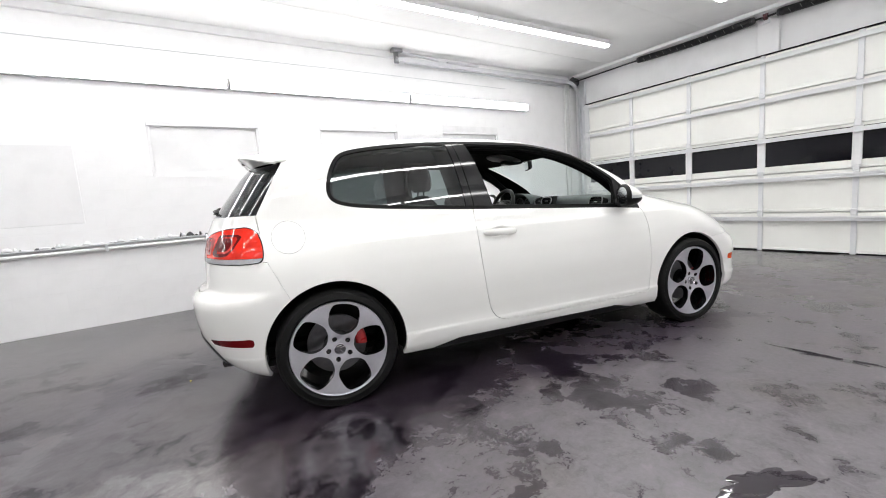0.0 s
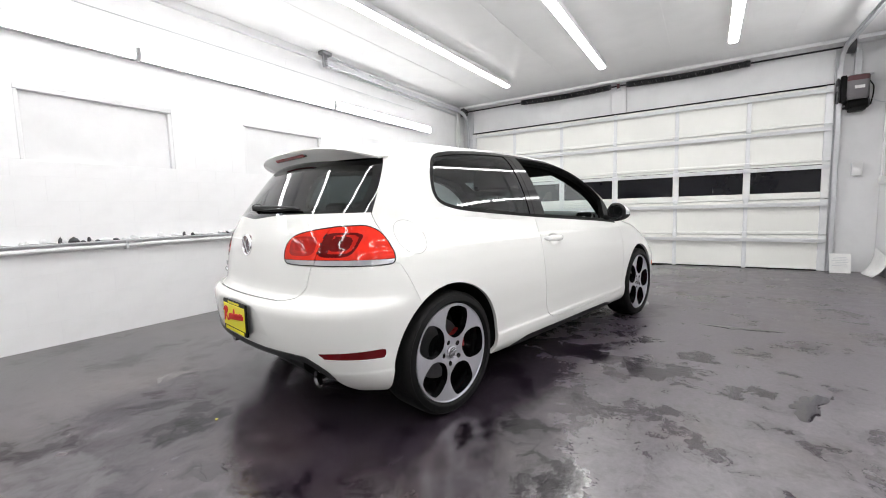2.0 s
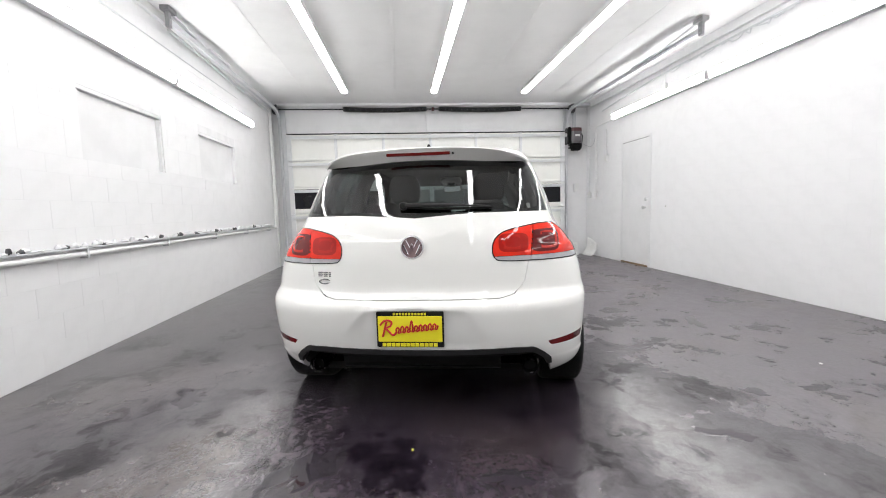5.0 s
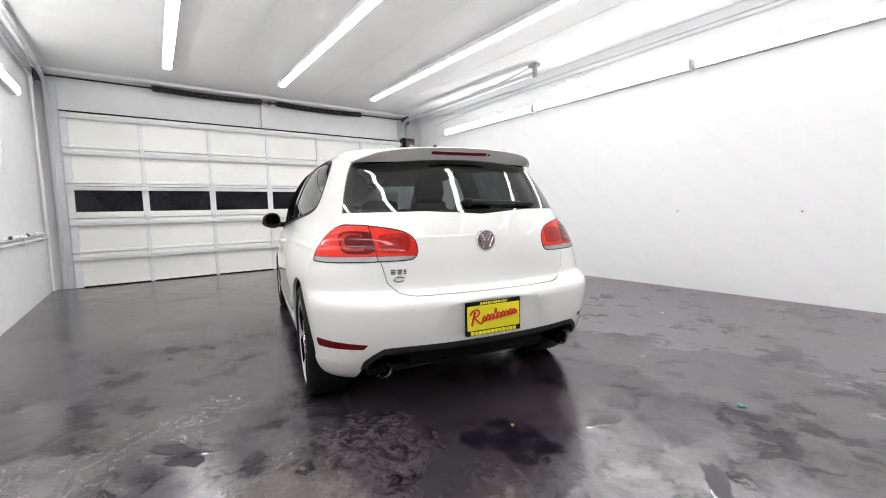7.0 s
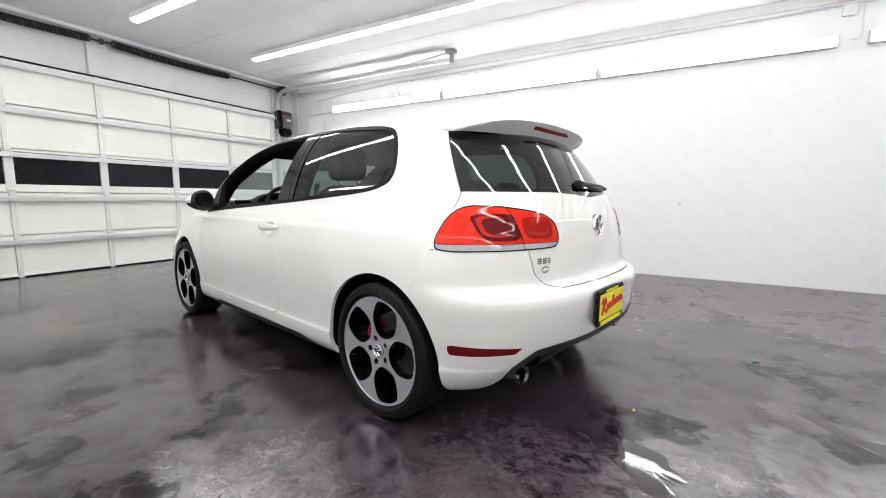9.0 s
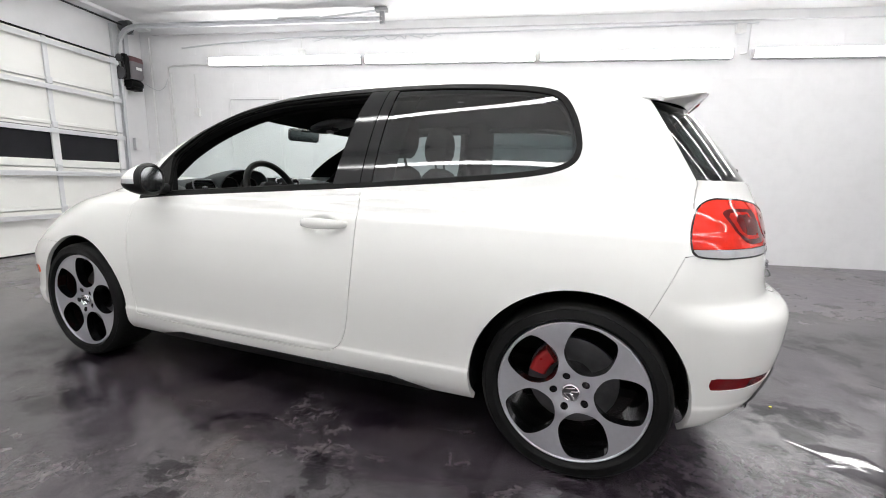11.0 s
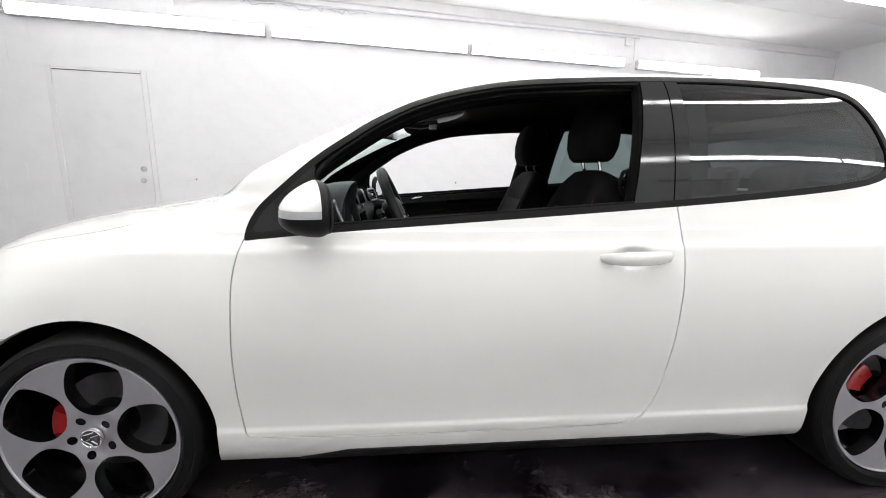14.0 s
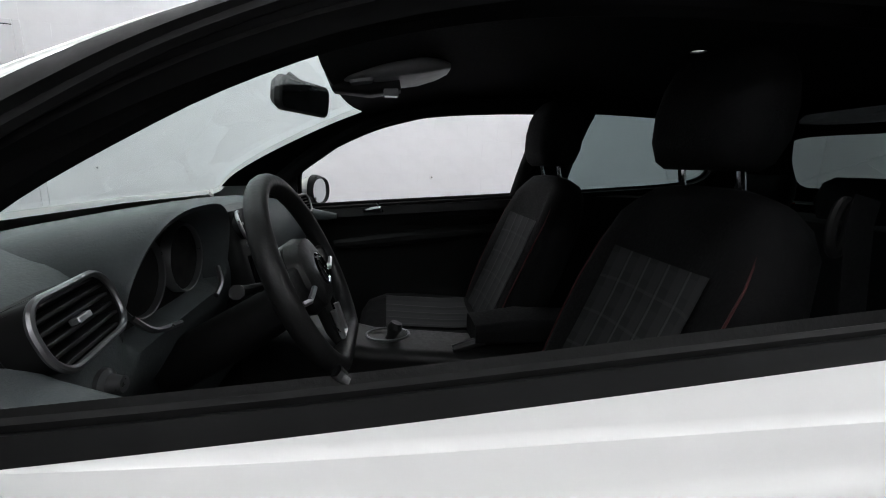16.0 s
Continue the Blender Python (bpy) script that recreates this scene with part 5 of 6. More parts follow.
def make_wheel(place, turn, s, low=-12):
    """A wheel as one part of the car with its own parts; s: 1 on the left, -1 on the right."""
    w = new("wheel")
    w.parent = car
    w["label"] = "five-hole alloy wheel with low black tyre"
    w.matrix_local = Matrix.Translation(place) @ Matrix.Rotation(0 if s > 0 else math.pi, 4, "Z")
    wide = Matrix.Diagonal((1.042, 1, 1.042, 1))
    spin = Matrix.Rotation(radians(turn), 4, "Y") @ wide
    flat = spin.to_3x3().inverted().transposed()
    def sp(vf):
        return moved(vf, spin)
    yo = .098
    part("tyre", revolve([(r, h + 0) for r, h in TYRE_PROFILE], 96), TYRE, w, "black low-profile tyre", True, 30)
    (fv, ff), fn = face_panel
    o = mesh_ob("rim_face", moved((fv, ff), Matrix.Translation((0, yo, 0)) @ spin), ALLOY, w, "machined silver rim face", True, [tuple((flat @ Vector(n)).normalized()) for n in fn])
    part("rim_inner_edge", moved(walls, Matrix.Translation((0, yo, 0)) @ spin), RIMDARK, w, "dark painted inner edges of the rim", True, 60)
    part("rim_lip", moved(revolve([(.2352, -.004), (.2365, .001), (.2385, .0025), (.2405, .002), (.2420, -.003), (.2420, -.012)], 96), Matrix.Translation((0, yo + .002, 0)) @ wide), ALLOY, w, "silver rim lip")
    part("rim_barrel", revolve([(.256, yo - .010), (.250, yo - .012), (.243, yo - .024), (.236, -.0), (.230, -.10), (.248, -.112)], 72), RIMDARK, w, "dark wheel barrel")
    part("brake_disc", lathe([(.02, -.005), (.158, -.005), (.158, -.028), (.02, -.028)], 56, "y"), DISC, w, "steel brake disc")
    part("hub", lathe([(.02, .062), (.058, .060), (.072, .02), (.078, -.05)], 32, "y"), RIMDARK, w)
    cal = []
    for k in range(9):
        a = radians(low + 38 * k / 8)
        cal.append(((.124 * math.cos(a) * s, .004, .124 * math.sin(a)), (math.cos(a) * s, 0, math.sin(a)), (0, 1, 0), .060, .085, .016))
    part("brake_caliper", soft_loft(cal), CALIPER, w, "red brake caliper")
    cap = moved(lathe([(.001, .006), (.024, .005), (.029, .001), (.030, -.01)], 32, "y"), Matrix.Translation((0, yo - .007, 0)))
    c = part("centre_cap", cap, DARK_GREY, w, "dark centre cap with plain chrome bars")
    part("cap_ring", moved(revolve([(.025, .004), (.027, .0075), (.030, .006), (.031, -.002)], 32, "y"), Matrix.Translation((0, yo - .006, 0))), CHROME, c)
    for pts in (((-.015, .019), (-.005, 0), (0, .009), (.005, 0), (.015, .019)), ((-.021, .006), (-.009, -.018), (0, 0), (.009, -.018), (.021, .006))):
        part("cap_bar", sp(tube([(x, yo + .0, z) for x, z in pts], .0026, 5)), CHROME, c)
    for k in range(5):
        a = radians(72 * k + 36)
        b = moved(lathe([(.001, -.006), (.009, -.006), (.0095, -.02)], 6, "y"), Matrix.Translation((.0555 * math.cos(a), yo, .0555 * math.sin(a))))
        part("wheel_bolt", sp(b), RIMDARK, w)
    return w


WY = .754
make_wheel((AX, WY, .3125), -100, 1)
make_wheel((-AX, WY, .3125), -108, 1, 14)
make_wheel((AX, -WY, .3125), -103, -1)
make_wheel((-AX, -WY, .3125), -103, -1, -4)


# ---- car interior ----
cabin = SKIN.cut(lambda V: .30 - V[:, 2]).cut(lambda V: V[:, 0] - np.where(V[:, 2] < 1.035, .80, .98)).cut(lambda V: -(dlo(V) + .030)).cut(lambda V: -np.maximum(ws_f(V) + .02, V[:, 2] - 1.325)).cut(lambda V: -(rglass_f(V) + .03))
head = cabin.cut(lambda V: 1.0 - V[:, 2])
head.both().offset(-.026).object("headliner", HEADLINER, car, "black roof lining and pillar trim", 0)
low = cabin.cut(lambda V: V[:, 2] - 1.0).cut(lambda V: .372 - np.hypot(V[:, 0] + AX, V[:, 2] - .3125))
low.both().offset(-.058).object("side_trim", LEATHER, car, "black inner side trim", 0)
part("cabin_floor", prism([(-1.75, -.56), (-.92, -.56), (-.90, -.78), (.90, -.78), (.92, -.56), (1.1, -.56), (1.1, .56), (.92, .56), (.90, .78), (-.90, .78), (-.92, .56), (-1.75, .56)], .30, .33, "z"), CARPET, car, "black carpet", False)
part("firewall", prism([(-.66, .30), (.66, .30), (.66, .955), (-.66, .955)], .945, .965, "x"), CARPET, car, "", False)
part("parcel_shelf", prism([(-1.62, -.56), (-1.18, -.60), (-1.18, .60), (-1.62, .56)], .93, .945, "z"), CARPET, car, "black parcel shelf", False)

# door tops and inner handles
for s in (1, -1):
    xs = [.66 - 1.10 * k / 14 for k in range(15)]
    belt = lambda x: .9505 - .068 * x
    pts = [(x, s * (skin_y(x, belt(x)) - .046), belt(x) - .010) for x in xs]
    part("door_top", tube(pts, 1.0, section=[(.008, -.022), (.012, 0), (.007, .022), (-.03, .026), (-.03, -.026)]), LEATHER, car, "black padded door top", True)
    rail = [(x, s * (skin_y(x, .80) - .075), .80 - .10 * x) for x in (.5, .3, .1, -.1, -.3)]
    part("armrest", tube(rail, [.02, .032, .035, .035, .024], 10), LEATHER, car, "black door armrest")
    hx = .315
    hy = s * (skin_y(hx, .91) - .066)
    hd = part("inner_handle", tube([(hx + .06, hy, .908), (hx + .02, hy - s * .018, .914), (hx - .03, hy - s * .020, .924)], [.006, .011, .007], 8), CHROME, car, "chrome inner door handle")
    part("handle_stem", tube([(hx - .01, hy, .945), (hx - .035, hy - s * .02, .905)], .006, 6), CHROME, hd)
    part("trim_strip", tube([(x, s * (skin_y(x, .9) - .062), .898 - .03 * x) for x in (.12, -.05, -.3)], 1.0, section=[(.012, -.004), (.012, .004), (-.012, .004), (-.012, -.004)]), GLOSSBLACK, car, "gloss black trim strip")
    part("mirror_corner", prism([(.80, .92), (.642, .930), (.642, 1.085)], s * (skin_y(.6, 1.0) - .05), s * (skin_y(.6, 1.0) - .03)), PLASTIC, car, "black corner panel", False)

DARKSATIN = plain("dark_satin_metal", (0.22, 0.22, 0.225), 0.32, 0.9, 0.08, 50.0)
# dashboard
rows = []
for k in range(71):
    y = -.70 + 1.40 * k / 70
    a = abs(y) / .70
    sag = -.045 * a ** 4
    back = -.025 * a ** 3
    prof = smooth_curve([(1.02 - .10 * a * a, .972 + sag * .5), (.92 - .06 * a * a, .990 + sag * .7), (.80, 1.002 + sag), (.705 + back * .3, .996 + sag), (.655 + back * .6, .972 + sag), (.635 + back, .93 + sag * .6), (.62 + back, .87), (.63 + back, .80), (.68 + back, .72), (.74, .60), (.80, .45), (.85, .34)], 3)
    well = max(0, 1 - (abs(y - .36) / .172) ** 8)
    rows.append([(max(x, x + (.68 - x) * well) if z > .862 and x < .68 else x, y, z) for x, z in prof])
dash = part("dashboard", grid_loft(rows), DASH, car, "dark grey soft dashboard", True, 60)
# instrument hood
def arch_row(x, dx, w, zt, k=1.0):
    """One arch over the dials; its feet stand dx further forward than its crown."""
    return [(x + dx * (1 - math.sin(t)), .36 + k * w * math.copysign(abs(math.cos(t)) ** .7, math.cos(t)), .872 + k * (zt - .872) * math.sin(t) ** .75) for t in np.linspace(math.pi - .001, .001, 29)]


arches = [arch_row(.648, .0, .182, 1.041, .86), arch_row(.60, .03, .182, 1.041, .93), arch_row(.575, .04, .182, 1.041, .965), arch_row(.570, .04, .184, 1.044), arch_row(.582, .04, .189, 1.047), arch_row(.64, .03, .193, 1.043), arch_row(.72, .02, .188, 1.028), arch_row(.84, .0, .16, .996)]
part("instrument_hood", grid_loft(arches), DASH, dash, "arched hood over the dials", True, 50)
part("dial_panel", prism([(.36 + .15 * math.cos(t), .862 + .155 * max(0, math.sin(t))) for t in np.linspace(0, math.pi, 24)], .656, .664, "x"), RUBBER, dash, "black dial panel", False)
for y in (.288, .432):
    ring = part("dial_ring", moved(revolve([(.0600, .004), (.0615, -.010), (.0635, -.0115), (.0650, -.008), (.066, .006)], 48, "x"), Matrix.Translation((.646, y, .938))), DARKSATIN, dash, "satin dial surround")
    part("dial_face", moved(lathe([(.001, -.001), (.061, -.001), (.061, .004)], 36, "x"), Matrix.Translation((.646, y, .938))), RUBBER, ring)
for s in (1, -1):
    part("dial_trim", tube(smooth_curve([(.614, .36 + s * .150, .90), (.600, .36 + s * .125, .872), (.590, .36 + s * .07, .862)], 5), .005, 6), DARKSATIN, dash, "satin trim beside the dials")


def vent(y, z, x, w, h, tilt, slats, label, edge=None):
    v = new("air_vent")
    v.parent = car
    v["label"] = label
    v.matrix_local = pose(x, y, z, 0, 0, tilt)
    v.matrix_local = Matrix.Translation((x, y, z)) @ Matrix.Rotation(radians(tilt), 4, "Z") @ Matrix.Rotation(radians(18), 4, "Y")
    o = rounded(w, h, min(.032, h * .42), 7)
    part("vent_frame", tube([(-.004, a, b) for a, b in o], .0042, 8, True), edge or DARKSATIN, v, "satin metal vent surround")
    part("vent_box", prism([(a * .98, b * .98) for a, b in o], .03, .045, "x"), RUBBER, v, "", False)
    part("vent_wall", grid_loft([[(-.004, a, b) for a, b in o], [(.04, a * .95, b * .95) for a, b in o]], close_u=True), RUBBER, v)
    for k in range(slats):
        zz = -h / 2 + h * (k + .5) / slats
        ww = w / 2 - .006 - (.012 if k in (0, slats - 1) else 0)
        part("vent_slat", cbox((.0, -ww, zz - .0022), (.022, ww, zz + .0022), .001), PLASTIC, v, "", False)
    part("vent_tab", cbox((-.006, -.014, -.0035), (.004, .014, .0035), .001), SATIN, v, "satin adjuster tab", False)


vent(.632, .948, .594, .158, .076, 10, 6, "side air vent with satin surround")
vent(-.636, .949, .604, .166, .074, -10, 6, "side air vent with satin surround")
vent(.062, .968, .611, .105, .062, 14, 4, "centre air vent with satin surround", SATIN)
vent(-.062, .968, .593, .105, .062, 14, 4, "centre air vent with satin surround", SATIN)
stack = part("dash_console", soft_loft([((.645, 0, 1.004), (1, 0, 0), (0, 1, 0), .06, .24, .02), ((.628, 0, .93), (1, 0, 0), (0, 1, 0), .06, .255, .02), ((.605, 0, .80), (1, 0, 0), (0, 1, 0), .07, .25, .02), ((.59, 0, .64), (1, 0, 0), (0, 1, 0), .10, .23, .02)]), PLASTIC, car, "black centre panel of the dashboard")
part("radio", soft_loft([((.594, 0, .895), (0, 1, 0), (1, 0, -.15), .19, .02, .006), ((.574, 0, .79), (0, 1, 0), (1, 0, -.15), .19, .02, .006)]), GLOSSBLACK, stack, "gloss black radio")
for y in (-.075, .075):
    part("knob", moved(lathe([(.001, -.022), (.013, -.02), (.015, 0)], 18, "x"), Matrix.Translation((.574, y, .80))), SATIN, stack, "satin rotary knob")
for k in range(6):
    part("button", cbox((.588, -.075 + k * .026, .914), (.606, -.055 + k * .026, .926), .002), SATIN if k in (0, 5) else PLASTIC, stack, "", False)
part("light_switch", moved(lathe([(.001, -.020), (.010, -.019), (.013, -.004), (.020, .0), (.021, .01)], 22, "x"), Matrix.Translation((.598, .60, .850))), DARKSATIN, car, "satin rotary light switch")

# steering wheel
sw = new("steering_wheel")
sw.parent = car
sw["label"] = "black leather steering wheel with satin trim"
nrm = Vector((-.917, 0, .398))
upv = Vector((.398, 0, .917))
M = Matrix(((upv.x, 0, nrm.x, .398), (upv.y, 1, nrm.y, .36), (upv.z, 0, nrm.z, .923), (0, 0, 0, 1)))
sw.matrix_local = M
R_ = .174
ringp = []
for k in range(64):
    a = 2 * math.pi * k / 64
    u, v = R_ * math.cos(a), R_ * math.sin(a)
    ringp.append((max(u, -.150), v, 0))
part("wheel_rim", tube(ringp, .0165, 12, True, [(math.cos(2 * math.pi * q / 12) * 1.12, math.sin(2 * math.pi * q / 12)) for q in range(12)]), LEATHER, sw, "leather rim")
part("airbag_pad", soft_loft([((.0, 0, -.05), (0, 1, 0), (1, 0, 0), .12, .12, .05), ((.0, 0, -.01), (0, 1, 0), (1, 0, 0), .155, .135, .05), ((.0, 0, .012), (0, 1, 0), (1, 0, 0), .14, .12, .05), ((.0, 0, .02), (0, 1, 0), (1, 0, 0), .10, .085, .04)]), LEATHER, sw, "airbag cover")
for pts in (((0, .06, -.005), (.0, .12, -.008), (.0, .172, -.002)), ((0, -.06, -.005), (.0, -.12, -.008), (.0, -.172, -.002)), ((-.05, 0, -.005), (-.11, 0, -.01), (-.150, 0, -.003))):
    part("spoke", soft_loft([(p, (1, 0, 0) if abs(pts[2][1]) > .1 else (0, 1, 0), (0, 0, 1), w, .018, .008) for p, w in zip(pts, (.07, .05, .045))]), PLASTIC, sw, "spoke")
for s in (1, -1):
    part("spoke_trim", tube([(-.012, s * .075, .016), (-.022, s * .11, .010), (-.012, s * .155, .010)], .005, 6), SATIN, sw, "satin spoke trim")
part("spoke_trim", tube([(-.075, -.022, .012), (-.13, -.018, .006), (-.13, .018, .006), (-.075, .022, .012)], .0055, 6), SATIN, sw, "satin spoke trim")
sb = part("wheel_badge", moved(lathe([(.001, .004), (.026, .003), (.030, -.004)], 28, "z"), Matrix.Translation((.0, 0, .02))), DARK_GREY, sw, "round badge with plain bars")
part("badge_ring", moved(revolve([(.026, 0), (.028, .006), (.032, .003), (.032, -.006)], 28, "z"), Matrix.Translation((0, 0, .02))), CHROME, sb)
for pts in (((.018, -.014), (0, -.005), (.009, 0), (0, .005), (.018, .014)), ((.006, -.02), (-.017, -.009), (0, 0), (-.017, .009), (.006, .02))):
    part("badge_bar", tube([(u, v, .026) for u, v in pts], .0025, 5), CHROME, sb)
part("steering_column", soft_loft([((-.03, 0, -.04), (0, 1, 0), (1, 0, 0), .085, .08, .035), ((-.05, 0, -.18), (0, 1, 0), (1, 0, 0), .10, .09, .04), ((-.06, 0, -.30), (0, 1, 0), (1, 0, 0), .10, .09, .04)]), PLASTIC, sw, "black column shroud")
for s in (1, -1):
    part("stalk", tube([(.02, s * .05, -.07), (.035, s * .12, -.065), (.045, s * .17, -.055)], [.008, .008, .011], 8), PLASTIC, sw, "column stalk")


# seats
def plaid():
    m, nt, b = material("tartan_cloth")
    tc = nt.nodes.new("ShaderNodeTexCoord")
    sep = nt.nodes.new("ShaderNodeSeparateXYZ")
    nt.links.new(tc.outputs["Object"], sep.inputs[0])
    def stripes(axis, scale, phase, cut):
        mul = nt.nodes.new("ShaderNodeMath")
        mul.operation = "MULTIPLY_ADD"
        mul.inputs[1].default_value, mul.inputs[2].default_value = scale, phase
        nt.links.new(sep.outputs[axis], mul.inputs[0])
        fr = nt.nodes.new("ShaderNodeMath")
        fr.operation = "FRACT"
        nt.links.new(mul.outputs[0], fr.inputs[0])
        gt = nt.nodes.new("ShaderNodeMath")
        gt.operation = "LESS_THAN"
        gt.inputs[1].default_value = cut
        nt.links.new(fr.outputs[0], gt.inputs[0])
        return gt.outputs[0]
    def soft(f, k):
        mu = nt.nodes.new("ShaderNodeMath")
        mu.operation = "MULTIPLY"
        mu.inputs[1].default_value = k
        nt.links.new(f, mu.inputs[0])
        return mu.outputs[0]
    col = mixc(nt, soft(stripes(1, 16.0, .1, .42), .6), (0.006, 0.006, 0.0065), (0.020, 0.020, 0.021))
    col = mixc(nt, soft(stripes(2, 12.0, .3, .42), .35), col, (0.018, 0.018, 0.019))
    col = mixc(nt, soft(stripes(1, 16.0, .62, .10), .6), col, (0.055, 0.055, 0.056))
    col = mixc(nt, soft(stripes(2, 12.0, .62, .08), .2), col, (0.06, 0.06, 0.06))
    nt.links.new(col, b.inputs["Base Color"])
    b.inputs["Roughness"].default_value = 0.9
    return m


PLAID = plaid()
RED_STITCH = plain("red_stitching", (0.05, 0.006, 0.007), 0.8)


def bolster_row(c, up, fw, w, t, hollow, n=28):
    """One level of a seat: a wide rounded pad whose front is hollow in the middle and raised at the sides."""
    c, up, fw = Vector(c), Vector(up), Vector(fw)
    sd = Vector((0, 1, 0))
    out = []
    for k in range(n):
        a = 2 * math.pi * k / n
        cu, sv = math.cos(a), math.sin(a)
        u = math.copysign(abs(cu) ** .6, cu) * w / 2
        v = math.copysign(abs(sv) ** .6, sv) * t / 2
        if v > 0:
            v -= hollow * max(0, 1 - (abs(u) / (w * .36)) ** 4)
        out.append(tuple(c + sd * u + fw * v))
    return out


def seat(y):
    st = new("front_seat")
    st.parent = car
    st["label"] = "black cloth sports seat with tartan centre"
    st.location = (-.005 if y > 0 else .045, y - (.015 if y > 0 else 0), 0)
    back = []
    spine = [(-.145, .44, .46, .15, .02), (-.175, .52, .49, .17, .035), (-.215, .62, .51, .18, .045), (-.255, .72, .52, .18, .05), (-.295, .82, .52, .175, .05), (-.335, .92, .51, .16, .04), (-.365, 1.0, .47, .14, .025), (-.385, 1.04, .40, .12, .01), (-.395, 1.068, .31, .10, .0), (-.40, 1.08, .20, .06, 0)]
    for x, z, w, t, hol in spine:
        back.append(bolster_row((x, 0, z), (0, 0, 1), Vector((.93, 0, .37)), w, t, hol))
    part("backrest", capped_loft(back), FABRIC, st, "black cloth backrest", True, 60)
    cush = []
    for x, z, w, t, hol in ((-.20, .47, .40, .10, 0), (-.12, .50, .48, .16, .03), (0, .505, .51, .17, .04), (.12, .515, .52, .17, .04), (.22, .525, .50, .15, .03), (.29, .52, .46, .11, .01), (.32, .505, .38, .05, 0)):
        c = Vector((x, 0, z))
        cush.append(bolster_row(c, (1, 0, 0), Vector((0, 0, 1)), w, t, hol))
    part("seat_cushion", capped_loft(cush), FABRIC, st, "black cloth seat cushion", True, 60)
    ins = []
    for x, z, w, t, hol in spine[1:7]:
        if .5 < z < .93:
            f = Vector((.93, 0, .37))
            ins.append([tuple(Vector((x, u, z)) + f * (t / 2 - hol * max(0, 1 - (abs(u) / (w * .36)) ** 4) + .003)) for u in np.linspace(-.15, .15, 9)])
    part("back_insert", grid_loft(ins), PLAID, st, "grey tartan centre panel", True, 80)
    ins = []
    for x, z, w, t, hol in ((-.10, .50, .48, .16, .03), (0, .505, .51, .17, .04), (.12, .515, .52, .17, .04), (.22, .525, .50, .15, .03)):
        ins.append([(x, u, z + t / 2 - hol * max(0, 1 - (abs(u) / (w * .36)) ** 4) + .003) for u in np.linspace(-.16, .16, 9)])
    part("seat_insert", grid_loft(ins), PLAID, st, "grey tartan centre panel", True, 80)
    hr = []
    for dz, w, t in ((0, .20, .08), (.012, .24, .115), (.045, .266, .145), (.09, .268, .150), (.13, .25, .135), (.16, .22, .105), (.178, .165, .065), (.184, .09, .03)):
        hr.append([tuple(Vector((-.368 - .08 * dz + b, a, 1.122 + 1.24 * dz))) for b, a in [(q[1], q[0]) for q in rounded(w, t, t * .45, 5)]])
    part("headrest", capped_loft(hr), FABRIC, st, "black cloth headrest", True, 60)
    for s in (1, -1):
        part("headrest_post", tube([(-.385, s * .078, 1.06), (-.365, s * .078, 1.15)], .0075, 8), CHROME, st, "chrome headrest post")
        part("piping", tube([(x + .93 * (t / 2 - .02), s * (w / 2 - .035), z + .37 * (t / 2 - .02)) for x, z, w, t, hol in spine[1:8]], .0025, 5), RED_STITCH, st, "red stitching")
    part("seat_base", cbox((-.18, -.2, .325), (.26, .2, .42), .02), PLASTIC, st, "black seat base", False)
    if y > 0:
        part("seat_tag", cbox((-.29 + .045, .245, .80), (-.285 + .045, .262, .845), .001), WHITE_PL, st, "small grey fabric tag", False)
    return st


seat(.36)
seat(-.36)
bench = part("rear_seat", soft_loft([((-1.02, 0, .46), (1, 0, 0), (0, 1, 0), .14, 1.05, .05), ((-1.06, 0, .6), (1, 0, 0), (0, 1, 0), .17, 1.12, .06), ((-1.12, 0, .8), (1, 0, 0), (0, 1, 0), .16, 1.10, .06), ((-1.17, 0, .93), (1, 0, 0), (0, 1, 0), .12, 1.02, .05), ((-1.18, 0, .96), (1, 0, 0), (0, 1, 0), .06, .95, .03)]), FABRIC, car, "black cloth rear bench")
part("bench_cushion", soft_loft([((-1.0, 0, .42), (0, 1, 0), (0, 0, 1), 1.0, .16, .05), ((-.75, 0, .44), (0, 1, 0), (0, 0, 1), 1.06, .17, .05), ((-.58, 0, .43), (0, 1, 0), (0, 0, 1), 1.0, .13, .05)]), FABRIC, bench)
for y in (.34, -.34, 0):
    part("rear_headrest", soft_loft([((-1.19, y, .975), (1, 0, 0), (0, 1, 0), .07, .20, .03), ((-1.19, y, 1.03), (1, 0, 0), (0, 1, 0), .09, .24, .04), ((-1.20, y, 1.09), (1, 0, 0), (0, 1, 0), .08, .22, .035), ((-1.20, y, 1.11), (1, 0, 0), (0, 1, 0), .04, .16, .018)]), FABRIC, bench)

# centre console
con = part("centre_console", soft_loft([((.62, 0, .58), (0, 1, 0), (0, 0, 1), .21, .30, .03), ((.30, 0, .50), (0, 1, 0), (0, 0, 1), .19, .28, .03), ((.0, 0, .48), (0, 1, 0), (0, 0, 1), .18, .26, .03), ((-.35, 0, .47), (0, 1, 0), (0, 0, 1), .18, .24, .03)]), PLASTIC, car, "black centre console")
part("gear_lever", tube([(.27, 0, .58), (.25, 0, .64), (.24, 0, .665), (.235, 0, .68)], [.03, .014, .022, .016], 12), LEATHER, con, "black gear lever")
part("gear_surround", tube([(.26 + .06 * math.cos(a), .045 * math.sin(a), .646) for a in np.linspace(0, 2 * math.pi, 25)[:-1]], .004, 6, True), DARKSATIN, con, "satin gear surround")
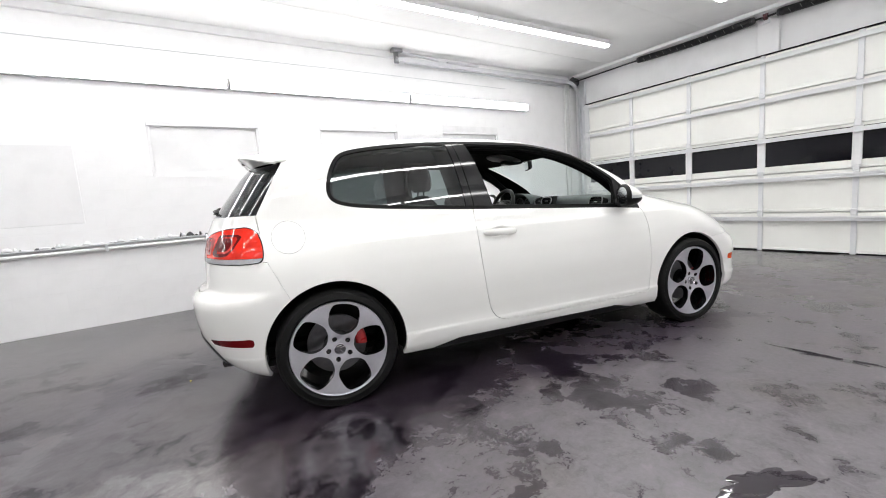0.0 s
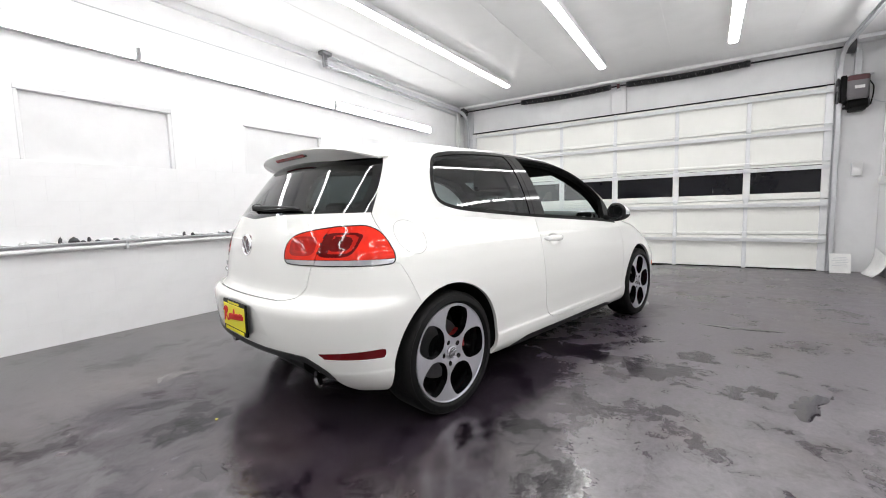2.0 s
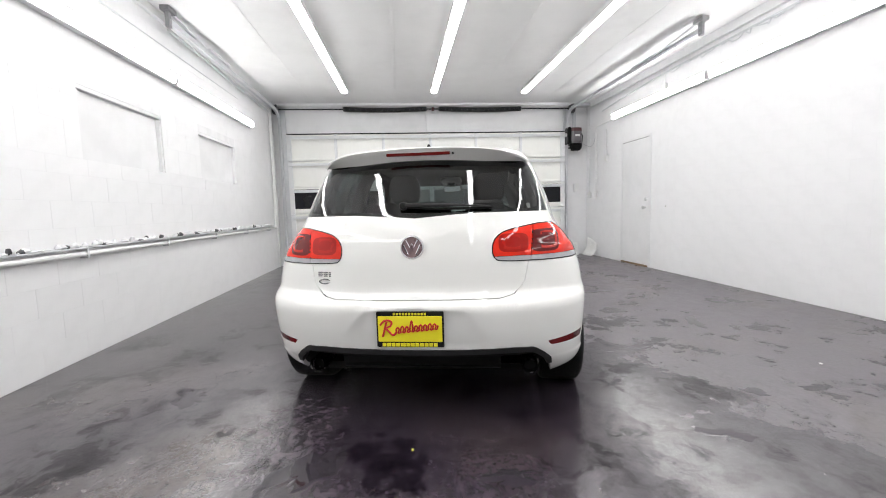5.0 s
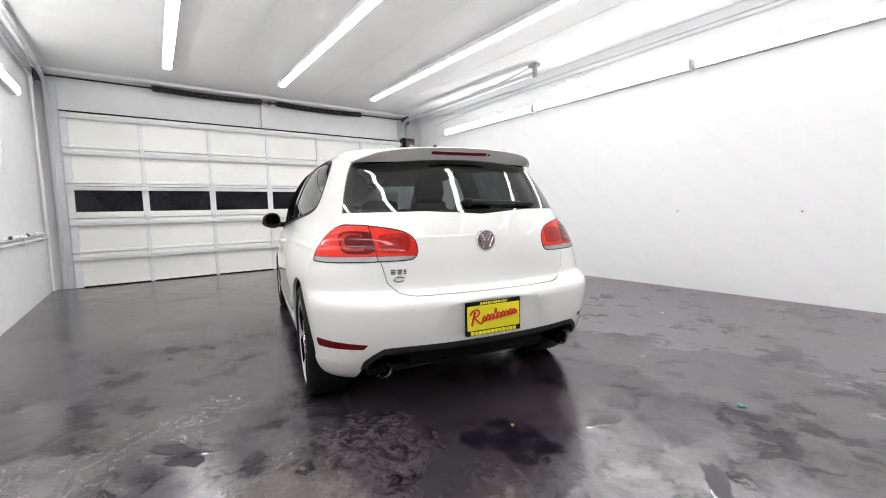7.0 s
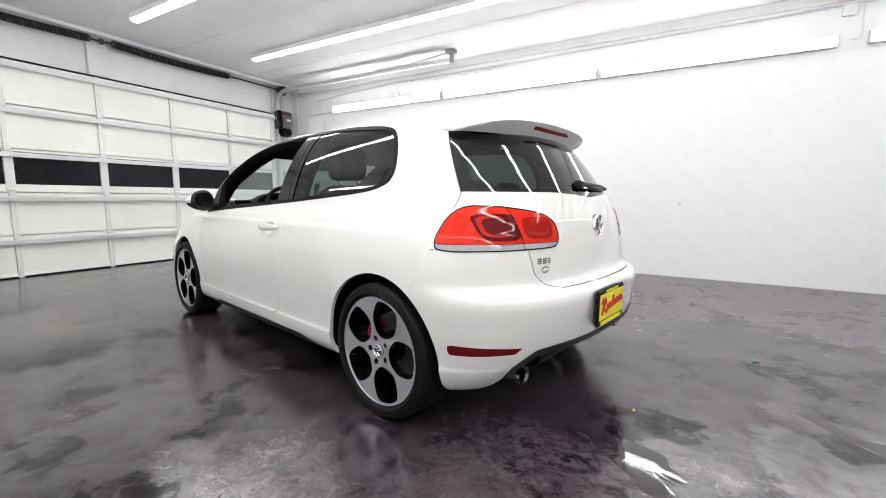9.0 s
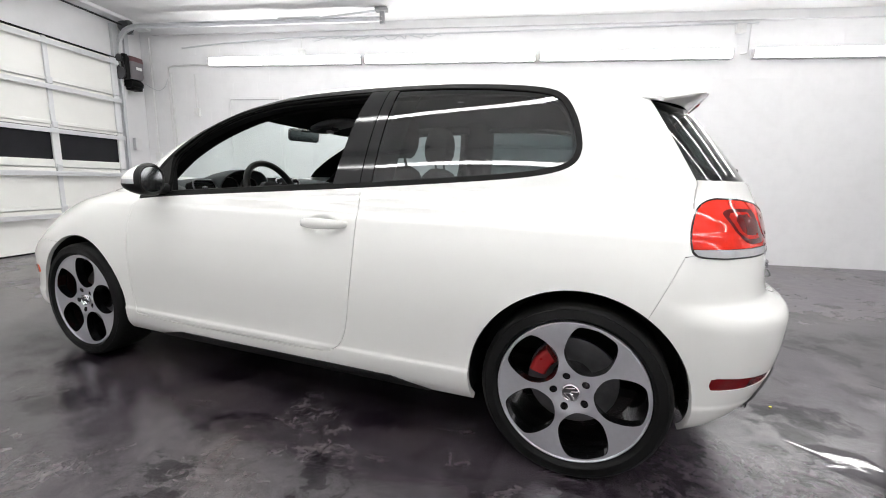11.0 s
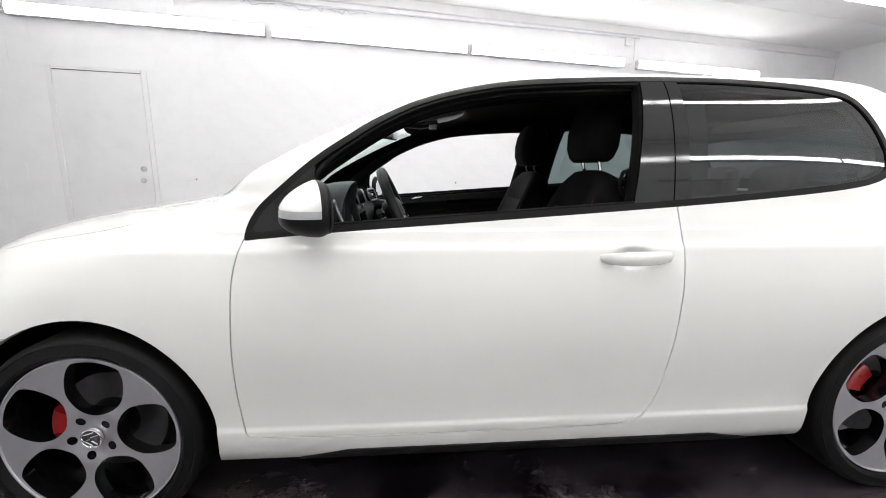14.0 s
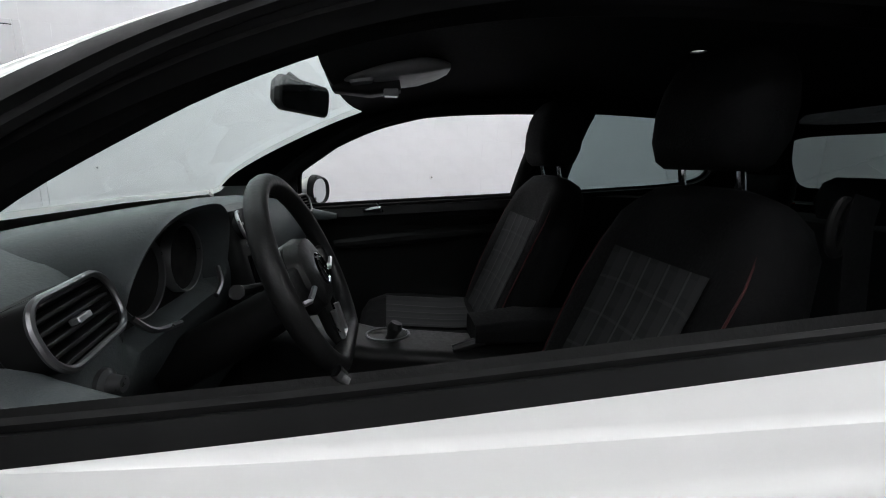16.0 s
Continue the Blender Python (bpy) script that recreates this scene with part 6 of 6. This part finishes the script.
part("handbrake", tube([(.08, .05, .615), (-.02, .05, .645), (-.10, .05, .665)], [.014, .015, .013], 10), LEATHER, con, "black handbrake")
part("armrest", soft_loft([((.02, 0, .655), (0, 1, 0), (0, 0, 1), .13, .06, .02), ((-.12, 0, .665), (0, 1, 0), (0, 0, 1), .15, .07, .025), ((-.32, 0, .66), (0, 1, 0), (0, 0, 1), .14, .06, .02)]), FABRIC, con, "black centre armrest")

# roof console and inner mirror
GREYPL = plain("grey_roof_plastic", (0.17, 0.17, 0.17), 0.4)
rc = part("roof_console", soft_loft([((.375, 0, 1.322), (0, 1, 0), (.25, 0, 1), .12, .022, .010), ((.345, 0, 1.324), (0, 1, 0), (.2, 0, 1), .18, .034, .016), ((.27, 0, 1.334), (0, 1, 0), (.15, 0, 1), .21, .042, .02), ((.18, 0, 1.346), (0, 1, 0), (.1, 0, 1), .20, .038, .018), ((.13, 0, 1.353), (0, 1, 0), (.1, 0, 1), .15, .024, .011), ((.105, 0, 1.358), (0, 1, 0), (.1, 0, 1), .08, .014, .006)]), GREYPL, car, "grey roof console with reading lights")
for y in (-.07, .07):
    part("reading_light", soft_loft([((.318, y, 1.308), (0, 1, 0), (1, 0, -.15), .05, .06, .015), ((.318, y, 1.302), (0, 1, 0), (1, 0, -.15), .042, .05, .012)]), LAMPCLEAR, rc, "clear reading light")
sp_ = part("sensor_pod", soft_loft([((.40, 0, 1.312), (0, 1, 0), (.4, 0, 1), .07, .05, .015), ((.31, 0, 1.312), (0, 1, 0), (.3, 0, 1), .080, .062, .02), ((.23, 0, 1.322), (0, 1, 0), (.2, 0, 1), .075, .05, .015)]), PLASTIC, car, "black sensor housing")
part("sensor_window", cbox((.232, .010, 1.281), (.268, .036, 1.300), .002), LAMPCLEAR, sp_, "", False)
im = part("inner_mirror", soft_loft([((.485, -.007, 1.277), (.44, 1, 0), (-.10, 0, 1), .180, .060, .018), ((.467, .0, 1.274), (.44, 1, 0), (-.10, 0, 1), .205, .078, .022), ((.455, .005, 1.272), (.44, 1, 0), (-.10, 0, 1), .202, .076, .022)]), PLASTIC, car, "black interior mirror")
cM, uM, vM = Vector((.4525, .0062, 1.2716)), Vector((.44, 1, 0)).normalized(), Vector((-.10, 0, 1)).normalized()
part("mirror_glass", ([tuple(cM + uM * a + vM * b) for a, b in rounded(.190, .064, .016)], [tuple(range(24))]), MIRRORGLASS, im, "mirror glass", False)
part("mirror_stem", tube([(.475, 0, 1.292), (.485, 0, 1.312), (.50, 0, 1.322)], .012, 8), PLASTIC, im)

# rubber seals round the open driver's and passenger's windows
for s in (1, -1):
    path = []
    for x, z in smooth_curve([(.628, .928), (.634, 1.02), (.612, 1.095), (.52, 1.165), (.434, 1.220), (.325, 1.272), (.215, 1.306), (.10, 1.331), (-.013, 1.345), (-.22, 1.360), (-.40, 1.365)], 4):
        path.append((x, s * (skin_y(x, z) - .018), z))
    part("window_seal", tube(path, .007, 6), RUBBER, car, "black rubber window seal")
    path = [(x, s * (skin_y(x, .968 - .066 * x) - .012), .968 - .066 * x) for x in np.linspace(.60, -.36, 12)]
    part("window_seal", tube(path, .006, 6), RUBBER, car, "black rubber window seal")

# door frame uprights, inner trim of the middle pillars, and the front belts' guides
for s in (1, -1):
    post = []
    for z in np.linspace(.955, 1.36, 8):
        x = -.322 - .075 * (z - .973) / .355
        yo = skin_y(x, z) - .012
        post.append([(x + .012, s * yo, z), (x + .016, s * (yo - .03), z), (x + .004, s * (yo - .06), z), (x - .03, s * (yo - .075), z), (x - .05, s * yo, z)])
    part("door_frame_post", capped_loft(post), HEADLINER, car, "black upright of the door frame", True, 50)
    rows = []
    for z in np.linspace(.96, 1.40, 9):
        k = (z - .96) / .44
        xa, xb = -.375 - .055 * k, -.561 - .067 * k
        rows.append([(xa + (xb - xa) * u, s * (skin_y(-.5, z) - .034 - .062 * math.sin(math.pi * u) ** .6), z) for u in np.linspace(0, 1, 7)])
    part("pillar_trim", grid_loft(rows), HEADLINER, car, "black inner pillar trim", True, 60)
    part("belt_guide", tube([(-.395 + .024 * math.cos(a) * .6, s * .592, 1.045 + .040 * math.sin(a)) for a in np.linspace(0, 2 * math.pi, 19)[:-1]], .007, 8, True), PLASTIC, car, "black seat belt guide")
    part("seat_belt", tube([(-.42, s * .60, 1.09), (-.41, s * .605, 1.05), (-.41, s * .66, .60)], 1.0, section=[(.023, -.001), (.023, .001), (-.023, .001), (-.023, -.001)]), FABRIC, car, "black seat belt strap")
    part("door_pad", soft_loft([((.80, s * .69, .900), (0, 1, 0), (0, 0, 1), .10, .12, .045), ((.70, s * .705, .905), (0, 1, 0), (0, 0, 1), .10, .100, .04), ((.63, s * .718, .900), (0, 1, 0), (0, 0, 1), .085, .078, .035), ((.57, s * .730, .893), (0, 1, 0), (0, 0, 1), .07, .05, .024), ((.48, s * .745, .886), (0, 1, 0), (0, 0, 1), .05, .02, .009)]), DASH, car, "soft dark grey front of the door panel", True, 70)
    path = [(x - .012, s * (skin_y(x, z) - .070), z - .022) for x, z in ((.80, .985), (.714, 1.053), (.629, 1.124), (.542, 1.184), (.454, 1.241), (.342, 1.296), (.225, 1.330), (.10, 1.350), (-.05, 1.364), (-.25, 1.374), (-.45, 1.376))]
    part("pillar_lining", tube(smooth_curve(path, 3), .030, 10), HEADLINER, car, "black inner lining of the front pillar")


# ---- fittings of the room ----
# the pipe and the littered ledge along the windowed wall
rail = thing("wall_rail", pose(0, WL, 0), "galvanised pipe and narrow ledge along the block wall", "wall rail")
part("pipe", tube([(-8.0, -.045, .80), (4.35, -.045, .80)], .018, 10), GALV_WHITE, rail, "white and silver pipe")
part("ledge", cbox((-8.0, -.055, .838), (4.30, -.001, .850), .003), GALV, rail, "narrow steel ledge", False)
for k in range(11):
    x = -7.2 + 1.12 * k
    part("bracket", join(cbox((x - .012, -.06, .765), (x + .012, -.001, .775), .002), cbox((x - .012, -.064, .765), (x + .012, -.058, .845), .002)), GALV, rail, "", False)
rng = random.Random(11)
lumps_w, lumps_d = [], []
x = -7.5
while x < 4.2:
    w = rng.uniform(.025, .11)
    h = rng.uniform(.014, .052)
    d = rng.uniform(.018, .03)
    pts = []
    rows = []
    for u, k in ((-1, .15), (-.6, .8), (0, 1), (.55, .75), (1, .1)):
        rows.append([(x + u * w / 2, -.028 + d * .9 * k * math.cos(a) * rng.uniform(.8, 1.1), .8502 + h * k * (.5 + .5 * math.sin(a)) * rng.uniform(.75, 1.1)) for a in np.linspace(0, 2 * math.pi, 9)[:-1]])
    (lumps_d if rng.random() < .26 else lumps_w).append(capped_loft(rows))
    x += w * rng.uniform(.45, 1.15)
ob = mesh_ob("plaster_crumbs", moved(join(*lumps_w), Matrix.Translation((0, WL, 0))), PLASTER, None, "", True, None, 60)
tagged(ob, "white plaster lumps lying along the wall ledge", "debris", "", "stuff")
ob = mesh_ob("dark_scraps", moved(join(*lumps_d), Matrix.Translation((0, WL, 0))), DARK_GREY, None, "", True, None, 60)
tagged(ob, "dark scraps lying along the wall ledge", "debris", "", "stuff")
conduit("pipe", bent([(4.33, WL - .045, .80), (4.46, WL - .045, .80), (4.46, WL - .045, 2.98), (4.46, WL - .045, 3.1)], .1), .022, GALV_WHITE, "white vertical pipe beside the garage door")
conduit("pipe", [(4.60, WL - .03, .02), (4.60, WL - .03, 3.1)], .016, GALV_WHITE, "thin white pipe in the wall corner")
conduit("pipe", bent([(4.46, WL - .05, 3.0), (3.2, WL - .05, 3.02), (1.0, WL - .06, 3.06)], .1), .016, GALV, "silver conduit under the ceiling edge")
conduit("cable", [(-8, WL - .02, 2.90), (-4, WL - .012, 2.875), (0, WL - .012, 2.88), (3, WL - .012, 2.86)], .005, GALV, "thin grey cable along the upper wall")

# side door
dr = thing("door_2", pose(2.955, WR, 0), "white flush side door, closed, with a knob and deadbolt", "door", "", "structure")
part("leaf", cbox((-.40, -.004, .085), (.40, .006, 2.145), .002), PLASTER, dr, "white door leaf", False)
part("frame", cbox((-.455, -.005, 0), (-.405, .010, 2.19), .003), PLASTER, dr, "", False)
part("frame", cbox((.405, -.005, 0), (.455, .010, 2.19), .003), PLASTER, dr, "", False)
part("frame", cbox((-.403, -.005, 2.153), (.403, .010, 2.19), .003), PLASTER, dr, "", False)
# dark sheet behind the leaf gives the gap its shade
part("gap_shade_sheet", cbox((-.404, -.0058, .0), (.404, -.0045, 2.153), .0003), DARK_GREY, dr, "dark sheet that shades the gap round the leaf", False)
part("threshold", cbox((-.40, -.004, .0), (.40, .03, .028), .004), plain("worn_timber", (.22, .15, .09), .7, 0, .3, 12.0), dr, "worn brown threshold", False)
part("knob", moved(lathe([(.012, 0), (.012, .03), (.026, .045), (.028, .06), (.018, .072), (.001, .074)], 18, "y"), Matrix.Translation((-.325, .006, 1.0))), SATIN, dr, "satin door knob")
part("deadbolt", moved(lathe([(.03, 0), (.03, .012), (.022, .02), (.001, .022)], 18, "y"), Matrix.Translation((-.325, .006, 1.13))), SATIN, dr, "satin deadbolt")
# dark bar over the leaf's top edge, a painted shadow line
part("head_shade_bar", cbox((-.40, .004, 2.146), (.40, .0068, 2.1535), .0005), DARK_GREY, dr, "dark bar painted as the shade above the leaf", False)
for z in (.3, 1.1, 1.95):
    part("hinge", tube([(.403, .012, z - .04), (.403, .012, z + .04)], .006, 6), PLASTER, dr)


def switch_box(x, y, z, w, h, mat, label, faces="y"):
    b = thing("switch_box", pose(x, y, z), label, "switch box", "switch boxes")
    part("box", cbox((-w / 2, .0, -h / 2), (w / 2, .05, h / 2), .005), mat, b, "", False)
    part("cover", cbox((-w / 2 - .006, .05, -h / 2 - .006), (w / 2 + .006, .055, h / 2 + .006), .002), mat, b, "", False)
    part("switch", cbox((-.006, .055, -.012), (.006, .066, .012), .002), WHITE_PL, b, "", False)
    return b


for x, z in ((3.91, 1.96), (4.33, 1.29), (4.64, 1.275)):
    switch_box(x, WR, z, .075, .115, WHITE_PL, "white surface-mounted switch box on the block wall")
switch_box(-3.70, WR, 2.99, .10, .10, WHITE_PL, "white junction box under the conduit")
switch_box(2.16, WR, 2.81, .09, .08, WHITE_PL, "white junction box above a wall light")
gb = thing("control_box", pose(XF - .02, -3.24, 1.45), "small grey control box beside the garage door", "control box")
part("box", cbox((-.06, -.05, -.09), (0, .05, .09), .006), GALV, gb, "", False)
part("cover", cbox((-.066, -.053, -.093), (-.06, .053, .093), .002), GALV_WHITE, gb, "", False)
yw = WR + .03
conduit("conduit", [(4.64, yw, 1.34), (4.66, yw, 3.05)], .011, GALV_WHITE, "white conduit down to a switch box")
conduit("conduit", [(4.30, yw, 1.35), (4.33, yw, 2.55)], .010, GALV_WHITE, "white conduit down to a switch box")
conduit("conduit", bent([(4.35, yw, 1.35), (4.37, yw, 2.64), (3.67, yw, 2.66)], .06), .010, GALV_WHITE, "white conduit from a switch box to a wall light")
conduit("conduit", [(3.91, yw, 2.02), (3.92, yw, 2.52)], .010, GALV_WHITE, "short white conduit above a switch box")
conduit("conduit", bent([(4.1, yw, 2.90), (3.5, yw, 2.95), (2.3, yw, 3.01), (.3, yw, 3.02), (-3.9, yw, 3.055)], .05), .012, GALV, "grey conduit along the upper wall")
conduit("conduit", [(2.16, yw, 2.86), (2.16, yw, 3.06)], .008, GALV_WHITE, "short white conduit above a junction box")
conduit("conduit", bent([(-3.82, yw, 3.05), (-3.82, yw, 2.70), (-3.74, yw, 2.69)], .03), .007, GALV_WHITE, "white conduit down to a wall light")
conduit("cable", smooth_curve([(4.66, -3.32, 2.36), (4.55, -3.42, 2.28), (4.44, -3.45, 2.33), (4.38, -3.455, 2.45)], 5), .006, GALV, "grey cable from the door opener")
rng = random.Random(3)
pts = []
for k in range(36):
    pts.append((2.0 - 1.9 * k / 35 + rng.uniform(-.03, .03), WR + .035 + rng.uniform(0, .02), 2.985 + rng.uniform(-.035, .02)))
conduit("wire", smooth_curve(pts, 3), .006, GALV, "tangle of painted wires along the conduit", 5)
for x, z in ((2.116, 1.012), (-1.070, .962), (-2.279, .942)):
    w = thing("wall_anchor", pose(x, WR, z), "small dark anchor hole in the block wall", "wall anchor", "wall anchors")
    part("plate", lathe([(.001, .0035), (.022, .003), (.026, .0)], 16, "y"), WHITE_PL, w)
    part("hole", moved(lathe([(.001, .006), (.008, .005), (.009, .0)], 12, "y"), Matrix.Translation((0, .0005, 0))), DARK_GREY, w, "dark bolt")

# door opener
op = thing("door_opener", pose(XF - .03, -3.19, 2.26), "grey and maroon jackshaft garage door opener with black motor", "door opener")
part("backplate", cbox((-.04, -.13, .02), (0, .13, .46), .004), DARK_GREY, op, "", False)
part("cover", soft_loft([((-.12, .02, .12), (1, 0, 0), (0, 1, 0), .16, .20, .03), ((-.13, .02, .16), (1, 0, 0), (0, 1, 0), .19, .22, .035), ((-.13, .02, .40), (1, 0, 0), (0, 1, 0), .19, .22, .035), ((-.11, .02, .44), (1, 0, 0), (0, 1, 0), .15, .18, .03)]), plain("grey_enamel", (.16, .15, .16), .4), op, "grey enamel cover")
part("cover_band", soft_loft([((-.132, .02, .36), (1, 0, 0), (0, 1, 0), .194, .224, .035), ((-.132, .02, .425), (1, 0, 0), (0, 1, 0), .185, .215, .035)]), MAROON, op, "maroon band")
part("label", cbox((-.231, -.04, .25), (-.227, .06, .29), .001), PAPER, op, "pale label", False)
part("motor", moved(lathe([(.02, -.10), (.065, -.10), (.07, -.08), (.07, .08), (.065, .10), (.02, .10)], 24, "y"), Matrix.Translation((-.12, .01, .06))), RUBBER, op, "black motor")
part("motor_cap", moved(lathe([(.001, -.012), (.055, -.010), (.062, .0), (.062, .012)], 24, "y"), Matrix.Translation((-.12, -.10, .06))), DARK_GREY, op, "dark motor cap")
part("gear_case", soft_loft([((-.11, .155, .10), (1, 0, 0), (0, 1, 0), .15, .06, .02), ((-.11, .155, .14), (1, 0, 0), (0, 1, 0), .17, .07, .02), ((-.11, .155, .40), (1, 0, 0), (0, 1, 0), .17, .07, .02), ((-.11, .155, .45), (1, 0, 0), (0, 1, 0), .12, .05, .02)]), RUBBER, op, "black gear case beside the cover")
part("chain_wheel", moved(lathe([(.02, -.012), (.085, -.012), (.085, .012), (.02, .012)], 28, "y"), Matrix.Translation((-.10, .205, .18))), DARK_GREY, op, "dark chain wheel")
part("pulley", moved(lathe([(.02, -.012), (.05, -.012), (.05, .012), (.02, .012)], 22, "y"), Matrix.Translation((-.10, .205, .38))), DARK_GREY, op)
part("chain", tube([(-.10 + .086 * math.cos(a), .205, .18 + .086 * math.sin(a)) for a in np.linspace(math.pi, 2 * math.pi, 11)] + [(-.10 + .052 * math.cos(a), .205, .38 + .052 * math.sin(a)) for a in np.linspace(0, math.pi, 9)], .008, 6, True), SPRING, op, "black roller chain")
for z in (.46, .06):
    part("mount_strap", cbox((-.05, -.16, z - .012), (-.006, .18, z + .012), .003), GALV, op, "galvanised mounting strap", False)
part("upper_bracket", cbox((-.045, -.035, .46), (-.010, .035, .80), .004), GALV, op, "galvanised upright strap", False)
part("side_wiring", tube(smooth_curve([(-.08, -.115, .36), (-.10, -.15, .28), (-.07, -.155, .15), (-.09, -.13, .04)], 5), .008, 6), RUBBER, op, "black wiring loop")
part("lower_box", cbox((-.19, -.07, -.035), (-.05, .09, .02), .008), RUBBER, op, "black terminal box", False)

# things on the floor by the roller door
sg = thing("notice", Matrix.Translation((4.62, -3.10, 0)) @ Matrix.Rotation(radians(12), 4, "Y"), "white paper notice leaning beside the garage door, unreadable lines", "notice")
part("sheet", cbox((-.004, -.112, .002), (.004, .112, .275), .001), PAPER, sg, "", False)
for k in range(6):
    part("text_bar", cbox((-.0055, -.085 + .02 * (k % 2), .10 + .024 * k), (-.0045, .085 - .015 * (k % 3), .108 + .024 * k), .0003), GALV, sg, "plain grey bar", False)
rows = []
for k in range(9):
    u = k / 8
    rows.append([(4.70 - .42 * u + .02 * math.sin(3 * v), WR + .030 + .13 * (1 - v) ** 3 + .012 * math.sin(5 * u), .003 + .37 * v * (1 - .35 * u * u)) for v in np.linspace(0, 1, 8)])
ob = mesh_ob("plastic_sheet", grid_loft(rows), PAPER, None, "", True)
ob.modifiers.new("thick", "SOLIDIFY").thickness = .004
tagged(ob, "white plastic sheet curled against the wall foot", "plastic sheet")


def scrap(x, y, size, mat, label, name):
    rng2 = random.Random(int(x * 100) + 7)
    rows = [[(x + size * (u - .5) + rng2.uniform(-.2, .2) * size, y + size * .6 * (v - .5) + rng2.uniform(-.2, .2) * size, .003 + rng2.uniform(0, .35) * size) for u in (0, .33, .66, 1)] for v in (0, .5, 1)]
    ob = mesh_ob(name, grid_loft(rows), mat, None, "", True)
    ob.modifiers.new("thick", "SOLIDIFY").thickness = .002
    return tagged(ob, label, "litter")


scrap(-2.761, -.47, .03, plain("teal_plastic", (.02, .35, .30), .4), "small teal plastic scrap on the floor", "plastic_scrap")
scrap(-2.157, .578, .009, YELLOW, "tiny yellow scrap on the floor", "paper_scrap")
scrap(-1.6, -2.05, .02, PAPER, "tiny white scrap on the floor", "paper_scrap")


def puddle(x, y, rx, ry, turn, seed):
    rng3 = random.Random(seed)
    ph = [rng3.uniform(0, 6.28) for _ in range(5)]
    ring = []
    for k in range(56):
        a = 2 * math.pi * k / 56
        r = 1 + .26 * math.sin(2 * a + ph[0]) + .17 * math.sin(3 * a + ph[1]) + .12 * math.sin(5 * a + ph[2]) + .08 * math.sin(9 * a + ph[3]) + .05 * math.sin(14 * a + ph[4])
        ring.append((rx * r * math.cos(a), ry * r * math.sin(a)))
    rows = [[(u * k, v * k, h) for u, v in ring] for k, h in ((1.0, .0002), (.85, .0007), (.5, .0009))]
    V, F = grid_loft(rows, close_u=True)
    F = list(F) + [tuple(range(len(V) - 56, len(V)))]
    ob = mesh_ob("water_puddle", (V, F), WATER, None, "", True)
    ob.matrix_world = pose(x, y, 0, 0, 0, turn)
    tagged(ob, "shallow puddle of clear water on the dark floor", "puddle", "puddles on the floor")
    return ob


for k, (x, y, rx, ry, turn) in enumerate(((.872, -1.78, .20, .050, 92), (-2.97, .34, .17, .05, 128), (-2.22, 1.0, .20, .09, 140), (-1.88, -1.33, .075, .04, 20), (-2.24, -.85, .10, .05, 70), (-.56, -1.97, .15, .07, 160), (-1.42, 1.88, .14, .07, 40), (-2.40, .20, .10, .05, 100))):
    puddle(x, y, rx, ry, turn, k + 3)


# ---- the blocks of the two long walls ----
block_wall(wall_left, WL, 1, XB, XF - 0.03, [(a, b, WIN_LO, WIN_HI) for a, b in WINDOWS], (-3.3, 2.0, 2.45))
block_wall(wall_right, WR, -1, XB, XF - 0.03, [(2.50, 3.41, 0.0, 2.19)], (-4.4, 2.1, 2.45))
